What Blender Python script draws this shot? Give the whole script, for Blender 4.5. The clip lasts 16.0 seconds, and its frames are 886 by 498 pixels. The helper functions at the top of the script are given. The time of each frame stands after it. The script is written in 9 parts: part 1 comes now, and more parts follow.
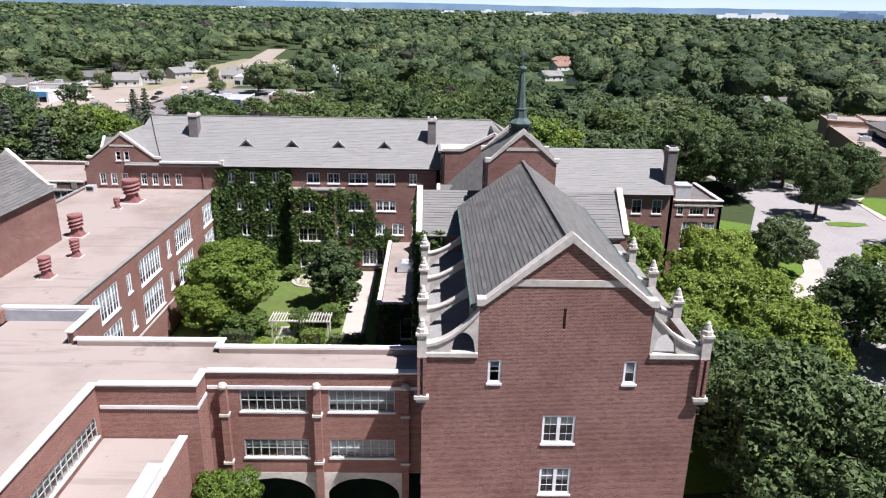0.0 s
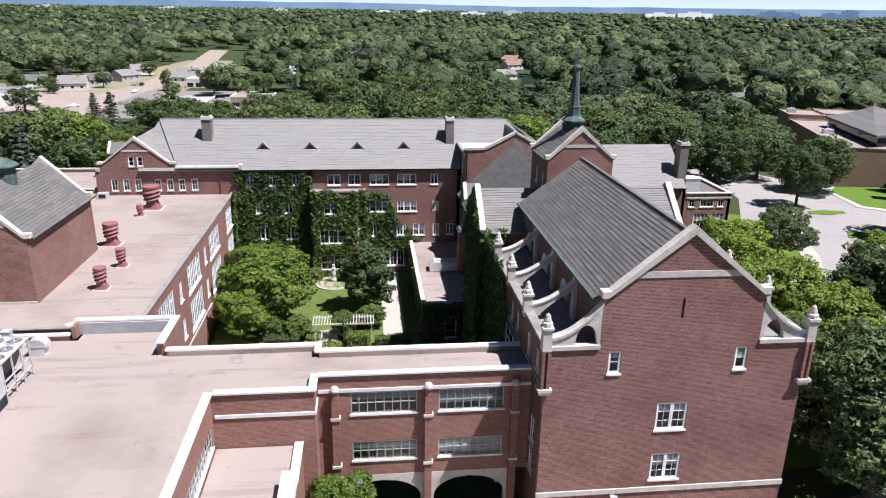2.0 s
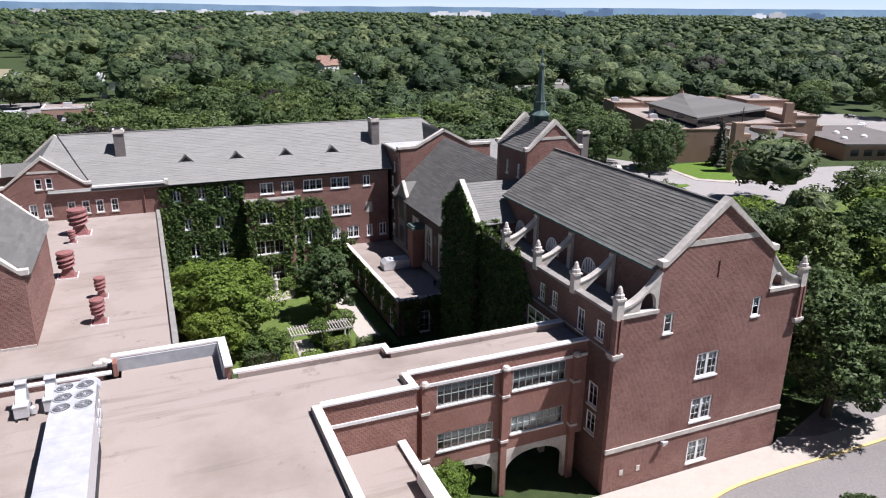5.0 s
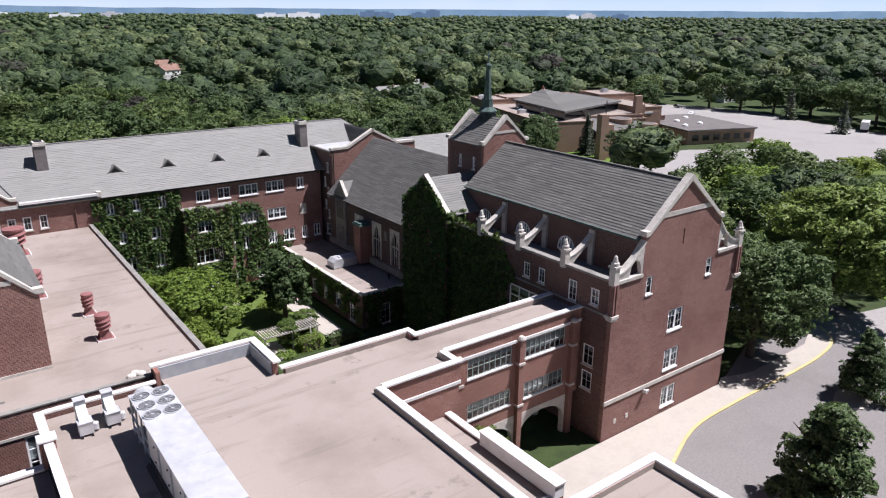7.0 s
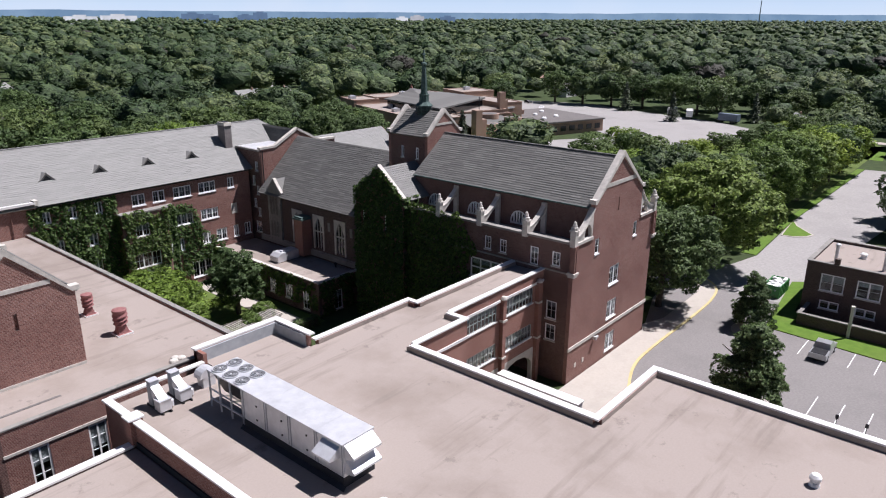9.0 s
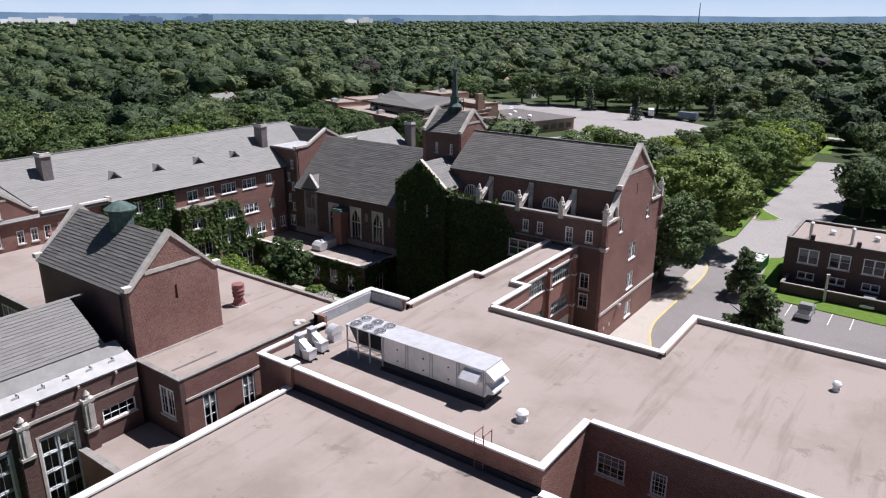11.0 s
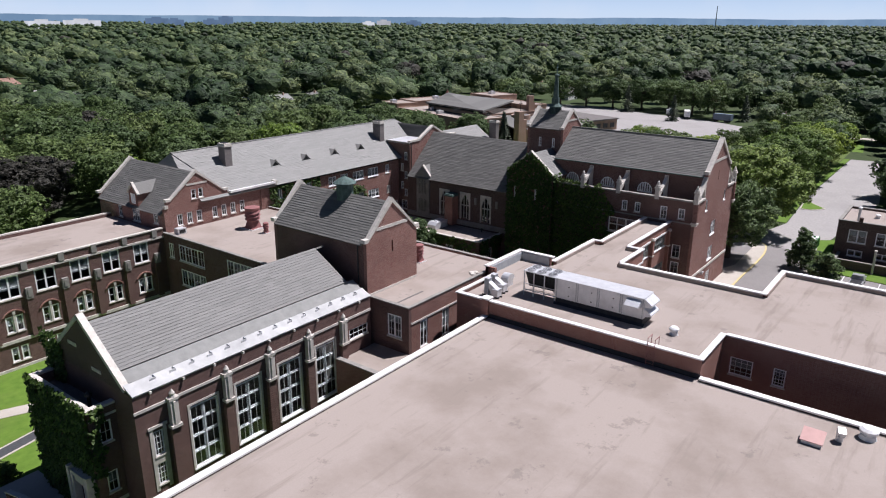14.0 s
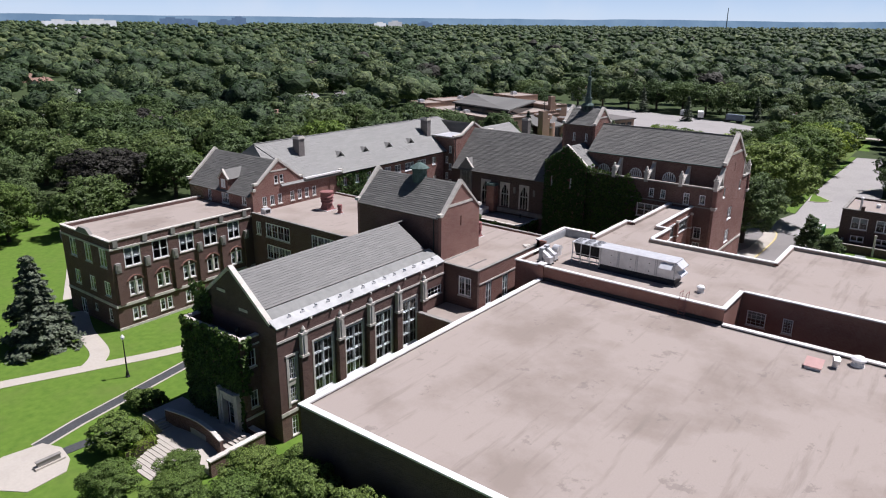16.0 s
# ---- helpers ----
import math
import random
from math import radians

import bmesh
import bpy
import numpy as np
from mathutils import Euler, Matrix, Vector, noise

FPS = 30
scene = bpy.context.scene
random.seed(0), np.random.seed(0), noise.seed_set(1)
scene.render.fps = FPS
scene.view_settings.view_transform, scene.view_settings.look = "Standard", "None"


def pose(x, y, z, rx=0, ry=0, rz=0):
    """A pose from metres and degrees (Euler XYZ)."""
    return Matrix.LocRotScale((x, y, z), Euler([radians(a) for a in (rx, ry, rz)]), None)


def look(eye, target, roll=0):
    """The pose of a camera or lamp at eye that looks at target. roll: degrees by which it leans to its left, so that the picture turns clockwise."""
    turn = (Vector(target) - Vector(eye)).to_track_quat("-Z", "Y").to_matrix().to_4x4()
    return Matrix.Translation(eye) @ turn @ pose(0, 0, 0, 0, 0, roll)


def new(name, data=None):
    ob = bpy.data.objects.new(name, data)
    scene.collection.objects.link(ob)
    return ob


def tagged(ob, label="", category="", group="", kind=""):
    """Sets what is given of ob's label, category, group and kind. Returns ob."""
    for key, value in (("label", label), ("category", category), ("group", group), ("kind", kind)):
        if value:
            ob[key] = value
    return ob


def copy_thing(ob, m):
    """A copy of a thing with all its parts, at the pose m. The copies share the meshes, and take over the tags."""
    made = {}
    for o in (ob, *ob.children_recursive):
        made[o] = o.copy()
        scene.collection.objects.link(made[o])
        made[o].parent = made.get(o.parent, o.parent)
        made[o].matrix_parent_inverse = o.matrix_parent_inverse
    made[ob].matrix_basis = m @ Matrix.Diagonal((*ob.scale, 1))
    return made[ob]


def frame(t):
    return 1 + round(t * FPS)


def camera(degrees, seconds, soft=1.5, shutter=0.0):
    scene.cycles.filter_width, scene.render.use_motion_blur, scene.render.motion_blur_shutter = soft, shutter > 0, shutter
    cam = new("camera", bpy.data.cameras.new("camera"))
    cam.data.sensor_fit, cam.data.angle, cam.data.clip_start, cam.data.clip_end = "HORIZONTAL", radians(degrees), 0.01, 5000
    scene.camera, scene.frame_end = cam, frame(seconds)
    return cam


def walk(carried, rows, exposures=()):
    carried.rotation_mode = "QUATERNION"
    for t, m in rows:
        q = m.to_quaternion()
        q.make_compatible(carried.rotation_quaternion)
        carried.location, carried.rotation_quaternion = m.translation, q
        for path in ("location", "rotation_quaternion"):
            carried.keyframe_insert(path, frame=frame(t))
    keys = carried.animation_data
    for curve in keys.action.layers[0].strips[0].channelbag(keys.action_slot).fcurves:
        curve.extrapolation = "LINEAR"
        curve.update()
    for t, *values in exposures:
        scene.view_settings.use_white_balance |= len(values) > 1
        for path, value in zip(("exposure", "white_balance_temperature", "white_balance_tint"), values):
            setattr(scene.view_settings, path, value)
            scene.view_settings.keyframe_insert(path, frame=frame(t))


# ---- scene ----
cam = camera(64.7, 16.0, 1.1)
METRES, EYE, TILT, LEAN, TURN = 120.0, 37.8, 0.0, 0.0, -1.2
ROWS = [
    (0.0, 0.0, 0.0, 0.0, 0.34, -18.82, -1.01),
    (0.5, -0.025, -0.0008, -0.0003, -0.93, -18.81, -0.98),
    (1.0, -0.0504, -0.0013, -0.0006, -2.21, -18.81, -0.93),
    (1.5, -0.076, -0.0014, -0.0008, -3.49, -18.8, -0.89),
    (2.0, -0.1022, -0.0009, -0.0013, -4.92, -18.76, -0.87),
    (2.5, -0.1281, 0.0005, -0.0013, -6.52, -18.76, -0.8),
    (3.0, -0.1544, 0.0024, -0.0014, -8.31, -18.75, -0.76),
    (3.5, -0.181, 0.0045, -0.0012, -11.09, -18.75, -0.7),
    (4.0, -0.2087, 0.0071, -0.001, -14.47, -18.69, -0.66),
    (4.5, -0.2363, 0.0105, -0.0004, -18.11, -18.64, -0.59),
    (7.0, -0.3857, 0.0347, 0.0021, -35.15, -18.4, -0.41),
    (7.5, -0.4169, 0.0412, 0.0018, -38.51, -18.32, -0.38),
    (8.0, -0.4484, 0.0475, 0.0019, -41.84, -18.26, -0.37),
    (8.5, -0.4805, 0.0528, 0.002, -45.17, -18.21, -0.33),
    (9.0, -0.513, 0.0571, 0.0024, -48.55, -18.17, -0.3),
    (11.5, -0.6823, 0.0749, 0.0147, -52.8, -18.01, -0.25),
    (12.0, -0.7162, 0.0783, 0.0169, -52.62, -17.97, -0.24),
    (12.5, -0.7504, 0.0812, 0.0192, -52.43, -17.96, -0.26),
    (13.0, -0.7849, 0.0828, 0.0216, -52.21, -17.93, -0.27),
    (13.5, -0.8195, 0.0826, 0.0238, -51.97, -17.9, -0.28),
    (14.0, -0.854, 0.0799, 0.0263, -51.73, -17.87, -0.32),
    (14.5, -0.8881, 0.0748, 0.0287, -51.52, -17.86, -0.36),
    (15.0, -0.9222, 0.0675, 0.031, -51.31, -17.84, -0.4),
    (15.5, -0.9558, 0.0584, 0.0334, -51.14, -17.83, -0.46),
    (16.0, -0.9889, 0.0478, 0.0356, -51.0, -17.81, -0.5),
]
walk(cam, [(t, pose(0, 0, EYE, TILT, LEAN, TURN) @ pose(METRES * x, METRES * y, METRES * z, 90 + pitch, roll, yaw)) for t, x, y, z, yaw, pitch, roll in ROWS],
     exposures=[(0.0, 0.84, 6200, 17), (3.5, 0.75, 6200, 17), (7.0, 0.61, 6200, 17), (9.0, 0.52, 6200, 17), (12.5, 0.46, 6200, 17), (16.0, 0.44, 6200, 16)])

# ---- world and sun ----
SUN_DIR = Vector((0.44, -0.26, 1.0)).normalized()
world = bpy.data.worlds.new("world")
scene.world = world
world.use_nodes = True
wn = world.node_tree.nodes
sky = wn.new("ShaderNodeTexSky")
sky.sky_type, sky.sun_disc = "NISHITA", False
sky.sun_elevation = math.asin(SUN_DIR.z)
sky.sun_rotation = math.atan2(SUN_DIR.x, SUN_DIR.y)
sky.air_density, sky.dust_density, sky.ozone_density = 1.0, 0.1, 2.5
wn["Background"].inputs["Strength"].default_value = 0.072
tint = wn.new("ShaderNodeMix")
tint.data_type, tint.blend_type = "RGBA", "MULTIPLY"
tint.inputs[0].default_value, tint.inputs[7].default_value = 1.0, (0.26, 0.285, 0.335, 1)
world.node_tree.links.new(sky.outputs[0], tint.inputs[6])
world.node_tree.links.new(tint.outputs[2], wn["Background"].inputs["Color"])
sun = new("sun", bpy.data.lights.new("sun", "SUN"))
sun.data.energy, sun.data.angle, sun.data.color = 5.0, radians(0.5), (1.0, 0.97, 0.955)
sun.matrix_world = look(SUN_DIR * 300, (0, 0, 0))

# ---- materials ----
def node_mat(name, rough=0.8, metal=0.0, spec=0.3):
    m = bpy.data.materials.new(name)
    m.use_nodes = True
    b = m.node_tree.nodes["Principled BSDF"]
    b.inputs["Roughness"].default_value = rough
    b.inputs["Metallic"].default_value = metal
    b.inputs["Specular IOR Level"].default_value = spec
    return m, m.node_tree.nodes, m.node_tree.links, b


def ramp(nodes, links, fac, stops):
    r = nodes.new("ShaderNodeValToRGB")
    els = r.color_ramp.elements
    while len(els) < len(stops):
        els.new(0.5)
    for el, (p, c) in zip(els, stops):
        el.position, el.color = p, (*c, 1)
    links.new(fac, r.inputs[0])
    return r.outputs[0]


def noise_tex(nodes, links, scale, detail=4.0, vec=None, rough=0.6):
    n = nodes.new("ShaderNodeTexNoise")
    n.inputs["Scale"].default_value, n.inputs["Detail"].default_value = scale, detail
    n.inputs["Roughness"].default_value = rough
    if vec is None:
        g = nodes.new("ShaderNodeNewGeometry")
        vec = g.outputs["Position"]
    links.new(vec, n.inputs["Vector"])
    return n.outputs["Fac"]


def mixc(nodes, links, fac, a, b, mode="MIX"):
    x = nodes.new("ShaderNodeMix")
    x.data_type, x.blend_type = "RGBA", mode
    for sock, v in ((x.inputs[0], fac), (x.inputs[6], a), (x.inputs[7], b)):
        if isinstance(v, (int, float)):
            sock.default_value = v
        elif isinstance(v, tuple):
            sock.default_value = (*v, 1)
        else:
            links.new(v, sock)
    return x.outputs[2]


def bump(nodes, links, bsdf, height, strength=0.3, dist=0.02):
    b = nodes.new("ShaderNodeBump")
    b.inputs["Strength"].default_value, b.inputs["Distance"].default_value = strength, dist
    links.new(height, b.inputs["Height"])
    links.new(b.outputs[0], bsdf.inputs["Normal"])


def wall_uv(nodes, links):
    """(along the wall, height, 0) for walls that run along x or y."""
    g = nodes.new("ShaderNodeNewGeometry")
    p, n = nodes.new("ShaderNodeSeparateXYZ"), nodes.new("ShaderNodeSeparateXYZ")
    links.new(g.outputs["Position"], p.inputs[0])
    links.new(g.outputs["True Normal"], n.inputs[0])
    a = nodes.new("ShaderNodeMath"); a.operation = "ABSOLUTE"
    links.new(n.outputs[0], a.inputs[0])
    k = nodes.new("ShaderNodeMath"); k.operation = "GREATER_THAN"; k.inputs[1].default_value = 0.5
    links.new(a.outputs[0], k.inputs[0])
    m = nodes.new("ShaderNodeMix"); m.data_type = "FLOAT"
    links.new(k.outputs[0], m.inputs[0]); links.new(p.outputs[0], m.inputs[2]); links.new(p.outputs[1], m.inputs[3])
    c = nodes.new("ShaderNodeCombineXYZ")
    links.new(m.outputs[0], c.inputs[0]); links.new(p.outputs[2], c.inputs[1])
    return c.outputs[0]


def brick_mat(name, c1, c2, mortar, stain):
    m, n, l, b = node_mat(name, 0.85, spec=0.2)
    uv = wall_uv(n, l)
    t = n.new("ShaderNodeTexBrick")
    l.new(uv, t.inputs["Vector"])
    t.inputs["Color1"].default_value, t.inputs["Color2"].default_value = (*c1, 1), (*c2, 1)
    t.inputs["Mortar"].default_value = (*mortar, 1)
    for key, v in (("Scale", 1.0), ("Mortar Size", 0.017), ("Brick Width", 0.30), ("Row Height", 0.10), ("Bias", -0.1)):
        t.inputs[key].default_value = v
    big = noise_tex(n, l, 0.25, 5)
    fine = noise_tex(n, l, 5.0, 3, uv)
    c = mixc(n, l, ramp(n, l, fine, [(0.3, (0, 0, 0)), (0.75, (0.5, 0.5, 0.5))]), t.outputs["Color"], stain)
    c = mixc(n, l, ramp(n, l, big, [(0.4, (0, 0, 0)), (0.7, (0.35, 0.35, 0.35))]), c, tuple(v * 0.7 for v in c1))
    l.new(c, b.inputs["Base Color"])
    bump(n, l, b, t.outputs["Fac"], -0.35, 0.01)
    return m


def grain_mat(name, lo, hi, scale=3.0, big=0.15, rough=0.85, metal=0.0, dark=None, spec=0.3, rel=0.25):
    """Two-scale mottled surface between two colours, with broad darker stains."""
    m, n, l, b = node_mat(name, rough, metal, spec)
    f = noise_tex(n, l, scale, 5)
    c = ramp(n, l, f, [(0.3, lo), (0.7, hi)])
    s = noise_tex(n, l, big, 6, rough=0.65)
    c = mixc(n, l, ramp(n, l, s, [(0.48, (0, 0, 0)), (0.75, (0.6, 0.6, 0.6))]), c, dark or tuple(v * 0.75 for v in lo))
    l.new(c, b.inputs["Base Color"])
    bump(n, l, b, f, rel, 0.02)
    return m


def slate_mat(name, lo, hi, lichen):
    m, n, l, b = node_mat(name, 0.75, spec=0.35)
    g = n.new("ShaderNodeNewGeometry")
    c = ramp(n, l, g.outputs["Random Per Island"], [(0.0, lo), (0.55, tuple((p + q) / 2 for p, q in zip(lo, hi))), (1.0, hi)])
    f = noise_tex(n, l, 6.0, 4)
    c = mixc(n, l, ramp(n, l, f, [(0.35, (0, 0, 0)), (0.8, (0.5, 0.5, 0.5))]), c, tuple(v * 0.7 for v in lo))
    s = noise_tex(n, l, 0.3, 6)
    c = mixc(n, l, ramp(n, l, s, [(0.55, (0, 0, 0)), (0.8, (0.4, 0.4, 0.4))]), c, lichen)
    l.new(c, b.inputs["Base Color"])
    bump(n, l, b, f, 0.3, 0.02)
    return m


def leaf_mat(name, dark, mid, light, trans=0.35, grain=5.5, vary=0.25):
    m, n, l, b = node_mat(name, 0.6, spec=0.25)
    g = n.new("ShaderNodeNewGeometry")
    o = n.new("ShaderNodeObjectInfo")
    c = ramp(n, l, g.outputs["Random Per Island"], [(0.0, dark), (0.5, mid), (1.0, light)])
    v = n.new("ShaderNodeHueSaturation")
    r = n.new("ShaderNodeMapRange")
    r.inputs[3].default_value, r.inputs[4].default_value = 1 - vary, 1 + vary * (0.9 if vary > 0.4 else 1.0)
    at = n.new("ShaderNodeAttribute")
    at.attribute_name = "tree_tone"
    add = n.new("ShaderNodeMath"); add.operation = "ADD"
    l.new(o.outputs["Random"], add.inputs[0]); l.new(at.outputs["Fac"], add.inputs[1])
    wrap = n.new("ShaderNodeMath"); wrap.operation = "FRACT"
    l.new(add.outputs[0], wrap.inputs[0])
    hue = n.new("ShaderNodeMapRange")
    hue.inputs[3].default_value, hue.inputs[4].default_value = 0.5 + 0.07 * vary, 0.5 - 0.075 * vary
    l.new(wrap.outputs[0], hue.inputs[0]); l.new(hue.outputs[0], v.inputs["Hue"])
    l.new(wrap.outputs[0], r.inputs[0]); l.new(r.outputs[0], v.inputs["Value"]); l.new(c, v.inputs["Color"])
    big = noise_tex(n, l, 0.02, 3)
    c2 = mixc(n, l, ramp(n, l, big, [(0.35, (0, 0, 0)), (0.65, (0.18, 0.18, 0.18) if vary > 0.4 else (0.5, 0.5, 0.5))]), v.outputs[0], light)
    if vary > 0.4:
        c2 = mixc(n, l, ramp(n, l, wrap.outputs[0], [(0.014, (0.8, 0.8, 0.8)), (0.018, (0, 0, 0))]), c2, (0.058, 0.048, 0.042))
    tc = n.new("ShaderNodeTexCoord")
    fine = noise_tex(n, l, grain, 3, tc.outputs["Object"])
    c2 = mixc(n, l, 1.0, c2, ramp(n, l, fine, [(0.36, (0.62, 0.62, 0.62) if vary > 0.4 else (0.42, 0.42, 0.42)), (0.5, (1.0, 1.0, 1.0)), (0.66, (1.3, 1.3, 1.25) if vary > 0.4 else (1.5, 1.5, 1.4))]), "MULTIPLY")
    l.new(c2, b.inputs["Base Color"])
    t = n.new("ShaderNodeBsdfTranslucent")
    l.new(c2, t.inputs["Color"])
    mix = n.new("ShaderNodeMixShader")
    mix.inputs[0].default_value = trans
    l.new(b.outputs[0], mix.inputs[1]); l.new(t.outputs[0], mix.inputs[2])
    l.new(mix.outputs[0], n["Material Output"].inputs["Surface"])
    if grain < 3:
        bump(n, l, b, fine, 1.0, 0.5)
    return m


BRICK = brick_mat("brown_red_brick", (0.150, 0.056, 0.044), (0.335, 0.158, 0.126), (0.42, 0.30, 0.26), (0.105, 0.050, 0.043))
BRICK_NEW = brick_mat("red_brick", (0.215, 0.086, 0.064), (0.355, 0.170, 0.132), (0.40, 0.28, 0.24), (0.17, 0.080, 0.062))
BRICK_PINK = brick_mat("tan_brick", (0.34, 0.215, 0.155), (0.39, 0.255, 0.19), (0.40, 0.31, 0.25), (0.29, 0.18, 0.13))
STONE = grain_mat("limestone", (0.47, 0.44, 0.395), (0.64, 0.60, 0.54), 2.5, 0.5, 0.85, dark=(0.28, 0.26, 0.235))
STONE_GREY = grain_mat("weathered_stone", (0.20, 0.19, 0.175), (0.31, 0.295, 0.27), 2.0, 0.5, 0.9, dark=(0.12, 0.11, 0.10))
COPING = grain_mat("white_metal_coping", (0.68, 0.67, 0.65), (0.80, 0.79, 0.77), 1.0, 0.4, 0.45, dark=(0.55, 0.54, 0.52), spec=0.5, rel=0.05)
WHITE = grain_mat("white_paint", (0.76, 0.76, 0.75), (0.84, 0.84, 0.83), 2.0, 0.6, 0.5, rel=0.05, dark=(0.6, 0.6, 0.58))


def gravel_roof(name):
    """Pinkish gravel membrane with soft ponding stains, thin seams and dark scuffs."""
    m, n, l, b = node_mat(name, 0.95, spec=0.15)
    f = noise_tex(n, l, 7.0, 5)
    c = ramp(n, l, f, [(0.3, (0.312, 0.266, 0.235)), (0.7, (0.334, 0.287, 0.255))])
    pond = noise_tex(n, l, 0.11, 6)
    c = mixc(n, l, ramp(n, l, pond, [(0.48, (0, 0, 0)), (0.66, (0.75, 0.75, 0.75))]), c, (0.225, 0.186, 0.158))
    g = n.new("ShaderNodeNewGeometry")
    mp = n.new("ShaderNodeMapping")
    mp.inputs["Scale"].default_value = (0.06, 0.55, 1.0)
    mp.inputs["Rotation"].default_value = (0, 0, 0.12)
    l.new(g.outputs["Position"], mp.inputs["Vector"])
    streak = noise_tex(n, l, 1.6, 4, mp.outputs[0])
    c = mixc(n, l, ramp(n, l, streak, [(0.56, (0, 0, 0)), (0.68, (0.5, 0.5, 0.5))]), c, (0.20, 0.168, 0.146))
    scuff = noise_tex(n, l, 0.8, 7, rough=0.75)
    c = mixc(n, l, ramp(n, l, scuff, [(0.63, (0, 0, 0)), (0.70, (0.6, 0.6, 0.6))]), c, (0.19, 0.16, 0.14))
    l.new(c, b.inputs["Base Color"])
    blot = noise_tex(n, l, 0.33, 6, rough=0.7)
    c = mixc(n, l, ramp(n, l, blot, [(0.61, (0, 0, 0)), (0.655, (0.5, 0.5, 0.5))]), c, (0.175, 0.15, 0.135))
    l.new(c, b.inputs["Base Color"])
    bump(n, l, b, f, 0.08, 0.02)
    return m


ROOF_FLAT = gravel_roof("gravel_roof")
ROAD = grain_mat("pale_worn_road", (0.27, 0.255, 0.245), (0.34, 0.325, 0.31), 2.0, 0.1, 0.95, dark=(0.22, 0.21, 0.20))
ROOF_DARK = grain_mat("dark_membrane_roof", (0.12, 0.11, 0.105), (0.19, 0.175, 0.165), 3.0, 0.3, 0.9)
MEMBRANE = grain_mat("grey_membrane", (0.215, 0.215, 0.205), (0.27, 0.27, 0.255), 1.5, 0.4, 0.9, dark=(0.18, 0.18, 0.17))
APRON = grain_mat("pale_metal_apron", (0.38, 0.38, 0.375), (0.50, 0.50, 0.49), 1.0, 0.3, 0.7, dark=(0.29, 0.29, 0.285), spec=0.1, rel=0.1)
SLATE_MID = slate_mat("mid_grey_slate", (0.175, 0.173, 0.163), (0.215, 0.212, 0.20), (0.25, 0.246, 0.23))
FLASH = grain_mat("grey_flashing", (0.30, 0.32, 0.34), (0.40, 0.42, 0.44), 1.2, 0.5, 0.6)
TAR = grain_mat("black_tar_flashing", (0.015, 0.017, 0.022), (0.03, 0.032, 0.04), 2.0, 0.5, 0.6)
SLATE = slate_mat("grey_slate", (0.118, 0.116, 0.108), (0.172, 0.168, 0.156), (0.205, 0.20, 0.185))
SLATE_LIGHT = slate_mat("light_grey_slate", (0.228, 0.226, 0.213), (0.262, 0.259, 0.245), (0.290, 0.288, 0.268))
COPPER = grain_mat("verdigris_copper", (0.055, 0.084, 0.078), (0.125, 0.180, 0.162), 2.5, 0.8, 0.75, dark=(0.030, 0.042, 0.040), spec=0.15)
FRAME = grain_mat("window_frame_white", (0.80, 0.80, 0.80), (0.88, 0.88, 0.88), 2.0, 0.6, 0.5, rel=0.05)
FRAME_GREY = grain_mat("window_frame_grey_green", (0.33, 0.36, 0.34), (0.42, 0.45, 0.43), 2.0, 0.6, 0.5, rel=0.05)
BLIND = grain_mat("window_blind", (0.42, 0.43, 0.43), (0.54, 0.55, 0.55), 8.0, 0.4, 0.7)
GLASS, gn, gl, gb = node_mat("window_glass", 0.03, spec=0.5)
gb.inputs["Base Color"].default_value = (0.55, 0.6, 0.62, 1)
gb.inputs["Transmission Weight"].default_value = 1.0
ASPHALT = grain_mat("worn_asphalt", (0.190, 0.177, 0.168), (0.242, 0.227, 0.217), 4.0, 0.12, 0.95, dark=(0.150, 0.141, 0.135))
ASPHALT_DARK = grain_mat("dark_asphalt", (0.05, 0.052, 0.056), (0.075, 0.077, 0.08), 4.0, 0.3, 0.95)
CONCRETE = grain_mat("concrete", (0.40, 0.365, 0.315), (0.44, 0.40, 0.35), 3.0, 0.25, 0.9, dark=(0.33, 0.30, 0.26), rel=0.05)
CHIMNEY = grain_mat("brown_grey_render", (0.15, 0.135, 0.13), (0.23, 0.205, 0.195), 2.0, 0.5, 0.9, dark=(0.10, 0.088, 0.083))
# own colour of the brown buildings; elsewhere it paints shade on west-facing walls
BRICK_BROWN_AND_SHADE = brick_mat("dark_brown_brick_and_shade", (0.085, 0.042, 0.037), (0.195, 0.103, 0.088), (0.25, 0.185, 0.162), (0.066, 0.038, 0.034))
# very dark brick that carries the shade of west-facing walls in its colour
BRICK_SHADE = brick_mat("shade_darkened_brick", (0.070, 0.044, 0.039), (0.135, 0.084, 0.072), (0.18, 0.145, 0.13), (0.055, 0.037, 0.034))
YELLOW = grain_mat("yellow_line_paint", (0.50, 0.41, 0.19), (0.56, 0.47, 0.24), 3.0, 0.6, 0.7)
GRASS = grain_mat("mown_grass", (0.072, 0.138, 0.014), (0.112, 0.190, 0.024), 1.0, 0.16, 0.95, dark=(0.115, 0.150, 0.035), rel=0.5)
GRASS_DRY = grain_mat("courtyard_grass", (0.075, 0.115, 0.022), (0.12, 0.165, 0.04), 1.2, 0.2, 0.95, dark=(0.085, 0.095, 0.03), rel=0.5)
SAND = grain_mat("trodden_sand", (0.27, 0.225, 0.185), (0.37, 0.315, 0.265), 1.5, 0.08, 0.95, dark=(0.21, 0.185, 0.16), rel=0.2)
VERGE_DRY = grain_mat("dry_verge", (0.20, 0.185, 0.115), (0.31, 0.27, 0.185), 3.0, 0.4, 0.95, dark=(0.13, 0.15, 0.06), rel=0.5)
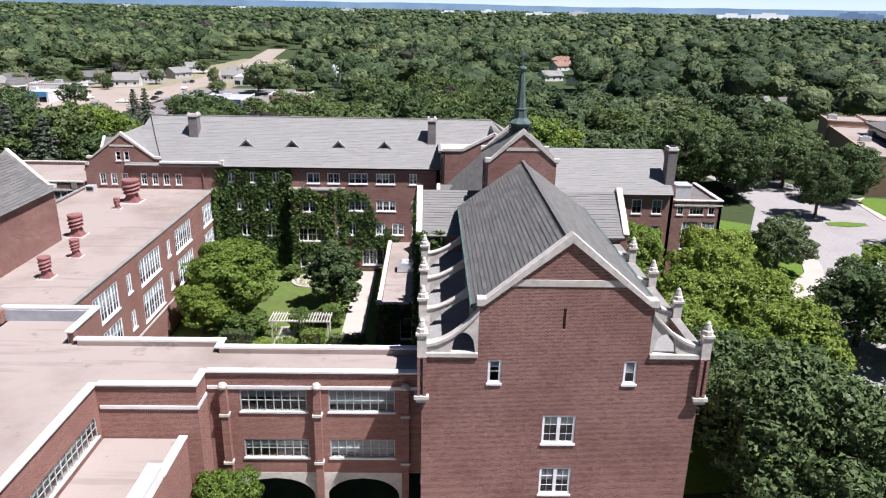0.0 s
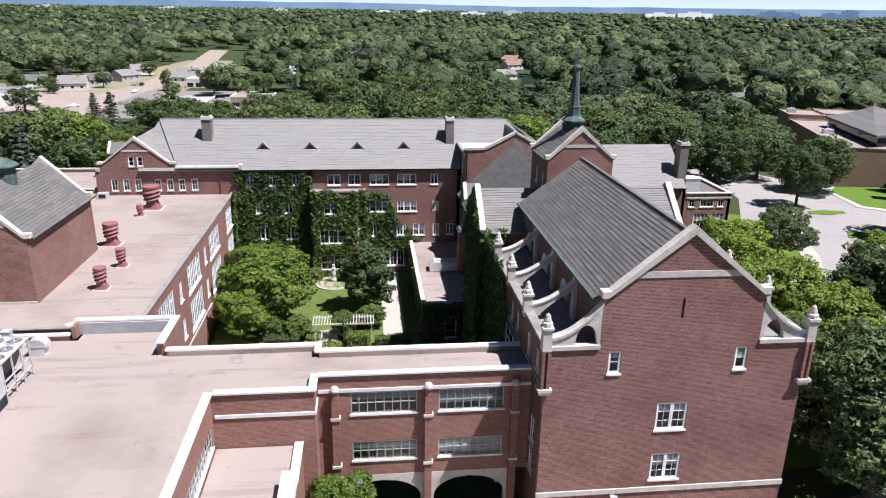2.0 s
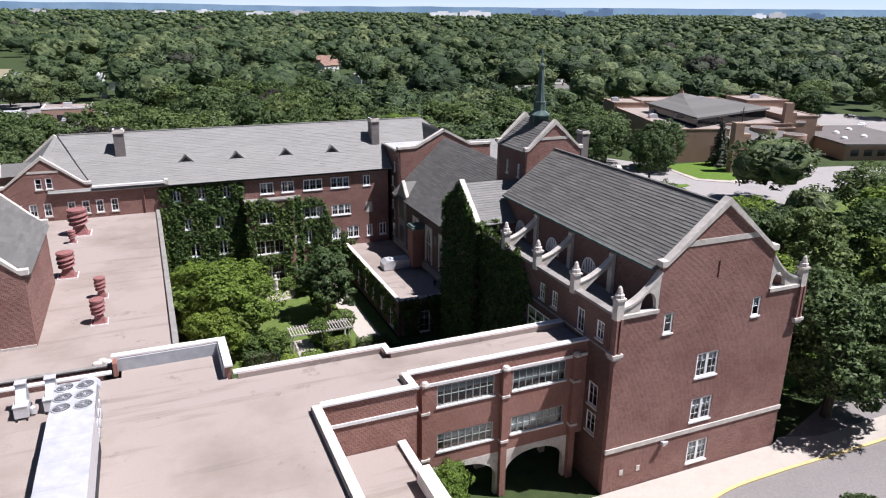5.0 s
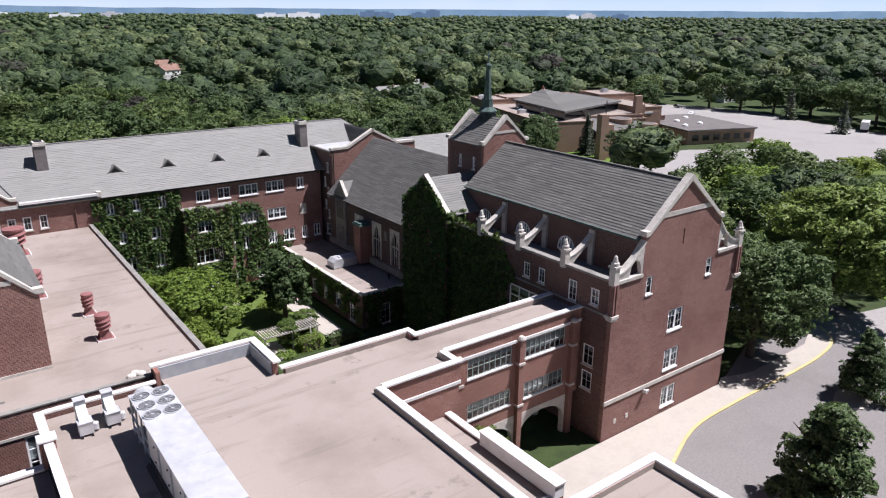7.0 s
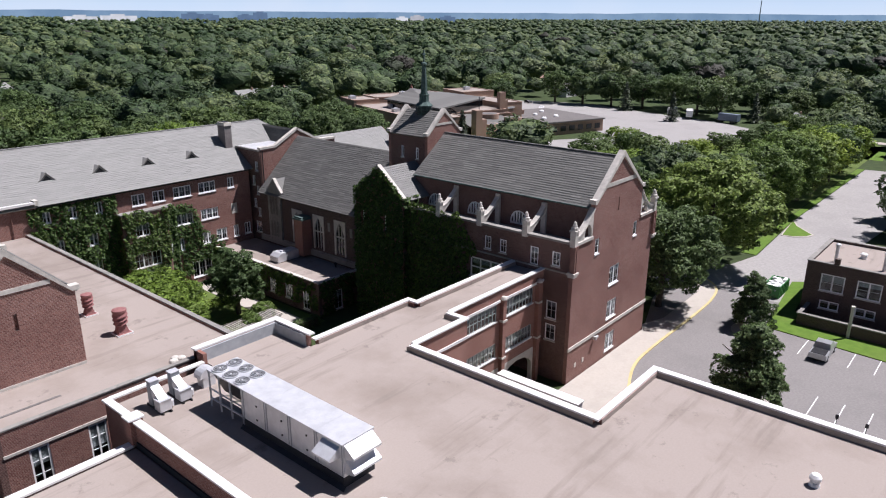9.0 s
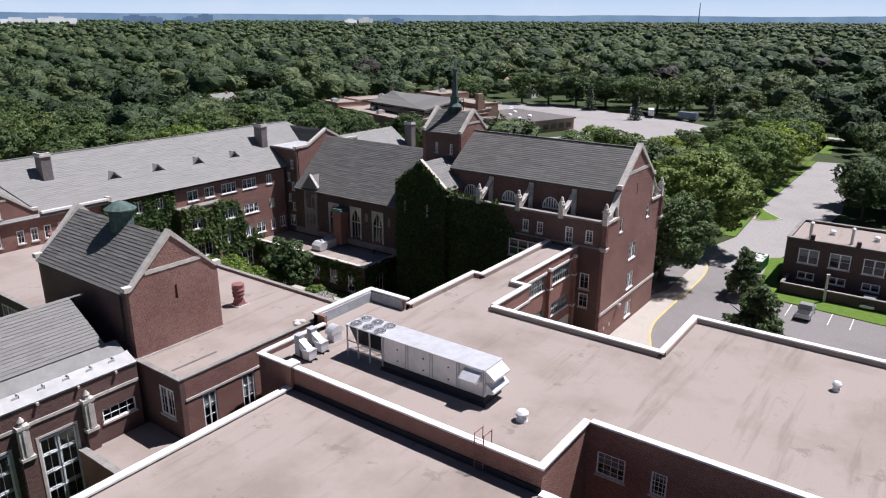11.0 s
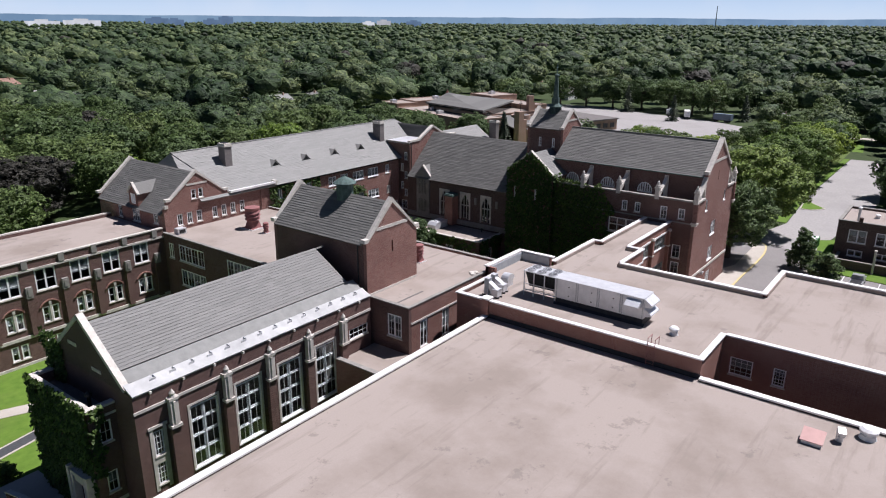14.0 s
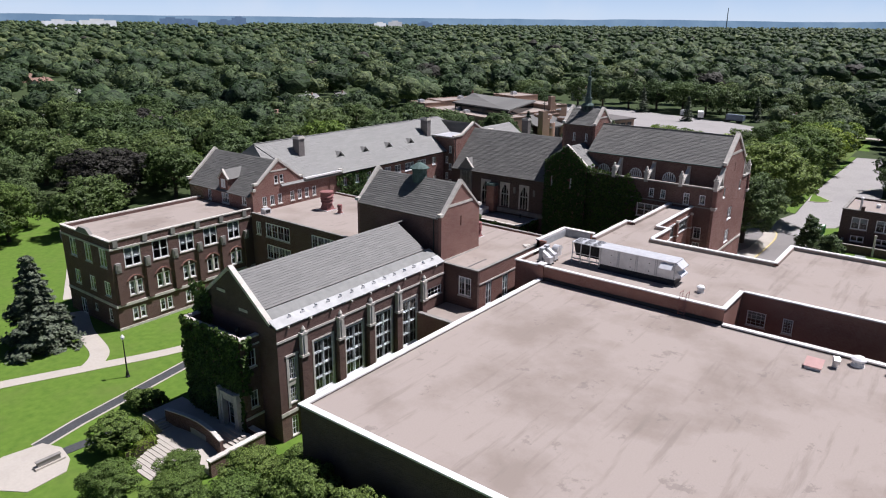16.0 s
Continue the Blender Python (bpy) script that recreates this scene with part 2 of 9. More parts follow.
FLOOR_GREEN = grain_mat("woodland_floor", (0.028, 0.045, 0.014), (0.05, 0.075, 0.022), 0.6, 0.02, 0.95, dark=(0.04, 0.045, 0.02))
BARK = grain_mat("bark", (0.07, 0.055, 0.042), (0.13, 0.105, 0.08), 6.0, 0.8, 0.95)
METAL_LIGHT = grain_mat("pale_sheet_metal", (0.58, 0.585, 0.60), (0.70, 0.705, 0.72), 1.5, 0.6, 0.4, metal=0.35, dark=(0.45, 0.46, 0.48), rel=0.05)
METAL_DARK = grain_mat("dark_metal", (0.02, 0.02, 0.022), (0.05, 0.05, 0.053), 3.0, 0.6, 0.5, metal=0.5)
RUST_RED = grain_mat("dull_red_painted_metal", (0.23, 0.098, 0.092), (0.31, 0.145, 0.138), 3.0, 1.0, 0.7, dark=(0.17, 0.075, 0.07))
LEAF_OAK = leaf_mat("dark_oak_leaves", (0.043, 0.074, 0.028), (0.078, 0.124, 0.046), (0.122, 0.176, 0.066))
LEAF_MAPLE = leaf_mat("bright_maple_leaves", (0.100, 0.160, 0.026), (0.160, 0.240, 0.040), (0.225, 0.310, 0.058), 0.4)
LEAF_MID = leaf_mat("green_leaves", (0.046, 0.080, 0.026), (0.084, 0.132, 0.042), (0.130, 0.184, 0.062))
LEAF_STREET = leaf_mat("fresh_green_leaves", (0.068, 0.118, 0.029), (0.122, 0.190, 0.045), (0.186, 0.258, 0.066))
LEAF_SPRUCE = leaf_mat("dark_green_needles", (0.042, 0.058, 0.038), (0.080, 0.102, 0.066), (0.135, 0.160, 0.110), 0.15)
LEAF_PURPLE = leaf_mat("purple_brown_leaves", (0.030, 0.028, 0.024), (0.052, 0.050, 0.042), (0.082, 0.078, 0.064))
IVY = leaf_mat("ivy_leaves", (0.020, 0.040, 0.009), (0.042, 0.078, 0.016), (0.092, 0.148, 0.030), 0.2)
FOREST = leaf_mat("far_tree_canopy", (0.030, 0.054, 0.025), (0.062, 0.099, 0.040), (0.114, 0.164, 0.064), 0.25, 1.3, 0.58)


def sky_low():
    """The bright hazy sky just above the horizon, bluer with height."""
    m = bpy.data.materials.new("low_sky")
    m.use_nodes = True
    n, l = m.node_tree.nodes, m.node_tree.links
    n.remove(n["Principled BSDF"])
    e = n.new("ShaderNodeEmission")
    c = n.new("ShaderNodeTexCoord")
    x = n.new("ShaderNodeSeparateXYZ")
    l.new(c.outputs["Object"], x.inputs[0])
    r = n.new("ShaderNodeMapRange")
    r.inputs[1].default_value, r.inputs[2].default_value = 0.0, 300.0
    l.new(x.outputs["Z"], r.inputs[0])
    cloud = noise_tex(n, l, 0.0012, 4)
    blue = ramp(n, l, r.outputs[0], [(0.0, (0.48, 0.55, 0.62)), (0.4, (0.42, 0.52, 0.62)), (1.0, (0.30, 0.42, 0.58))])
    l.new(mixc(n, l, ramp(n, l, cloud, [(0.5, (0, 0, 0)), (0.75, (0.35, 0.35, 0.35))]), blue, (0.53, 0.57, 0.61)), e.inputs["Color"])
    l.new(e.outputs[0], n["Material Output"].inputs["Surface"])
    return m


SKY_LOW = sky_low()


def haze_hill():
    """Wooded hills so far off that only their blue airlight is left, painted in as a glow."""
    m = bpy.data.materials.new("haze_glow_hills")
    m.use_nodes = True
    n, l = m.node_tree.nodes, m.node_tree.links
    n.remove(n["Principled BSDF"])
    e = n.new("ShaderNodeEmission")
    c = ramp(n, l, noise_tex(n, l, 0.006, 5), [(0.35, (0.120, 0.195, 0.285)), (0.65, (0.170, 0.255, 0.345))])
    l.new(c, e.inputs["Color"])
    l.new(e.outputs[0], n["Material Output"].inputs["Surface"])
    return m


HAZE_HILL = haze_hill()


def far_wall(name, c):
    """Walls miles away, washed out by the air between; this haze is painted in as a glow."""
    m = bpy.data.materials.new(name)
    m.use_nodes = True
    n, l = m.node_tree.nodes, m.node_tree.links
    n.remove(n["Principled BSDF"])
    e = n.new("ShaderNodeEmission")
    l.new(ramp(n, l, noise_tex(n, l, 0.02, 3), [(0.35, tuple(v * 0.8 for v in c)), (0.65, c)]), e.inputs["Color"])
    l.new(e.outputs[0], n["Material Output"].inputs["Surface"])
    return m


# no lamps here: these walls emit light only to imitate haze
FAR_WALLS = (far_wall("far_pale_wall", (0.34, 0.35, 0.37)), far_wall("far_white_wall", (0.50, 0.52, 0.54)), far_wall("far_blue_wall", (0.09, 0.14, 0.22)))


def plain(name, c, rough=0.5, metal=0.0):
    return grain_mat(name, tuple(v * 0.92 for v in c), c, 2.0, 0.7, rough, metal, rel=0.05)


# ---- mesh tools ----
def origin(ob):
    v = Vector((0, 0, 0))
    while ob is not None:
        v += ob.location
        ob = ob.parent
    return v


def part(name, bm, material, parent=None, label="", kind=""):
    """One mesh object from a bmesh in world places, under its thing."""
    me = bpy.data.meshes.new(name)
    if parent is not None:
        bmesh.ops.translate(bm, verts=bm.verts, vec=-origin(parent))
    bm.to_mesh(me)
    bm.free()
    me.materials.append(material)
    ob = new(name, me)
    ob.parent = parent
    return tagged(ob, label, kind=kind)


def thing(name, at, label, category, group="", kind=""):
    ob = new(name)
    ob.location = at
    ob.empty_display_size = 0.5
    return tagged(ob, label, category, group, kind)


def box(bm, x0, x1, y0, y1, z0, z1):
    v = [bm.verts.new(p) for p in ((x0, y0, z0), (x1, y0, z0), (x1, y1, z0), (x0, y1, z0), (x0, y0, z1), (x1, y0, z1), (x1, y1, z1), (x0, y1, z1))]
    for f in ((3, 2, 1, 0), (4, 5, 6, 7), (0, 1, 5, 4), (1, 2, 6, 5), (2, 3, 7, 6), (3, 0, 4, 7)):
        bm.faces.new([v[i] for i in f])


def B(*boxes):
    bm = bmesh.new()
    for b in boxes:
        box(bm, *b)
    return bm


def prism(bm, pts, vec):
    """A flat polygon pushed along vec."""
    vec = Vector(vec)
    a = [bm.verts.new(p) for p in pts]
    b = [bm.verts.new(Vector(p) + vec) for p in pts]
    bm.faces.new(a)
    bm.faces.new(b[::-1])
    k = len(pts)
    for i in range(k):
        bm.faces.new((a[i], b[i], b[(i + 1) % k], a[(i + 1) % k]))


def fixed(bm):
    bmesh.ops.recalc_face_normals(bm, faces=bm.faces)
    return bm


def PR(pts, vec):
    bm = bmesh.new()
    prism(bm, pts, vec)
    return fixed(bm)


def beam(bm, p0, p1, w, h):
    """A bar from p0 to p1, w wide and h deep, its top line on the points."""
    p0, p1 = Vector(p0), Vector(p1)
    d = (p1 - p0).normalized()
    side = d.cross(Vector((0, 0, 1)))
    side = (side if side.length > 1e-4 else Vector((1, 0, 0))).normalized() * (w / 2)
    up = side.cross(d).normalized() * h
    v = [bm.verts.new(p) for p in (p0 - side - up, p0 + side - up, p0 + side, p0 - side, p1 - side - up, p1 + side - up, p1 + side, p1 - side)]
    for f in ((0, 1, 2, 3), (7, 6, 5, 4), (0, 4, 5, 1), (1, 5, 6, 2), (2, 6, 7, 3), (3, 7, 4, 0)):
        bm.faces.new([v[i] for i in f])


def BE(w, h, *pairs):
    bm = bmesh.new()
    for a, b in pairs:
        beam(bm, a, b, w, h)
    return fixed(bm)


def lathe(bm, x, y, prof, n=16, turn=0.0):
    """A turned body round the upright through (x, y); prof: (radius, height)."""
    rings = [[bm.verts.new((x + r * math.cos(turn + 2 * math.pi * i / n), y + r * math.sin(turn + 2 * math.pi * i / n), z)) for i in range(n)] for r, z in prof]
    for a, b in zip(rings, rings[1:]):
        for i in range(n):
            bm.faces.new((a[i], a[(i + 1) % n], b[(i + 1) % n], b[i]))
    bm.faces.new(rings[0][::-1])
    bm.faces.new(rings[-1])


def LA(x, y, prof, n=16, turn=0.0):
    bm = bmesh.new()
    lathe(bm, x, y, prof, n, turn)
    return bm


def place(face, c, u, d, z):
    """World place of a spot on a wall: u along it, d behind its outer face."""
    return {"y-": (u, c + d, z), "y+": (u, c - d, z), "x-": (c + d, u, z), "x+": (c - d, u, z)}[face]


def lbox(bm, face, c, u0, u1, d0, d1, z0, z1):
    a, b = place(face, c, u0, d0, z0), place(face, c, u1, d1, z1)
    box(bm, min(a[0], b[0]), max(a[0], b[0]), min(a[1], b[1]), max(a[1], b[1]), z0, z1)


def wall(parent, name, face, c, u0, u1, z0, z1, material, openings=(), th=0.45, label=""):
    """A wall with its thickness and with openings that go through."""
    us = sorted({u0, u1, *[v for o in openings for v in o[:2]]})
    zs = sorted({z0, z1, *[v for o in openings for v in o[2:4]]})
    solid = {}
    for i in range(len(us) - 1):
        for j in range(len(zs) - 1):
            um, zm = (us[i] + us[i + 1]) / 2, (zs[j] + zs[j + 1]) / 2
            solid[i, j] = not any(o[0] < um < o[1] and o[2] < zm < o[3] for o in openings)
    bm = bmesh.new()
    cache = {}

    def vert(i, j, back):
        if (i, j, back) not in cache:
            cache[i, j, back] = bm.verts.new(place(face, c, us[i], th if back else 0.0, zs[j]))
        return cache[i, j, back]

    for (i, j), s in solid.items():
        if not s:
            continue
        for back in (False, True):
            bm.faces.new([vert(i, j, back), vert(i + 1, j, back), vert(i + 1, j + 1, back), vert(i, j + 1, back)])
        for di, dj, e in ((-1, 0, ((0, 0), (0, 1))), (1, 0, ((1, 0), (1, 1))), (0, -1, ((0, 0), (1, 0))), (0, 1, ((0, 1), (1, 1)))):
            if not solid.get((i + di, j + dj), False):
                (a, b), (p, q) = e
                bm.faces.new([vert(i + a, j + b, False), vert(i + p, j + q, False), vert(i + p, j + q, True), vert(i + a, j + b, True)])
    return part(name, fixed(bm), material, parent, label)


def frame_ring(bm, face, c, u0, u1, z0, z1, w, d0, d1):
    """A rectangular frame as one closed ring."""
    vs = [[bm.verts.new(place(face, c, u, d, z)) for u, z in ((a0, b0), (a1, b0), (a1, b1), (a0, b1))] for a0, a1, b0, b1, d in ((u0, u1, z0, z1, d0), (u0 + w, u1 - w, z0 + w, z1 - w, d0), (u0 + w, u1 - w, z0 + w, z1 - w, d1), (u0, u1, z0, z1, d1))]
    for a, b in zip(vs, vs[1:] + vs[:1]):
        for i in range(4):
            bm.faces.new((a[i], a[(i + 1) % 4], b[(i + 1) % 4], b[i]))


def window(parent, face, c, u0, u1, z0, z1, cols=2, rows=2, border=0.13, bar=0.03, mull=0.0, sill=True, frame=None, blind=0.0, deep=0.05, sill_mat=None):
    """A window set in its opening: frame, glazing bars, pane, sill and perhaps a blind."""
    d0, d1 = deep, deep + 0.09
    bm = bmesh.new()
    frame_ring(bm, face, c, u0, u1, z0, z1, border, d0, d1)
    w = part("window", fixed(bm), frame or FRAME, parent)

    def piece(name, mat_, *at):
        bm = bmesh.new()
        lbox(bm, face, c, *at)
        return part(name, bm, mat_, w)

    for i in range(1, cols):
        u = u0 + (u1 - u0) * i / cols
        wd = mull if mull and (cols < 4 or i % 2 == 0) else bar
        piece("glazing_bar", frame or FRAME, u - wd / 2, u + wd / 2, d0 - 0.01, d1 - 0.01, z0 + border, z1 - border)
    for j in range(1, rows):
        z = z0 + (z1 - z0) * j / rows
        piece("glazing_bar", frame or FRAME, u0 + border, u1 - border, d0 + 0.015, d1 - 0.02, z - bar / 2, z + bar / 2)
    piece("pane", GLASS, u0 + border * 0.6, u1 - border * 0.6, d0 + 0.03, d0 + 0.05, z0 + border * 0.6, z1 - border * 0.6).visible_shadow = False
    if sill:
        piece("sill", sill_mat or STONE, u0 - 0.08, u1 + 0.08, -0.09, deep, z0 - 0.13, z0 + 0.02)
    if blind:
        piece("blind", BLIND, u0 + border, u1 - border, d0 + 0.12, d0 + 0.15, z1 - border - (z1 - z0 - 2 * border) * blind, z1 - border)
    return w


def facade(parent, face, c, u0, u1, z0, z1, material, wins=(), th=0.45, name="wall", label="", **kw):
    """A wall with its windows; wins: (u0, u1, z0, z1, cols, rows) and perhaps a blind's share."""
    w = wall(parent, name, face, c, u0, u1, z0, z1, material, [v[:4] for v in wins], th, label)
    for v in wins:
        window(parent, face, c, *v[:6], blind=(v[6] if len(v) > 6 else (0.0, 0.45, 0.62, 0.3)[int(abs(v[0] * 7 + v[2] * 3)) % 4]), **kw)
    return w


def slope(bm, e0, e1, r1, r0, course=0.33, seg=1.6, lift=0.045, slab=0.16, seed=1):
    """A roof slope in overlapping courses between an eave and a ridge, on a slab."""
    e0, e1, r0, r1 = Vector(e0), Vector(e1), Vector(r0), Vector(r1)
    rng = random.Random(seed)
    nrm = (e1 - e0).cross(r0 - e0).normalized()
    nrm = -nrm if nrm.z < 0 else nrm
    k = max(2, round(((r0 - e0).length + (r1 - e1).length) / 2 / course))
    for i in range(k):
        a, b = i / k, (i + 1) / k
        A0, A1, B0, B1 = e0.lerp(r0, a), e1.lerp(r1, a), e0.lerp(r0, b), e1.lerp(r1, b)
        length = (A1 - A0).length
        cuts, pos = [0.0], rng.uniform(0.3, 1) * seg
        while pos < length - 0.4 * seg:
            cuts.append(pos / length)
            pos += seg * rng.uniform(0.6, 1.4)
        cuts.append(1.0)
        for s, t in zip(cuts, cuts[1:]):
            j = lift + rng.uniform(-0.008, 0.014)
            p = [A0.lerp(A1, s) + nrm * j, A0.lerp(A1, t) + nrm * j, B0.lerp(B1, t) + nrm * 0.012, B0.lerp(B1, s) + nrm * 0.012, A0.lerp(A1, s) - nrm * 0.01, A0.lerp(A1, t) - nrm * 0.01]
            v = [bm.verts.new(q) for q in p]
            bm.faces.new(v[:4])
            bm.faces.new((v[4], v[5], v[1], v[0]))
    prism(bm, [e0, e1, r1, r0], -nrm * slab)


def roof(parent, material, *slopes, name="roof", label="", **kw):
    bm = bmesh.new()
    for i, s in enumerate(slopes):
        slope(bm, *s, seed=i + 7, **kw)
    return part(name, fixed(bm), material, parent, label)


def gable_wall(parent, face, c, u0, u1, z0, apex_u, apex_z, material, th=0.45, name="gable"):
    pts = [place(face, c, u0, 0, z0), place(face, c, u1, 0, z0), place(face, c, apex_u, 0, apex_z)]
    d = Vector(place(face, c, 0, th, 0)) - Vector(place(face, c, 0, 0, 0))
    return part(name, PR(pts, d), material, parent)


def gable_coping(parent, face, c, u0, u1, z0, apex_u, apex_z, material, w=0.62, h=0.3, d=0.2, kneel=0.8):
    """Stone coping up both sides of a gable, mitred at the top, with flat kneelers at the foot."""
    s = 1 if u1 > u0 else -1
    lean = h * 1.15
    line = [(u0 - s * kneel, z0 + h), (u0 + s * 0.25, z0 + h), (apex_u, apex_z + lean), (u1 - s * 0.25, z0 + h), (u1 + s * kneel, z0 + h),
            (u1 + s * kneel, z0 - 0.05), (u1 - s * 0.1, z0 - 0.05), (apex_u, apex_z - 0.12), (u0 + s * 0.1, z0 - 0.05), (u0 - s * kneel, z0 - 0.05)]
    pts = [place(face, c, u, d - w / 2, z) for u, z in line]
    depth = Vector(place(face, c, 0, w, 0)) - Vector(place(face, c, 0, 0, 0))
    return part("coping", PR(pts, depth), material, parent, "pale stone gable coping")


def arch_plate(bm, face, c, u0, u1, z0, z1, w, spring, d0, d1, pointed=True, steps=10, top=None):
    """A plate with an arched hole: rim w at the sides, arch from spring up to top."""
    top = top or z1 - w
    a, b = u0 + w, u1 - w
    m, half = (a + b) / 2, (b - a) / 2

    def half_at(z):
        if z <= spring:
            return half
        t = min(1.0, (z - spring) / (top - spring))
        return half * (1 - t ** 1.7) if pointed else half * math.sqrt(max(0.0, 1 - t * t))

    zs = [z0, spring] + [spring + (top - spring) * i / steps for i in range(1, steps + 1)]
    off = Vector(place(face, c, 0, d1, 0)) - Vector(place(face, c, 0, d0, 0))
    for za, zb in zip(zs, zs[1:]):
        for s, e in ((-1, u0), (1, u1)):
            pts = [place(face, c, e, d0, za), place(face, c, m + s * half_at(za), d0, za), place(face, c, m + s * half_at(zb), d0, zb), place(face, c, e, d0, zb)]
            prism(bm, pts, off)
    prism(bm, [place(face, c, u0, d0, top), place(face, c, u1, d0, top), place(face, c, u1, d0, z1), place(face, c, u0, d0, z1)], off)


def leaf_cards(name, cen, nrm, size, seed=0, squash=0.7, shade=None, k=3):
    """A mesh of many small irregular leaf sprays."""
    rng = np.random.default_rng(seed)
    n = len(cen)
    nrm = nrm / np.maximum(np.linalg.norm(nrm, axis=1, keepdims=True), 1e-6)
    ref = rng.normal(size=(n, 3))
    t1 = np.cross(nrm, ref); t1 /= np.maximum(np.linalg.norm(t1, axis=1, keepdims=True), 1e-6)
    t2 = np.cross(nrm, t1)
    s = np.asarray(size).reshape(-1, 1) * np.ones((n, 1)) * (1.5 if k == 3 else 1.2)
    co = np.empty((n, k, 3))
    for i in range(k):
        a = 2 * math.pi * i / k + rng.uniform(-0.4, 0.4, (n, 1))
        r = s * rng.uniform(0.7, 1.25, (n, 1))
        co[:, i] = cen + t1 * r * np.cos(a) + t2 * r * np.sin(a) * squash + nrm * s * rng.uniform(-0.25, 0.25, (n, 1))
    me = bpy.data.meshes.new(name)
    me.vertices.add(k * n); me.loops.add(k * n); me.polygons.add(n)
    me.vertices.foreach_set("co", co.reshape(-1))
    me.loops.foreach_set("vertex_index", np.arange(k * n, dtype=np.int32))
    me.polygons.foreach_set("loop_start", np.arange(0, k * n, k, dtype=np.int32))
    if shade is not None:
        sh = shade / np.maximum(np.linalg.norm(shade, axis=1, keepdims=True), 1e-6)
        sh = np.repeat(sh, k, axis=0).astype(np.float32)
        me.attributes.new("custom_normal", "FLOAT_VECTOR", "POINT").data.foreach_set("vector", sh.reshape(-1))
    me.update(calc_edges=True)
    return me


def add_mesh(name, me, material, parent=None, label="", kind=""):
    me.materials.append(material)
    ob = new(name, me)
    ob.parent = parent
    return tagged(ob, label, kind=kind)

# ---- ground, roads, lawns ----
def sheet(name, pts, z, material, label, category, thick=0.0):
    bm = bmesh.new()
    if thick:
        prism(bm, [(x, y, z) for x, y in pts], (0, 0, -thick))
        fixed(bm)
    else:
        bm.faces.new([bm.verts.new((x, y, z)) for x, y in pts])
        bm.normal_update()
        for f in bm.faces:
            if f.normal.z < 0:
                f.normal_flip()
    return tagged(part(name, bm, material), label, category, kind="structure")


def ribbon(name, line, width, z, material, label, category, thick=0.0):
    """A strip of even width along a line of points."""
    L, R = [], []
    P = [Vector((x, y)) for x, y in line]
    for i, p in enumerate(P):
        d = (P[min(i + 1, len(P) - 1)] - P[max(i - 1, 0)]).normalized()
        s = Vector((-d.y, d.x)) * width / 2
        L.append(p + s)
        R.append(p - s)
    bm = bmesh.new()
    a = [bm.verts.new((p.x, p.y, z)) for p in L]
    b = [bm.verts.new((p.x, p.y, z)) for p in R]
    for i in range(len(P) - 1):
        bm.faces.new((b[i], b[i + 1], a[i + 1], a[i]))
    if thick:
        r = bmesh.ops.extrude_face_region(bm, geom=bm.faces[:])
        bmesh.ops.translate(bm, verts=[v for v in r["geom"] if isinstance(v, bmesh.types.BMVert)], vec=(0, 0, -thick))
        fixed(bm)
    return tagged(part(name, bm, material), label, category, kind="structure")


def curve_pts(pts, n=8):
    """Smooth points through a few given ones."""
    out = []
    P = [Vector(p) for p in pts]
    for i in range(len(P) - 1):
        p0, p1, p2, p3 = P[max(i - 1, 0)], P[i], P[i + 1], P[min(i + 2, len(P) - 1)]
        for k in range(n):
            t = k / n
            out.append(tuple(0.5 * ((2 * p1) + (p2 - p0) * t + (2 * p0 - 5 * p1 + 4 * p2 - p3) * t * t + (3 * p1 - p0 - 3 * p2 + p3) * t ** 3)))
    return out + [tuple(P[-1])]


def rise(x, y):
    """Height of the land: flat round the school, raised outwards to fit the horizon in the camera's view."""
    r = np.hypot(np.asarray(x) + 30.0, np.asarray(y) - 40.0)
    return np.maximum(0.0, r - 700.0) * 0.0088


bm = bmesh.new()
rings = [[bm.verts.new((-30 + r * math.cos(a * math.pi / 48), 40 + r * math.sin(a * math.pi / 48), -0.06 + max(0.0, r - 700) * 0.0088)) for a in range(96)] for r in (700, 1500, 2400, 3400, 4800)]
bm.faces.new(rings[0])
for a, b in zip(rings, rings[1:]):
    for i in range(96):
        bm.faces.new((a[i], b[i], b[(i + 1) % 96], a[(i + 1) % 96]))
tagged(part("ground", bm, FLOOR_GREEN), "dark green wooded ground reaching the horizon", "ground", kind="structure")

sheet("lawn", [(-150, -40), (-52, -40), (-52, 60), (-50, 128), (-40, 150), (-60, 190), (-150, 190)], 0.0, GRASS, "bright green mown lawn beside the school", "lawn")
sheet("courtyard_lawn", [(-31, 75), (-6.3, 75), (-6.3, 99.9), (-31, 99.9)], 0.0, GRASS_DRY, "small green courtyard lawn between brick wings", "lawn")
sheet("verge", [(19, 48), (60, 52), (75, 120), (40, 140), (12, 110), (12, 99), (15, 60)], 0.0, GRASS, "shaded grass under trees beside the hall", "lawn")
sheet("asphalt_yard", [(-15, -20), (45, -20), (45, 13), (30.5, 13), (30.5, 29.5), (52, 31), (52, 48), (30, 45.5), (18, 41.5), (-0.4, 41), (-16, 41), (-16, 26)], 0.02, ASPHALT, "grey asphalt parking yard with painted stalls", "parking lot")
sheet("road", [(40, 31), (47, 31), (58, 29.6), (92, 26.4), (106, 27.6), (150, 30), (156, 35), (155, 41.3), (88, 41.6), (60, 40.2), (46, 43.5), (40, 46)], 0.03, ROAD, "wide pale worn side street lined with trees", "road")
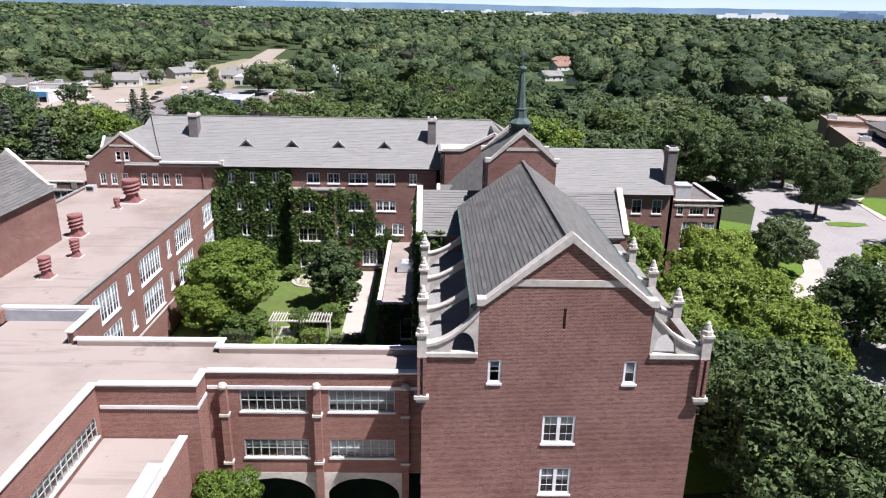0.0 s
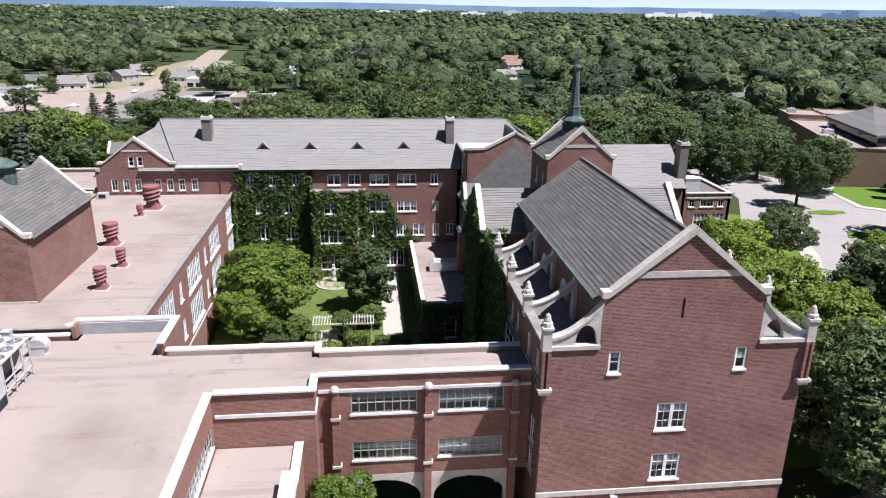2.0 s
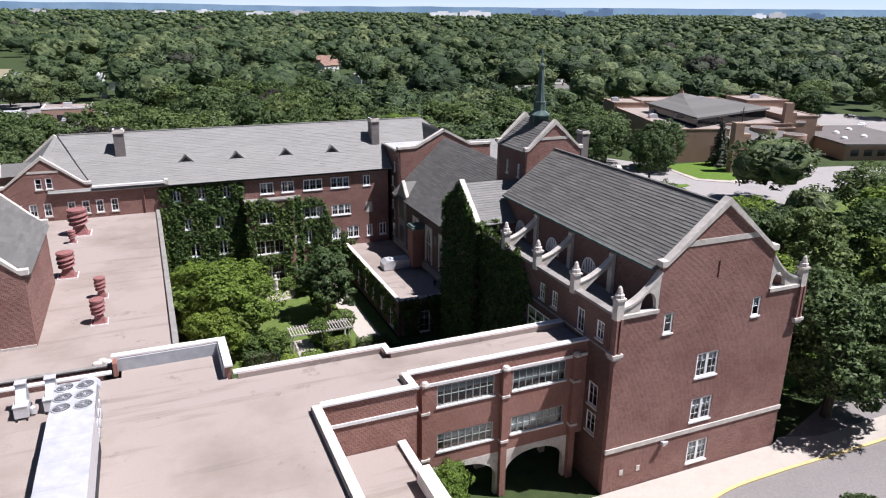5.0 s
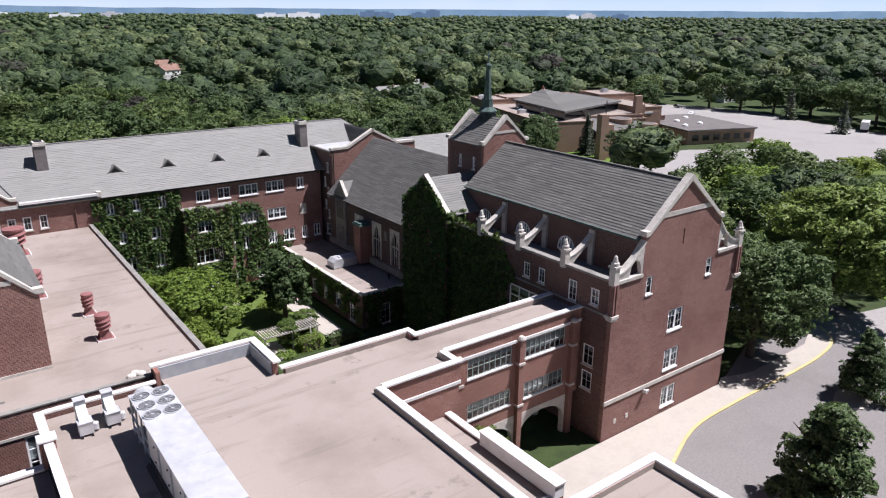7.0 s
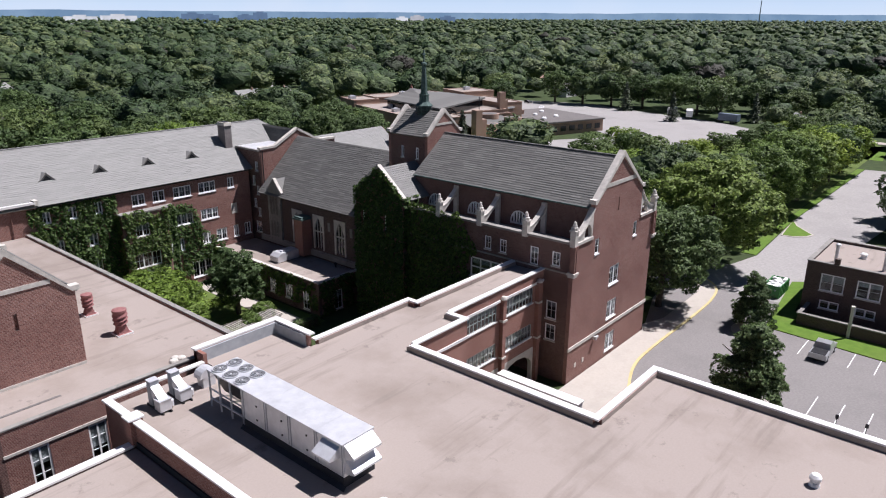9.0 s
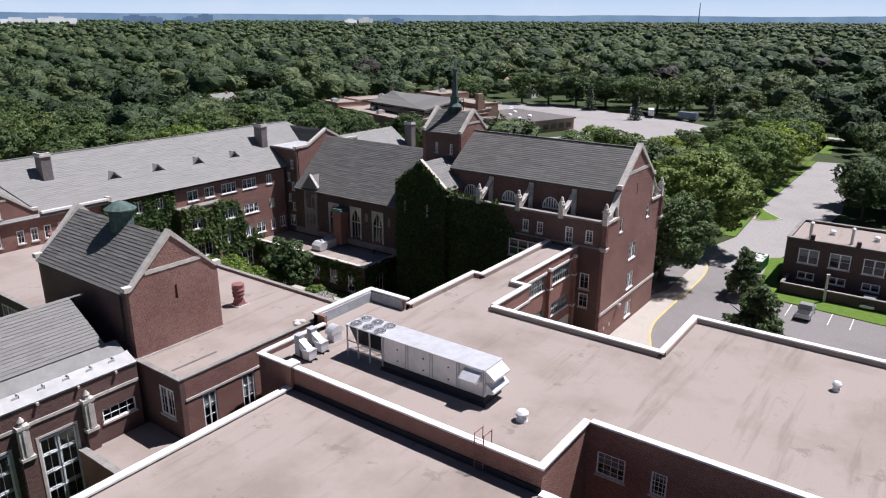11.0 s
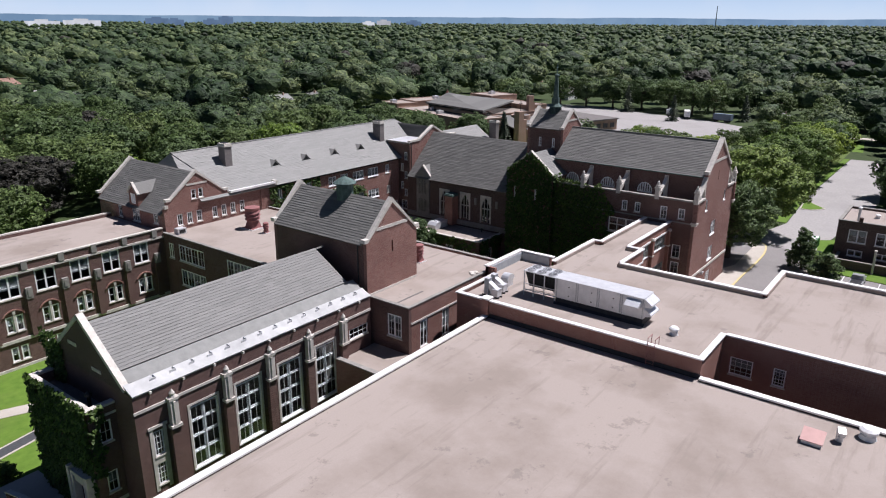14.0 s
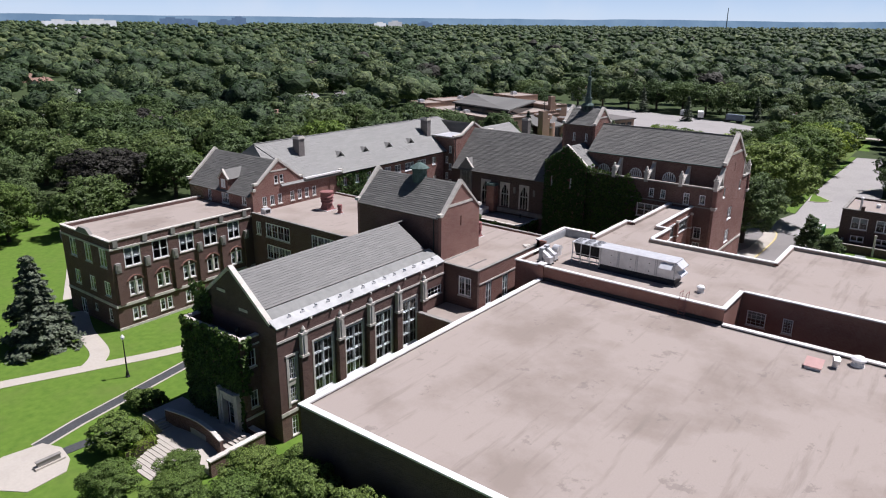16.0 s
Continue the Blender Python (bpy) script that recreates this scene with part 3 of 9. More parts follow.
sheet("street_verge", [(60, 40.4), (88, 41.8), (155, 41.5), (155, 43.2), (60, 43.0)], 0.05, GRASS, "grass verge under the street trees", "lawn", 0.07)
sheet("corner_island", [(75, 40.6), (75.2, 38.4), (77.2, 36.4), (79, 35.8), (80.2, 36.9), (84, 40), (88, 41.7)], 0.14, CONCRETE, "kerb of the grass corner island", "kerb", 0.16)
sheet("corner_lawn", [(75.4, 40.4), (75.5, 38.6), (77.3, 36.8), (79, 36.2), (79.9, 37.1), (83.7, 40.2), (87, 41.6)], 0.16, GRASS, "grass corner island beside the street", "lawn", 0.1)
sheet("street_lawn", [(60, 43.2), (155, 43.4), (200, 44), (214, 60), (212, 86), (186, 82), (150, 98), (126, 112), (104, 104), (84, 96), (66, 92), (56, 70)], 0.0, GRASS_DRY, "shady grass between street and drive", "lawn")
sheet("street_end_lawn", [(172, 40), (200, 43), (200, 50), (172, 47)], 0.0, GRASS, "strip of lawn beyond the street", "lawn")
ribbon("cross_walk", [(206, 30), (208, 60)], 5.0, 0.04, CONCRETE, "pale concrete crossing path", "path")
ribbon("drive", curve_pts([(42, 42), (46, 62), (54, 82), (68, 104), (82, 128), (80, 165), (74, 190)]), 11, 0.035, ROAD, "curving grey asphalt drive", "road")
sheet("church_lot", [(150, 100), (186, 84), (212, 90), (222, 106), (232, 140), (243, 172), (240, 192), (230, 214), (204, 200), (178, 172), (176, 140), (160, 118)], 0.03, ROAD, "wide pale asphalt parking lot", "parking lot")
sheet("church_drive", [(57, 118), (63, 103), (70, 97), (84, 100), (104, 109), (126, 117), (152, 103), (162, 118), (140, 131), (118, 135), (110, 129), (97, 127.4), (91.4, 132), (94.5, 147), (86, 162), (76, 190), (64, 190), (70, 160), (68, 140)], 0.04, ROAD, "broad asphalt drive in front of the church", "road")
sheet("church_pavement", [(96.4, 149.5), (92.2, 147), (89.6, 131.6), (96.4, 125.8), (110.8, 127.2), (121, 133.6), (132, 134), (134, 139), (116, 139.5), (108, 134), (98, 131), (95, 135), (96.5, 146)], 0.14, CONCRETE, "pale concrete pavement curving before the church", "pavement", 0.14)
sheet("church_lawn", [(96, 148.6), (92.8, 145), (91.6, 132.4), (97.2, 128.2), (109.6, 129.2), (117, 134.6), (114, 140), (108.5, 148)], 0.17, GRASS, "small bright lawn before the church", "lawn", 0.12)
sheet("drive_island", [(76.5, 127.5), (80, 126.4), (84.2, 127.4), (84.6, 128.8), (80.5, 129.8), (77, 129.2)], 0.16, GRASS, "tiny grass island in the drive", "lawn", 0.14)
sheet("drive_island", [(74, 112), (79, 109.5), (84, 111.5), (81, 114.5), (76, 115)], 0.16, GRASS, "tiny grass island in the drive", "lawn", 0.14)
ribbon("avenue", curve_pts([(-122, 215), (-123, 277), (-123, 340), (-120, 400), (-124, 500), (-136, 600), (-148, 700)]), 17, 0.03, SAND, "pale concrete avenue running into the trees", "road")
sheet("roadside_verge", [(-168, 330), (-98, 330), (-98, 400), (-104, 470), (-110, 560), (-144, 560), (-150, 470), (-166, 400)], 0.01, VERGE_DRY, "dry trampled grass along the avenue", "verge")
sheet("shop_lot", [(-215, 235), (-120, 225), (-112, 300), (-140, 345), (-230, 350)], 0.02, SAND, "pale sandy lot beside the shops", "parking lot")
sheet("shop_yard", [(-112, 262), (-40, 255), (-40, 300), (-70, 350), (-118, 350)], 0.02, ASPHALT, "asphalt yard between low shops", "parking lot")
# pavement beside the hall, with its kerb
kerb = curve_pts([(-3, 33.5), (2.7, 36.0), (9, 38.2), (16, 38.6), (28, 38.5), (35, 38.8), (40, 40), (43, 43)])
sheet("pavement", [(-16, 41.8), (-16, 33)] + kerb + [(41.5, 43.5), (36, 41.4), (24, 41.2), (20, 42.5), (18.6, 41.8)], 0.14, CONCRETE, "beige concrete pavement along the hall", "pavement", 0.16)
ribbon("kerb_line", kerb, 0.32, 0.155, YELLOW, "yellow painted kerb edge", "kerb", 0.17)
sheet("drive_pavement", curve_pts([(45, 84), (51.5, 88), (57, 94), (62, 102), (65, 111)]) + [(61.8, 109), (58.6, 101.3), (54, 96.2), (49, 92.3), (43, 88.5)], 0.12, CONCRETE, "pale curved concrete pavement beside the drive", "pavement", 0.14)
sheet("drive_lawn", [(43, 88.7), (49, 92.5), (54, 96.5), (58.4, 101.5), (61.4, 109), (55, 110), (46, 103), (42, 96)], 0.13, GRASS, "small sunny lawn behind the pavement", "lawn", 0.1)
# planting islands in the yard
sheet("planting_island", [(7 + 3.6 * math.cos(a * 0.35), 25 + 3.4 * math.sin(a * 0.35)) for a in range(18)], 0.15, CONCRETE, "kerbed planting island with dark mulch", "kerb", 0.17)
sheet("planting_island", [(27.5 + 2.4 * math.cos(a * 0.35), 31.5 + 1.9 * math.sin(a * 0.35)) for a in range(18)], 0.15, CONCRETE, "kerbed planting island with dark mulch", "kerb", 0.17)
sheet("house_lawn", [(28.5, 12), (33, 12), (38, 28.5), (52, 29.5), (50, 32), (30, 30)], 0.13, GRASS, "bright strip of lawn by the brick building", "lawn", 0.15)
for i in range(5):
    y = 20.1 - 2.6 * i
    bm = B((10.2, 15.0, y - 0.05, y + 0.05, 0.024, 0.03))
    tagged(part("stall_line", bm, WHITE), "white painted parking stall line", "road marking", "stall lines", kind="structure")
for i in range(4):
    y = 24.6 - 2.7 * i
    tagged(part("stall_line", B((24.4, 29.6, y - 0.05, y + 0.05, 0.024, 0.03)), WHITE), "white painted parking stall line", "road marking", "stall lines", kind="structure")
# walks on the lawn
ribbon("walk", curve_pts([(-110, 106), (-97, 99), (-90, 96), (-82, 92.5), (-72, 88.5), (-62, 87)]), 2.0, 0.05, CONCRETE, "pale concrete walk across the lawn", "path", 0.08)
ribbon("walk", curve_pts([(-74.5, 112), (-77.5, 104), (-79.5, 96), (-82.5, 92.7)]), 2.4, 0.054, CONCRETE, "pale concrete walk to the classroom door", "path", 0.08)
ribbon("walk", curve_pts([(-40, 176), (-54, 160), (-62, 140), (-73, 118)]), 2.0, 0.05, CONCRETE, "pale concrete walk behind the classrooms", "path", 0.08)
ribbon("ramp_walk", [(-72, 84.5), (-89.5, 81.0), (-94.5, 79.6)], 1.9, 0.05, CONCRETE, "concrete kerbs of the dark asphalt walk", "path", 0.08)
ribbon("ramp_walk", [(-72, 84.5), (-89.5, 81.0), (-94.5, 79.6)], 1.4, 0.06, ASPHALT_DARK, "dark asphalt walk beside the entrance", "path", 0.05)
ribbon("ramp_walk", [(-87, 75.6), (-91, 76.4), (-93.5, 76.6)], 1.4, 0.06, ASPHALT_DARK, "dark asphalt walk beside the steps", "path", 0.05)
sheet("plaza", [(-99.5, 80.0), (-97.5, 80.4), (-93.9, 79.8), (-93.0, 77.5), (-93.4, 74.8), (-94.6, 73.0), (-98.4, 72.6), (-100, 75)], 0.07, CONCRETE, "pale concrete plaza with a round edge", "pavement", 0.1)
ribbon("courtyard_walk", [(-9.3, 75), (-9.3, 99.8)], 2.7, 0.05, CONCRETE, "pale concrete courtyard walk", "path", 0.08)
sheet("courtyard_walk", [(-18.4, 75), (-16.2, 75), (-16.2, 80), (-18.4, 80)], 0.05, CONCRETE, "pale paving under the pergola", "path", 0.08)

# ---- assembly hall with its clerestory, aisles and front gable ----
def pier_finial(parent, x, y, z0, z1, w=0.62):
    """A stone buttress pier with a moulded band and a tall pointed cap."""
    f = part("finial", B((x - w / 2, x + w / 2, y - w / 2, y + w / 2, z0, z1 - 0.95)), STONE, parent, "weathered stone finial")
    part("band", B((x - w / 2 - 0.1, x + w / 2 + 0.1, y - w / 2 - 0.1, y + w / 2 + 0.1, z1 - 0.95, z1 - 0.78)), STONE, f)
    part("cap", LA(x, y, [(0.38, z1 - 0.78), (0.36, z1 - 0.5), (0.25, z1 - 0.42), (0.25, z1 - 0.3), (0.15, z1 - 0.02), (0.17, z1 + 0.02), (0.03, z1 + 0.18)], 8, math.pi / 8), STONE, f)
    return f


def strip_polygon(curve, thick):
    """A band of even upright thickness under a curve of (x, z) points."""
    return list(curve) + [(x, z - thick) for x, z in reversed(curve)]


def fly(parent, y, x_in, z_in, x_out, z_out, th=0.42):
    """A curved stone flying buttress from the clerestory down to its pier, under a stone weathering."""
    top, low = [], []
    for i in range(13):
        t = i / 12
        x = x_in + (x_out - x_in) * t
        z = z_in + (z_out - z_in) * (1 - (1 - t) ** 1.8)
        top.append((x, z))
        k = 0.42 + 0.75 * abs(2 * t - 0.75) ** 2.2
        low.append((x, max(z - k, 15.42)))
    b = part("flying_buttress", PR([(x, y - th / 2, z) for x, z in top + low[::-1]], (0, th, 0)), STONE, parent, "curved pale stone flying buttress")
    part("weathering", PR([(x, y - th / 2 - 0.08, z) for x, z in strip_polygon([(x, z + 0.1) for x, z in top], 0.12)], (0, th + 0.16, 0)), STONE, b)
    return b


def front_screen(parent, x_in, x_out, y, z_in, z_out, z_base, th=0.4):
    """The concave stone screen at the end of an aisle, with an arched opening."""
    n, w = 14, x_out - x_in
    curve = [(x_in + w * i / n, z_out + (z_in - z_out) * (1 - i / n) ** 1.9) for i in range(n + 1)]
    arch = [(x_in + w * (0.05 + 0.46 * i / 10), z_base + 1.5 * math.sqrt(max(0.0, 1 - (i / 5 - 1) ** 2))) for i in range(11)]
    f = part("screen", PR([(x, y, z) for x, z in [(x_in, z_base)] + arch + [(x_out, z_base)] + curve[::-1]], (0, th, 0)), STONE, parent, "concave limestone screen with an arch")
    part("weathering", PR([(x, y - 0.12, z) for x, z in strip_polygon([(x, z + 0.14) for x, z in curve], 0.2)], (0, th + 0.3, 0)), STONE, f)
    part("ledge", BE(th + 0.2, 0.28, ((x_in, y + th / 2 - 0.06, z_base + 0.02), (x_out, y + th / 2 - 0.06, z_base + 0.02))), STONE, f)
    return f


hall = thing("assembly_hall", (9.1, 55, 0), "brown-red brick assembly hall with slate roof and stone gable", "building")
Y0, XL, XR, NL, NR = 41.9, -0.4, 18.6, 3.35, 14.85
wins = [(8.0, 10.3, 9.2, 11.45, 4, 3), (8.05, 10.3, 4.95, 7.2, 4, 3, 0.5), (8.3, 10.5, 0.75, 2.95, 4, 3, 0.6), (4.05, 4.95, 13.95, 15.7, 1, 2, 0.3), (13.25, 14.15, 13.95, 15.7, 1, 2, 0.5)]
facade(hall, "y-", Y0, XL, XR, 0, 16.1, BRICK, wins, border=0.16, bar=0.012, mull=0.24, sill_mat=WHITE, deep=0.06)
wall(hall, "wall", "y-", Y0 + 0.002, NL, NR, 16.1, 19.75, BRICK, [(8.86, 9.06, 18.0, 19.5)])
part("slit", B((8.86, 9.06, Y0 + 0.25, Y0 + 0.3, 18.0, 19.5)), BRICK, hall)
gable_wall(hall, "y-", Y0 + 0.002, NL, NR, 19.75, 9.1, 24.15, BRICK)
gable_coping(hall, "y-", Y0, NL + 0.15, NR - 0.15, 19.75, 9.1, 24.2, STONE, w=0.75, h=0.42, kneel=0.35)
part("stone_band", B((5.35, 12.85, Y0 - 0.05, Y0 + 0.1, 21.05, 21.5)), STONE, hall)
part("stone_band", B((XL - 0.06, XR + 0.06, Y0 - 0.1, Y0 + 0.05, 3.95, 4.35)), STONE, hall)
for x0, x1 in ((XL - 0.1, NL), (NR, XR + 0.1)):
    part("stone_band", B((x0, x1, Y0 - 0.12, Y0 + 0.3, 15.98, 16.24)), STONE, hall)
front_screen(hall, NL, XL + 0.2, Y0 + 0.02, 19.2, 16.75, 16.2)
front_screen(hall, NR, XR - 0.2, Y0 + 0.02, 19.2, 16.75, 16.2)
for x in (XL, XR):
    s = 1 if x > 5 else -1
    part("corner_pier", B((x - 0.12 - s * 0.2, x + 0.12 - s * 0.2, Y0 - 0.3, Y0 - 0.04, 13.1, 16.0), (x + s * 0.2 - 0.1, x + s * 0.2 + 0.1, Y0 - 0.3, Y0 + 0.25, 13.1, 16.0)), BRICK, hall)
    part("corbel", B((x - 0.5, x + 0.5, Y0 - 0.42, Y0 + 0.5, 12.85, 13.1), (x - 0.38, x + 0.38, Y0 - 0.32, Y0 + 0.4, 12.6, 12.85)), STONE, hall)
    for y in (Y0 + 0.1, 47.9, 54.1, 60.2):
        pier_finial(hall, x, y, 15.9, 18.5)
# side walls
aisle_wins = [(43.5, 44.5, 13.35, 14.95, 2, 2), (46.2, 47.25, 12.9, 14.95, 2, 3), (50.4, 51.3, 13.35, 14.9, 2, 2), (52.5, 53.4, 13.35, 14.9, 2, 2),
              (43.6, 44.9, 7.2, 9.3, 2, 2), (43.6, 44.9, 4.7, 6.6, 2, 2)]
broad = (49.6, 55.4, 9.6, 12.0)
# west wall darker than the front: its shade is in the brick colour
wall(hall, "wall", "x-", XL, Y0 + 0.45, 66.0, 0, 16.1, BRICK_BROWN_AND_SHADE, [w[:4] for w in aisle_wins] + [broad])
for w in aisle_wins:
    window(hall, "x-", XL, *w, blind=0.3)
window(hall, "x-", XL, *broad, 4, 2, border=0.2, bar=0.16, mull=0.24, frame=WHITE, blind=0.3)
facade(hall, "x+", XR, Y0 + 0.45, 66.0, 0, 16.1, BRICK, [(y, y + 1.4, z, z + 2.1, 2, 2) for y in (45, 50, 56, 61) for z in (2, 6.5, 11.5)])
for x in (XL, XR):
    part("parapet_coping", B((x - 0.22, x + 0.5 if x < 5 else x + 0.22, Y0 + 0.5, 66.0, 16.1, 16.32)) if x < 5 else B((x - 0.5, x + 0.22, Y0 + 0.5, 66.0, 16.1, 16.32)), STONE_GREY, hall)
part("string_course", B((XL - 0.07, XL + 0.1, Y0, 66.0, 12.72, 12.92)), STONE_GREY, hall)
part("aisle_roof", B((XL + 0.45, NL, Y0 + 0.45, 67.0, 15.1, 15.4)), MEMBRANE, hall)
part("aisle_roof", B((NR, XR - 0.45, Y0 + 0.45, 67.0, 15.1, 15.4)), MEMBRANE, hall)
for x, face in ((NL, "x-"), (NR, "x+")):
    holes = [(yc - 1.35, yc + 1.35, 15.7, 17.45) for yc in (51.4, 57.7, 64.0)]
    wall(hall, "clerestory", face, x, Y0 + 0.45, 67.4, 15.4, 19.5, BRICK_BROWN_AND_SHADE, holes)
    for yc in (51.4, 57.7, 64.0):
        bm = bmesh.new()
        arch_plate(bm, face, x, yc - 1.35, yc + 1.35, 15.7, 17.45, 0.1, 15.95, 0.0, 0.44, False, 12, 17.38)
        part("lunette_infill", fixed(bm), BRICK_BROWN_AND_SHADE, hall)
        bm = bmesh.new()
        arch_plate(bm, face, x, yc - 1.33, yc + 1.33, 15.71, 17.43, 0.24, 15.95, 0.06, 0.2, False, 12, 17.22)
        for k in range(1, 6):
            u = yc - 1.15 + 2.3 * k / 6
            lbox(bm, face, x, u - 0.085, u + 0.085, 0.08, 0.2, 15.8, 15.95 + 1.25 * math.sqrt(1 - ((u - yc) / 1.2) ** 2))
        lbox(bm, face, x, yc - 1.2, yc + 1.2, 0.08, 0.2, 15.72, 15.9)
        w = part("window", fixed(bm), WHITE, hall, "white half-round lunette window")
        bm = bmesh.new()
        lbox(bm, face, x, yc - 1.28, yc + 1.28, 0.15, 0.17, 15.76, 17.4)
        part("pane", bm, GLASS, w).visible_shadow = False
for y in (48.0, 54.3, 60.6):
    fly(hall, y, NL, 18.75, XL + 0.2, 16.75)
    fly(hall, y, NR, 18.75, XR - 0.2, 16.75)
    for x0, x1 in ((NL - 0.28, NL), (NR, NR + 0.28)):
        part("pilaster", B((x0, x1, y - 0.3, y + 0.3, 15.4, 18.9)), STONE, hall)
roof(hall, SLATE, ((NL - 0.45, Y0 + 0.46, 19.35), (NL - 0.45, 67.4, 19.35), (9.1, 67.4, 23.98), (9.1, Y0 + 0.46, 23.98)), ((NR + 0.45, 67.4, 19.35), (NR + 0.45, Y0 + 0.46, 19.35), (9.1, Y0 + 0.46, 23.98), (9.1, 67.4, 23.98)))
for x in (NL - 0.52, NR + 0.52):
    part("gutter", BE(0.16, 0.16, ((x, Y0 + 0.5, 19.42), (x, 67.3, 19.42))), COPPER, hall, "green copper gutter")
part("ridge_cap", BE(0.3, 0.12, ((9.1, Y0 + 0.5, 24.08), (9.1, 67.4, 24.08))), SLATE, hall)
for x in (1.2, 2.9):
    part("wall_plate", B((x, x + 0.35, Y0 - 0.05, Y0, 1.5, 2.0)), STONE, hall)
part("wall_lamp", B((5.2, 5.5, Y0 - 0.4, Y0, 3.5, 3.85), (5.1, 5.6, Y0 - 0.5, Y0 - 0.3, 3.75, 3.95)), METAL_LIGHT, hall)

# ---- bell tower with copper spire ----
tower = thing("bell_tower", (9.05, 71, 0), "square brick bell tower with green copper spire", "tower")
TX0, TX1, TY0, TY1, TE = 5.7, 12.4, 67.45, 74.4, 23.9
wall(tower, "wall", "y-", TY0, TX0, TX1, 0, TE, BRICK, [(8.75, 9.35, 23.0, 23.89)])
gable_wall(tower, "y-", TY0 + 0.002, TX0, TX1, TE, 9.05, 26.75, BRICK)
gable_wall(tower, "y+", TY1 - 0.002, TX0, TX1, TE, 9.05, 26.75, BRICK)
gable_coping(tower, "y-", TY0, TX0, TX1, TE, 9.05, 26.75, STONE, h=0.34, kneel=0.3)
gable_coping(tower, "y+", TY1, TX0, TX1, TE, 9.05, 26.75, STONE, h=0.34, kneel=0.3)
part("stone_band", B((7.4, 10.7, TY0 - 0.05, TY0 + 0.1, 25.0, 25.3)), STONE, tower)
wall(tower, "wall", "y+", TY1, TX0, TX1, 0, TE, BRICK)
tw = [(69.0, 69.5, 20.7, 22.2, 1, 3), (71.6, 72.1, 20.7, 22.2, 1, 3)]
# the west face takes the dark brick to paint in its shade
facade(tower, "x-", TX0, TY0 + 0.45, TY1 - 0.45, 0, TE, BRICK_BROWN_AND_SHADE, tw)
facade(tower, "x+", TX1, TY0 + 0.45, TY1 - 0.45, 0, TE, BRICK, tw)
part("louvre", B((8.75, 9.35, TY0 + 0.2, TY0 + 0.28, 23.0, 23.89)), METAL_DARK, tower)
roof(tower, SLATE, ((TX0 - 0.3, TY0 + 0.46, TE - 0.15), (TX0 - 0.3, TY1 - 0.46, TE - 0.15), (9.05, TY1 - 0.46, 26.65), (9.05, TY0 + 0.46, 26.65)), ((TX1 + 0.3, TY1 - 0.46, TE - 0.15), (TX1 + 0.3, TY0 + 0.46, TE - 0.15), (9.05, TY0 + 0.46, 26.65), (9.05, TY1 - 0.46, 26.65)))
CY = 71.0
cup = part("lantern", LA(9.05, CY, [(0.98, 25.2), (0.98, 27.15), (0.9, 27.2)], 8, math.pi / 8), COPPER, tower, "octagonal green copper lantern")
for k in range(8):
    a = math.pi / 4 * k
    c, s = math.cos(a), math.sin(a)
    bm = bmesh.new()
    for j in range(5):
        z = 26.1 + 0.18 * j
        beam(bm, (9.05 + 1.06 * c - 0.32 * s, CY + 1.06 * s + 0.32 * c, z + 0.1), (9.05 + 1.06 * c + 0.32 * s, CY + 1.06 * s - 0.32 * c, z + 0.1), 0.1, 0.05)
    part("louvre", fixed(bm), METAL_DARK, cup)
part("lantern_roof", LA(9.05, CY, [(1.2, 27.12), (1.22, 27.25), (1.12, 27.35), (0.80, 27.62), (0.68, 27.75), (0.66, 28.55), (0.72, 28.6), (0.70, 28.7)], 8, math.pi / 8), COPPER, tower, "flared green copper roof")
part("spire", LA(9.05, CY, [(0.52, 28.7), (0.47, 29.1), (0.37, 30.7), (0.28, 32.3), (0.36, 32.36), (0.44, 32.52), (0.38, 32.68), (0.14, 32.78), (0.08, 32.85), (0.08, 33.0)], 8, math.pi / 8), COPPER, tower, "slender green copper spire")
part("finial_cross", B((8.98, 9.12, CY - 0.06, CY + 0.06, 32.9, 34.3), (8.72, 9.38, CY - 0.055, CY + 0.055, 33.72, 33.87)), COPPER, tower)

# ---- chapel ----
chapel = thing("chapel", (9.0, 86, 0), "brick chapel with shade-darkened walls, gothic windows and slate roof", "building")


def gothic(parent, face, c, yc, w, z0, z1, lights=2):
    """A pointed window in a stone surround with tracery."""
    u0, u1 = yc - w / 2, yc + w / 2
    bm = bmesh.new()
    arch_plate(bm, face, c, u0 - 0.25, u1 + 0.25, z0 - 0.2, z1 + 0.3, 0.27, z0 + (z1 - z0) * 0.55, -0.1, 0.2, True, 12, z1)
    win = part("window", fixed(bm), STONE, parent, "pointed gothic window with stone tracery")
    bm = bmesh.new()
    for k in range(1, lights + 1):
        u = u0 + w * k / (lights + 1)
        lbox(bm, face, c, u - 0.05, u + 0.05, 0.0, 0.14, z0, z1 - 0.5)
    lbox(bm, face, c, u0, u1, 0.0, 0.12, z0 + (z1 - z0) * 0.52, z0 + (z1 - z0) * 0.56)
    part("tracery", bm, STONE, win)
    bm = bmesh.new()
    lbox(bm, face, c, u0, u1, 0.1, 0.13, z0, z1)
    part("pane", bm, GLASS, win).visible_shadow = False


CX = 1.2
holes = [(yc - 0.95, yc + 0.95, 6.3, 11.0) for yc in (79.9, 84.5, 89.3)]
# chapel walls darkened to paint in the shade on the west side
wall(chapel, "wall", "x-", CX, 74.0, 98.2, 0, 12.75, BRICK_SHADE, holes)
for yc in (79.9, 84.5, 89.3):
    gothic(chapel, "x-", CX, yc, 1.85, 6.3, 10.9)
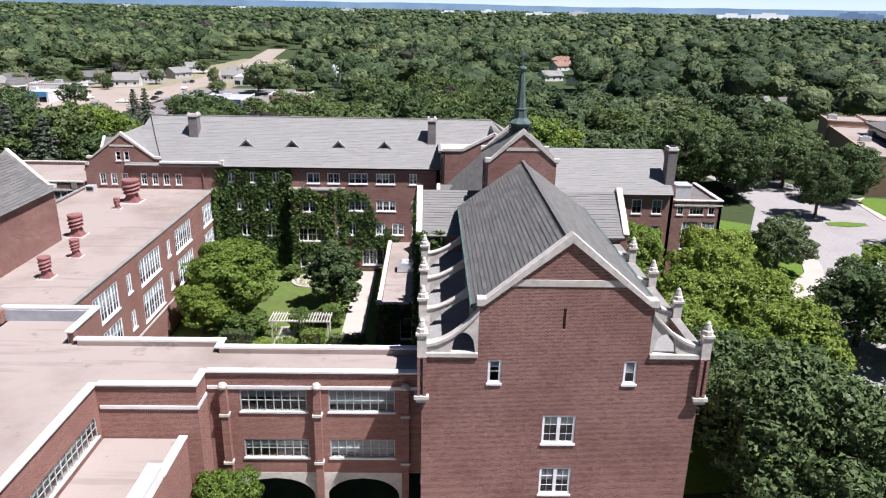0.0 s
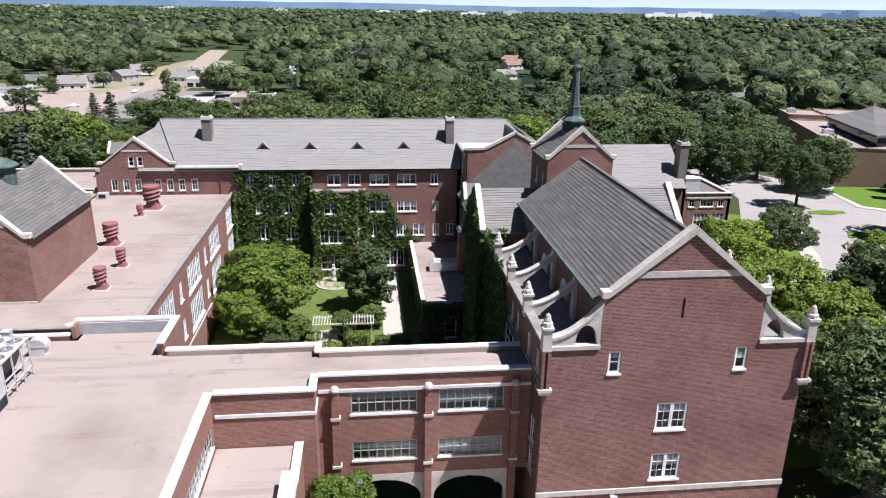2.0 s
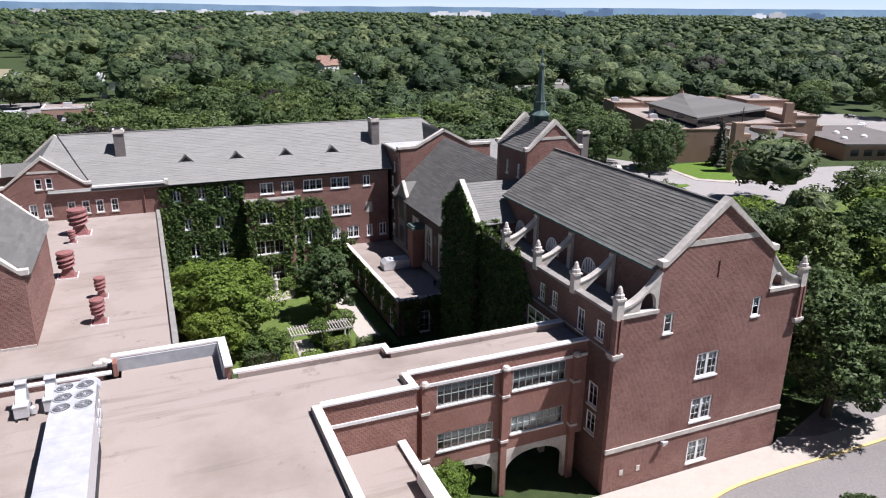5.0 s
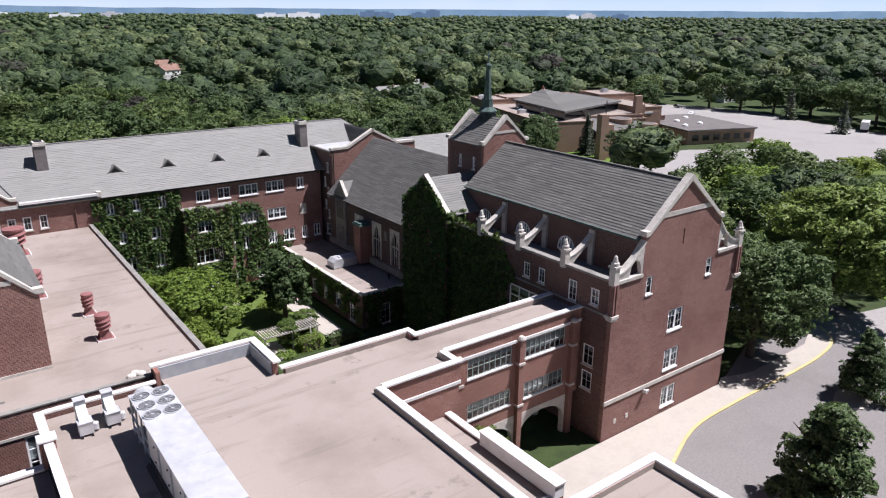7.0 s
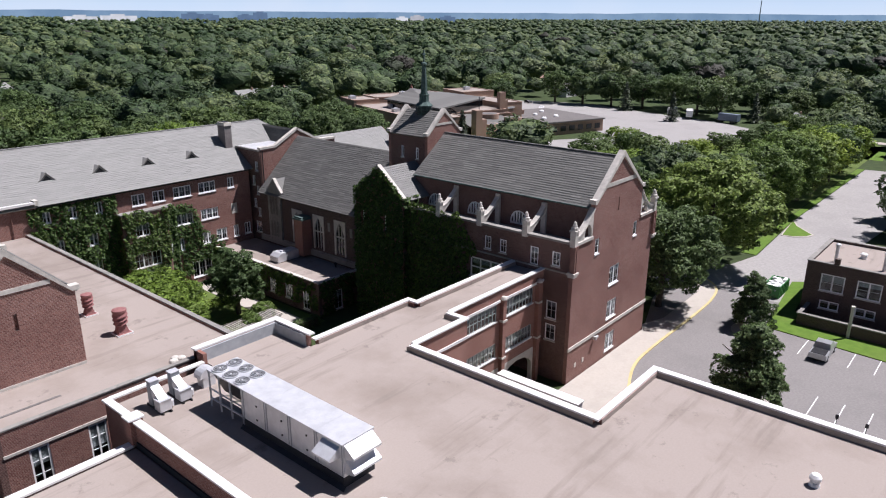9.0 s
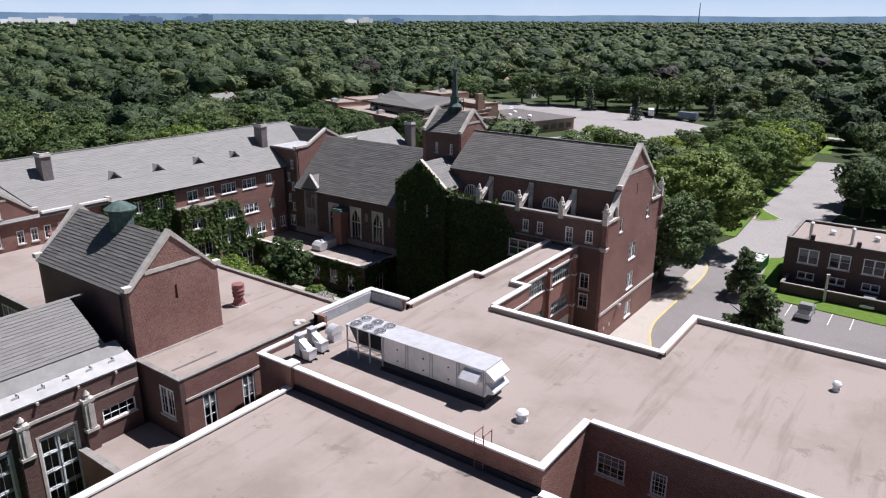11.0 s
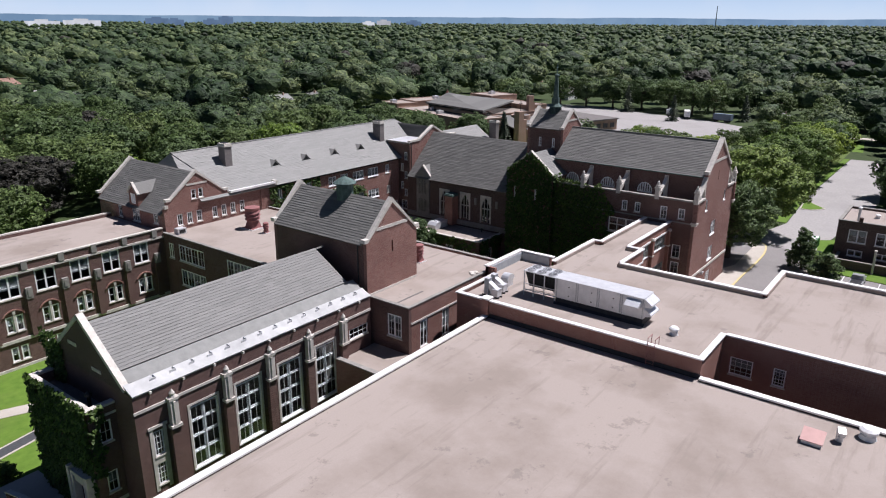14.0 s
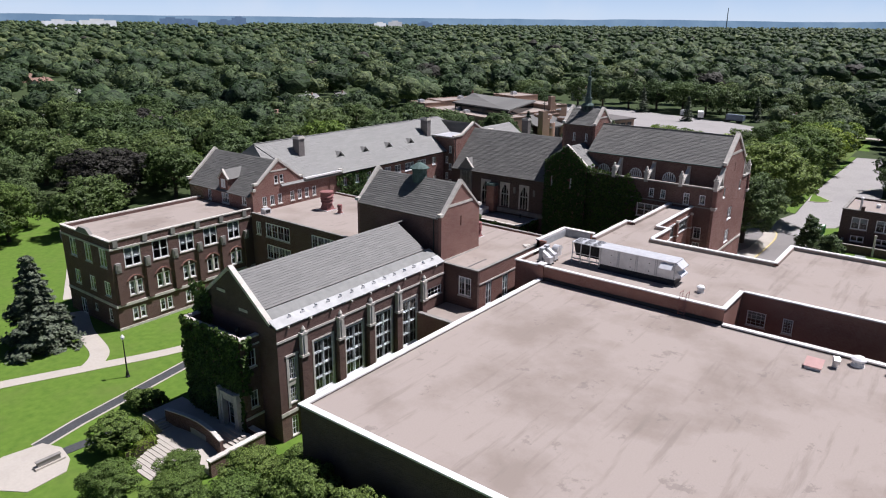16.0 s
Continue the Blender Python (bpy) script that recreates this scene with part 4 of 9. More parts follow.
for yc in (82.2, 86.9, 77.6):
    part("stone_panel", B((CX - 0.06, CX, yc - 0.25, yc + 0.25, 9.2, 10.5), (CX - 0.09, CX - 0.06, yc - 0.12, yc + 0.12, 9.4, 10.3)), STONE_GREY, chapel)
part("plinth", B((CX - 0.35, CX, 74.5, 98.2, 5.0, 5.7), (CX - 0.2, CX, 74.5, 98.2, 5.7, 5.85)), STONE_GREY, chapel)
wall(chapel, "wall", "x+", 16.8, 74.0, 98.2, 0, 12.75, BRICK_SHADE)
roof(chapel, SLATE, ((CX - 0.55, 70.0, 12.6), (CX - 0.55, 98.0, 12.6), (9.0, 98.0, 20.35), (9.0, 70.0, 20.35)), ((17.35, 98.0, 12.6), (17.35, 70.0, 12.6), (9.0, 70.0, 20.35), (9.0, 98.0, 20.35)))
# end gable against the long wing
wall(chapel, "wall", "y-", 98.2, 1.9, 16.8, 0, 19.0, BRICK)
gable_wall(chapel, "y-", 98.202, 4.2, 13.8, 19.0, 9.0, 21.3, BRICK)
part("coping", BE(0.7, 0.34, ((1.7, 98.42, 19.3), (4.6, 98.42, 19.35)), ((4.5, 98.42, 19.3), (9.0, 98.42, 21.65)), ((13.5, 98.42, 19.3), (9.0, 98.42, 21.65)), ((13.4, 98.42, 19.35), (16.9, 98.42, 19.3))), STONE, chapel, "pale stone gable coping")
# gabled stone bay
bay = part("stone_bay", PR([(CX - 0.3, 92.9, 5.2), (CX - 0.3, 95.9, 5.2), (CX - 0.3, 95.9, 13.3), (CX - 0.3, 94.4, 15.0), (CX - 0.3, 92.9, 13.3)], (1.2, 0, 0)), STONE_GREY, chapel, "gabled grey stone bay")
for yc in (93.75, 94.45, 95.1):
    for z0, z1 in ((9.6, 12.6), (6.2, 8.6)):
        part("light", B((CX - 0.34, CX - 0.29, yc - 0.22, yc + 0.22, z0, z1)), GLASS, bay)
part("bay_coping", BE(0.5, 0.3, ((CX + 0.0, 92.6, 13.2), (CX + 0.0, 94.4, 15.25)), ((CX + 0.0, 96.2, 13.2), (CX + 0.0, 94.4, 15.25))), STONE, bay)
part("bay_roof", PR([(CX, 92.8, 13.3), (CX, 96.0, 13.3), (CX, 94.4, 15.05)], (2.3, 0, 0)), SLATE, bay)
stack = part("chimney_breast", B((-0.5, 1.2, 86.2, 88.0, 5.0, 10.4)), BRICK_NEW, chapel)
part("copper_lid", B((-0.65, 1.2, 86.05, 88.15, 10.4, 10.65), (-0.5, 1.1, 86.2, 88.0, 10.65, 10.85)), COPPER, stack, "green copper lid")

# ---- ivy-covered transept ----
trans = thing("transept", (2.5, 69.6, 0), "brick transept gable covered in ivy", "building")
wall(trans, "wall", "x-", -1.2, 65.4, 73.8, 0, 17.2, BRICK, [(72.2, 72.7, 12.6, 14.6), (68.2, 68.7, 12.6, 14.6)])
gable_wall(trans, "x-", -1.198, 65.4, 73.8, 17.2, 69.6, 20.6, BRICK)
part("coping", BE(0.6, 0.3, ((-1.0, 65.2, 17.3), (-1.0, 69.6, 20.95)), ((-1.0, 74.0, 17.3), (-1.0, 69.6, 20.95))), STONE, trans, "pale stone gable coping")
wall(trans, "wall", "y-", 65.4, -0.75, 5.7, 0, 17.2, BRICK)
wall(trans, "wall", "y+", 73.8, -0.75, 5.7, 0, 17.2, BRICK)
roof(trans, SLATE_MID, ((-0.76, 65.0, 16.95), (5.7, 65.0, 16.95), (5.7, 69.6, 20.45), (-0.76, 69.6, 20.45)), ((5.7, 74.2, 16.95), (-0.76, 74.2, 16.95), (-0.76, 69.6, 20.45), (5.7, 69.6, 20.45)))
for yc in (72.45, 68.45):
    part("slit", B((-1.0, -0.95, yc - 0.25, yc + 0.25, 12.6, 14.6)), FRAME, trans)
trans2 = thing("transept", (15.5, 69.6, 0), "brick transept gable with stone coping", "building")
wall(trans2, "wall", "x+", 19.6, 65.4, 73.8, 0, 17.2, BRICK)
gable_wall(trans2, "x+", 19.598, 65.4, 73.8, 17.2, 69.6, 20.6, BRICK)
part("coping", BE(0.6, 0.3, ((19.4, 65.2, 17.3), (19.4, 69.6, 20.95)), ((19.4, 74.0, 17.3), (19.4, 69.6, 20.95))), STONE, trans2, "pale stone gable coping")
wall(trans2, "wall", "y-", 65.4, 12.4, 19.15, 0, 17.2, BRICK)
wall(trans2, "wall", "y+", 73.8, 12.4, 19.15, 0, 17.2, BRICK)
roof(trans2, SLATE_MID, ((12.4, 65.0, 16.95), (19.16, 65.0, 16.95), (19.16, 69.6, 20.45), (12.4, 69.6, 20.45)), ((19.16, 74.2, 16.95), (12.4, 74.2, 16.95), (12.4, 69.6, 20.45), (19.16, 69.6, 20.45)))

# ---- long dormitory wing ----
wing = thing("dormitory_wing", (-15, 108, 0), "long three-storey brick wing with light slate roof", "building")
WY = 100.4
wins = [(-29.5, -28.5, 13.5, 15.1, 2, 2), (-26.3, -25.3, 13.5, 15.1, 2, 2), (-23.0, -22.0, 13.5, 15.1, 2, 2), (-18.0, -16.1, 13.5, 15.1, 4, 2), (-15.0, -13.2, 13.5, 15.1, 4, 2), (-11.9, -9.1, 13.5, 15.1, 6, 2), (-7.9, -5.1, 13.5, 15.1, 6, 2), (-3.0, -1.9, 13.5, 15.1, 2, 2),
        (-12.0, -9.2, 9.4, 11.0, 6, 2, 0.7), (-7.9, -5.0, 9.4, 11.0, 6, 2, 0.6), (-24.3, -23.1, 9.4, 11.0, 2, 2), (-28.4, -27.4, 9.4, 11.0, 2, 2),
        (-12.0, -11.0, 5.6, 7.5, 2, 3), (-8.0, -6.6, 5.7, 7.5, 3, 2), (-5.6, -3.8, 5.7, 7.5, 4, 2, 0.5), (-2.6, -1.7, 5.7, 7.5, 2, 2), (-0.6, 0.5, 5.7, 7.5, 2, 2),
        (-28.0, -26.6, 5.4, 7.4, 2, 2), (-24.2, -23.0, 5.4, 7.4, 2, 2), (-10.1, -6.9, 0.9, 3.4, 6, 2), (-27.5, -24.5, 0.9, 3.0, 4, 2)]
wins_wing = wins
facade(wing, "y-", WY, -30.0, 0.9, 0, 15.75, BRICK, wins, border=0.15, mull=0.2, sill_mat=WHITE)
part("vent_panel", B((-2.7, -1.7, WY - 0.03, WY + 0.05, 9.4, 11.0)), STONE, wing, "pale vent panel")
wall(wing, "wall", "y+", 117.2, -44, 16, 0, 15.75, BRICK)
part("eave_board", B((-30.0, 1.1, WY - 0.5, WY, 15.72, 15.9)), METAL_DARK, wing)
# projecting bay
BYF = 99.1
bw = [(-19.3, -15.4, 5.0, 7.1, 6, 2), (-19.3, -15.4, 0.9, 3.2, 4, 2), (-18.6, -16.6, 9.5, 11.2, 4, 2)]
facade(wing, "y-", BYF, -20.3, -13.9, 0, 12.75, BRICK, bw, mull=0.16)
wall(wing, "wall", "x-", -20.3, BYF + 0.45, WY, 0, 12.75, BRICK)
wall(wing, "wall", "x+", -12.6, BYF + 1.0, WY, 0, 12.75, BRICK)
part("wall", PR([(-13.9, BYF, 0), (-12.6, BYF + 1.0, 0), (-13.0, BYF + 1.3, 0), (-14.2, BYF + 0.45, 0)], (0, 0, 12.75)), BRICK, wing)
part("bay_coping", PR([(-20.45, BYF - 0.12, 12.75), (-13.85, BYF - 0.12, 12.75), (-12.45, BYF + 0.95, 12.75), (-12.45, WY, 12.75), (-20.45, WY, 12.75)], (0, 0, 0.2)), STONE_GREY, wing)
for z in (5.8, 1.2, 9.6):
    part("bay_window", PR([(-13.7, BYF + 0.1, z), (-12.95, BYF + 0.66, z), (-12.95, BYF + 0.7, z), (-13.7, BYF + 0.14, z)], (0.03, -0.05, 1.5)), FRAME, wing)
# wall above the low roofs, towards the gabled block
top = [(-38.8, -37.9, 13.0, 14.68, 2, 2), (-37.05, -36.15, 13.0, 14.68, 2, 2)]
facade(wing, "y-", WY - 0.1, -38.95, -30.0, 0, 16.3, BRICK, top)
part("white_gutter", B((-38.9, -30.2, WY - 0.65, WY - 0.1, 16.3, 16.58)), COPING, wing, "white metal gutter")
part("end_kneeler", B((-30.35, -29.85, WY - 0.6, WY + 0.3, 16.1, 16.75)), STONE, wing)
part("downpipe", LA(-33.0, WY - 0.22, [(0.07, 12.5), (0.07, 16.25)], 8), BRICK, wing)
EV, RZ, RY = 15.95, 21.9, 108.6
roof(wing, SLATE_LIGHT, ((-44.0, 99.85, EV), (1.4, 99.85, EV), (1.4, 103.8, 18.7), (-44.0, 103.8, 18.7)), ((-44.0, 103.8, 18.7), (12.6, 103.8, 18.7), (9.3, RY, RZ), (-42.7, RY, RZ)), ((18.0, 117.3, EV), (-44.0, 117.3, EV), (-42.7, RY, RZ), (9.3, RY, RZ)), ((-44.0, 113.4, 18.7), (-44.0, 103.8, 18.7), (-42.7, RY - 0.02, RZ), (-42.7, RY + 0.02, RZ)), ((18.0, 99.85, EV), (18.0, 117.3, EV), (9.3, RY + 0.05, RZ), (9.3, RY - 0.05, RZ)), course=0.33, lift=0.026)
part("ridge_cap", BE(0.3, 0.12, ((-42.7, RY, RZ + 0.1), (9.3, RY, RZ + 0.1))), SLATE_LIGHT, wing)
part("hip_cap", BE(0.14, 0.08, ((-38.75, 100.2, 16.24), (-40.6, 103.8, 18.80)), ((-40.6, 103.8, 18.80), (-42.8, RY - 0.1, RZ + 0.05))), METAL_DARK, wing, "dark lead strip along the hip")
for x in (-27.2, -20.45, -13.6, -6.8):
    # triangular roof vents
    bm = bmesh.new()
    y0, z0 = 103.2, EV + 0.697 * (103.2 - 99.85) - 0.05
    prism(bm, [(x - 1.0, y0, z0), (x + 1.0, y0, z0), (x, y0, z0 + 1.0)], (0, 1.5, 0.0))
    vent = part("roof_vent", fixed(bm), SLATE_LIGHT, wing, "triangular slate roof vent")
    part("vent_trim", BE(0.12, 0.12, ((x - 1.08, y0 - 0.05, z0 + 0.02), (x, y0 - 0.05, z0 + 1.1)), ((x + 1.08, y0 - 0.05, z0 + 0.02), (x, y0 - 0.05, z0 + 1.1))), STONE_GREY, vent)
    part("vent_grille", PR([(x - 0.62, y0 - 0.01, z0 + 0.08), (x + 0.62, y0 - 0.01, z0 + 0.08), (x, y0 - 0.01, z0 + 0.68)], (0, -0.03, 0)), METAL_DARK, vent)


def chimney(x0, x1, y0, y1, z0, z1, label):
    c = thing("chimney", ((x0 + x1) / 2, (y0 + y1) / 2, z0), label, "chimney", "roof chimneys")
    part("shaft", B((x0, x1, y0, y1, z0, z1 - 0.5)), CHIMNEY, c)
    part("cap", B((x0 - 0.12, x1 + 0.12, y0 - 0.12, y1 + 0.12, z1 - 0.5, z1 - 0.25), (x0 - 0.02, x1 + 0.02, y0 - 0.02, y1 + 0.02, z1 - 0.25, z1)), STONE, c)
    part("flue", B((x0 + 0.25, x1 - 0.25, y0 + 0.25, y1 - 0.25, z1, z1 + 0.12)), METAL_DARK, c)


chimney(-35.9, -34.6, 104.6, 106.2, 19.0, 22.85, "grey rendered chimney on the slate roof")
chimney(-0.4, 0.8, 103.95, 105.8, 18.6, 22.75, "grey rendered chimney on the slate roof")
# stair block between wing and chapel
stair = thing("stair_block", (3, 100.5, 0), "tall brick stair block with flat roof, west shade painted dark", "building")
sw = [(98.65, 99.4, 15.6, 17.1, 2, 2), (99.6, 100.3, 13.3, 14.8, 2, 2), (98.65, 99.4, 11.9, 13.3, 2, 2), (99.6, 100.3, 9.8, 11.2, 2, 2), (98.65, 99.4, 8.4, 9.8, 2, 2), (98.8, 100.2, 5.7, 7.5, 3, 2)]
# shade on this west face painted as darker brick
facade(stair, "x-", 1.5, 98.2, 103.8, 0, 18.9, BRICK_BROWN_AND_SHADE, sw)
part("flat_roof", B((1.3, 8.6, 98.65, 104.6, 18.75, 18.95)), METAL_LIGHT, stair, "pale metal flat roof")
part("fascia", B((1.15, 1.5, 98.0, 103.9, 18.8, 19.05)), STONE_GREY, stair)
roof(stair, SLATE, ((8.2, 98.66, 18.9), (8.2, 107.5, 18.9), (9.2, 107.5, 21.3), (9.2, 98.66, 21.3)), ((13.0, 107.5, 18.9), (13.0, 98.66, 18.9), (9.2, 98.66, 21.3), (9.2, 107.5, 21.3)))
part("downpipe", LA(2.0, 98.0, [(0.08, 5), (0.08, 18.7)], 8), METAL_DARK, stair)

# ---- gabled corner block at the far end ----
nw = thing("gabled_block", (-44.2, 109, 0), "gabled brick block with stone copings and dormer", "building")
GY, GX0, GX1 = 100.3, -49.9, -38.95
gw = [(x - 0.45, x + 0.45, 13.0, 14.68, 2, 2) for x in (-47.5, -45.9, -44.3, -41.6, -39.97)]
facade(nw, "y-", GY, GX0, GX1, 0, 15.8, BRICK, gw)
GN = GY + 0.002
wall(nw, "wall", "y-", GN, -47.4, -41.1, 15.8, 17.95, BRICK, [(-45.3, -44.5, 16.5, 17.9), (-44.12, -43.32, 16.5, 17.9)])
window(nw, "y-", GY, -45.3, -44.5, 16.5, 17.9, 1, 2)
window(nw, "y-", GY, -44.12, -43.32, 16.5, 17.9, 1, 2)
part("gable", PR([(-49.4, GN, 15.8), (-47.4, GN, 15.8), (-47.4, GN, 17.96), (-48.9, GN, 16.85), (-49.4, GN, 16.85)], (0, 0.45, 0)), BRICK, nw)
part("gable", PR([(-39.1, GN, 15.8), (-41.1, GN, 15.8), (-41.1, GN, 17.96), (-39.6, GN, 16.85), (-39.1, GN, 16.85)], (0, 0.45, 0)), BRICK, nw)
part("gable", PR([(-47.4, GN, 17.95), (-41.1, GN, 17.95), (-44.25, GN, 20.35)], (0, 0.45, 0)), BRICK, nw)
gable_coping(nw, "y-", GY, -48.9, -39.6, 16.85, -44.25, 20.35, STONE, h=0.3, kneel=0.6)
for x in (-49.75, -39.0):
    part("kneeler", B((x, x + 0.5, GY - 0.12, GY + 0.4, 15.85, 16.3)), STONE, nw, "stone kneeler under the coping")
part("stone_band", B((-46.0, -42.5, GY - 0.05, GY + 0.05, 18.55, 18.82)), STONE, nw)
wl = [(102.0, 103.2, 13.4, 15.0, 2, 2), (106.7, 108.7, 12.9, 14.7, 4, 2), (111.6, 112.6, 12.9, 14.7, 2, 2)]
facade(nw, "x-", GX0, GY + 0.45, 117.6, 0, 15.2, BRICK, wl)
wall(nw, "wall", "y+", 118.0, GX0, GX1, 0, 15.8, BRICK)
gable_wall(nw, "y+", 118.0, GX0, GX1, 15.8, -44.2, 20.3, BRICK)
gable_coping(nw, "y+", 118.0, GX0 + 0.1, GX1 - 0.1, 15.8, -44.2, 20.3, STONE, h=0.34, kneel=0.5)
# one slate in two tones: west slope's shade and east slope's sun painted in
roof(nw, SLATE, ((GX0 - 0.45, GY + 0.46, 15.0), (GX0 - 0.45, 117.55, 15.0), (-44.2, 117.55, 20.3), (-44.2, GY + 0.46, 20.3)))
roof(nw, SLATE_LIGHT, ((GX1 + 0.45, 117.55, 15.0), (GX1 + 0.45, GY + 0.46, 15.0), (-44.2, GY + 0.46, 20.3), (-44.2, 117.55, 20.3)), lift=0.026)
dm = part("dormer", B((-50.0, -46.6, 106.6, 108.9, 14.9, 17.3)), BRICK, nw, "brick wall dormer")
part("dormer_gable", PR([(-50.0, 106.6, 17.3), (-50.0, 108.9, 17.3), (-50.0, 107.75, 18.5)], (0.4, 0, 0)), BRICK, dm)
part("dormer_window", B((-50.06, -50.0, 107.2, 107.7, 15.6, 17.1), (-50.06, -50.0, 107.8, 108.3, 15.6, 17.1)), FRAME, dm)
part("dormer_roof", PR([(-49.8, 106.3, 17.15), (-49.8, 107.75, 18.6), (-49.8, 109.2, 17.15)], (4.6, 0, 0.15)), SLATE, dm)
part("dormer_coping", BE(0.4, 0.26, ((-49.95, 106.3, 17.2), (-49.95, 107.75, 18.8)), ((-49.95, 109.2, 17.2), (-49.95, 107.75, 18.8))), STONE, dm)

# ---- east wing beyond the tower ----
east = thing("east_wing", (27, 105, 0), "brick wing with light slate roof and end chimney", "building")
ew = [(x, x + 1.5, 10.0, 12.2, 2, 2) for x in (20.5, 23.5, 26.6, 29.6, 32.6)] + [(x, x + 1.5, 5.2, 8.2, 3, 3) for x in (20.5, 23.5, 26.6, 29.6, 32.6)]
facade(east, "y-", 98.6, 14.0, 35.6, 0, 13.2, BRICK, ew)
wall(east, "wall", "y+", 113.0, 14.0, 35.6, 0, 13.2, BRICK)
wall(east, "wall", "x+", 35.6, 98.6, 113.0, 0, 13.2, BRICK)
gable_wall(east, "x+", 35.598, 98.6, 113.0, 13.2, 105.7, 18.2, BRICK)
roof(east, SLATE_LIGHT, ((14.0, 98.0, 13.05), (35.4, 98.0, 13.05), (35.4, 105.7, 18.3), (14.0, 105.7, 18.3)), ((35.4, 113.5, 13.05), (14.0, 113.5, 13.05), (14.0, 105.7, 18.3), (35.4, 105.7, 18.3)), course=0.33, lift=0.026)
chimney(34.5, 35.8, 99.6, 101.4, 8.0, 19.7, "tall brick chimney at the gable end")
e2 = thing("east_annex", (41, 104, 0), "flat-roofed brick annex with stone bands", "building")
aw = [(37.4, 39.8, 4.6, 8.9, 4, 4), (40.3, 42.3, 4.6, 8.9, 3, 4), (36.4, 37.4, 9.9, 11.2, 2, 1), (38.2, 40.4, 9.9, 11.2, 4, 1), (41.0, 42.0, 9.9, 11.2, 2, 1)]
facade(e2, "y-", 98.7, 35.65, 43.0, 0, 12.0, BRICK, aw)
wall(e2, "wall", "x+", 43.0, 98.7, 110, 0, 12.0, BRICK)
wall(e2, "wall", "y+", 110.0, 35.65, 43.0, 0, 12.0, BRICK)
part("stone_band", B((35.9, 43.1, 98.6, 98.75, 11.25, 11.5)), STONE, e2)
part("flat_roof", B((35.7, 42.7, 99.1, 109.6, 11.6, 11.75)), ROOF_DARK, e2)
part("coping", B((35.9, 43.15, 98.55, 99.2, 12.0, 12.15), (42.5, 43.15, 99.2, 110.1, 12.0, 12.15)), STONE, e2)
part("roof_unit", B((36.9, 39.2, 101.5, 103.9, 11.75, 13.6), (36.8, 39.3, 101.4, 104.0, 13.6, 13.7)), METAL_LIGHT, e2, "pale rooftop unit")

# ---- low cloister building with flat roof ----
low = thing("cloister_building", (-2.5, 88.5, 0), "low brick cloister range with flat brown roof", "building")
lw = [(78.4, 79.8, 0.4, 3.0, 2, 3), (82.0, 83.6, 1.1, 3.2, 4, 2, 0.5), (85.5, 87.1, 1.1, 3.2, 4, 2, 0.5), (89.0, 90.6, 1.1, 3.2, 4, 2, 0.5), (92.5, 94.1, 1.1, 3.2, 4, 2), (96.0, 97.4, 1.1, 3.2, 2, 2)]
# west wall's shade put into a darker brick than the end wall's
facade(low, "x-", -6.0, 76.4, 100.35, 0, 4.75, BRICK_BROWN_AND_SHADE, lw)
facade(low, "y-", 76.4, -5.55, 1.2, 0, 4.75, BRICK, [(-3.4, -1.9, 0.2, 3.0, 2, 3)])
part("flat_roof", B((-5.7, 1.15, 76.7, 100.3, 4.45, 4.62)), ROOF_FLAT, low, "brown gravel flat roof")
part("coping", B((-6.15, -5.6, 76.25, 100.3, 4.75, 4.9), (-5.6, 1.15, 76.25, 76.8, 4.75, 4.9)), STONE, low)
sk = thing("rooftop_hood", (-2.4, 88.3, 4.62), "white sheet-metal rooftop hood", "roof vent")
bm = bmesh.new()
prism(bm, [(-4.2, 87.3, 4.7), (-4.2, 87.3, 5.5), (-3.6, 87.3, 5.95), (-0.4, 87.3, 5.95), (-0.4, 87.3, 4.7)], (0, 1.9, 0))
part("housing", fixed(bm), METAL_LIGHT, sk)
part("base", B((-4.0, -0.5, 87.4, 89.1, 4.6, 4.72)), METAL_DARK, sk)
part("cap", B((-1.9, -1.2, 87.9, 88.6, 5.95, 6.1), (-3.0, -2.3, 87.9, 88.6, 5.95, 6.1)), METAL_LIGHT, sk)
rv = thing("roof_cowl", (0.2, 80.0, 4.62), "small dark roof cowl", "roof vent")
part("pipe", LA(0.2, 80.0, [(0.12, 4.6), (0.12, 5.1)], 10), METAL_DARK, rv)
part("hat", LA(0.2, 80.0, [(0.25, 5.1), (0.2, 5.25), (0.05, 5.35)], 10), METAL_DARK, rv)

# ---- west wing along the courtyard ----
ww = thing("west_wing", (-41, 78, 0), "brick classroom wing with flat gravel roof", "building")
LX0, LX1, LY0, LY1, LZ = -50.4, -31.35, 55.2, 100.25, 12.55
big = []
for y0, y1 in ((93.4, 98.0), (82.5, 88.4), (71.5, 77.4), (60.6, 66.0)):
    big += [(y0, y1, 8.6, 11.6, 8, 3), (y0, y1, 4.3, 7.6, 8, 3)]
for y in (79.6, 68.1):
    big += [(y, y + 1.2, 9.1, 11.2, 2, 2), (y, y + 1.2, 5.0, 7.1, 2, 2)]
# sunlight and shade painted in: lighter brick east, plain south, darker west
facade(ww, "x+", LX1, LY0, LY1, 0, LZ, BRICK_NEW, big, mull=0.2, border=0.17, sill_mat=WHITE)
wbig = []
for y0, y1 in ((91.0, 96.8), (80.5, 86.0)):
    wbig += [(y0, y1, 9.2, 11.6, 8, 2), (y0, y1, 5.6, 8.0, 8, 2)]
wbig += [(56.2, 58.2, 8.8, 11.4, 4, 3), (98.0, 99.2, 9.2, 11.4, 2, 2)]
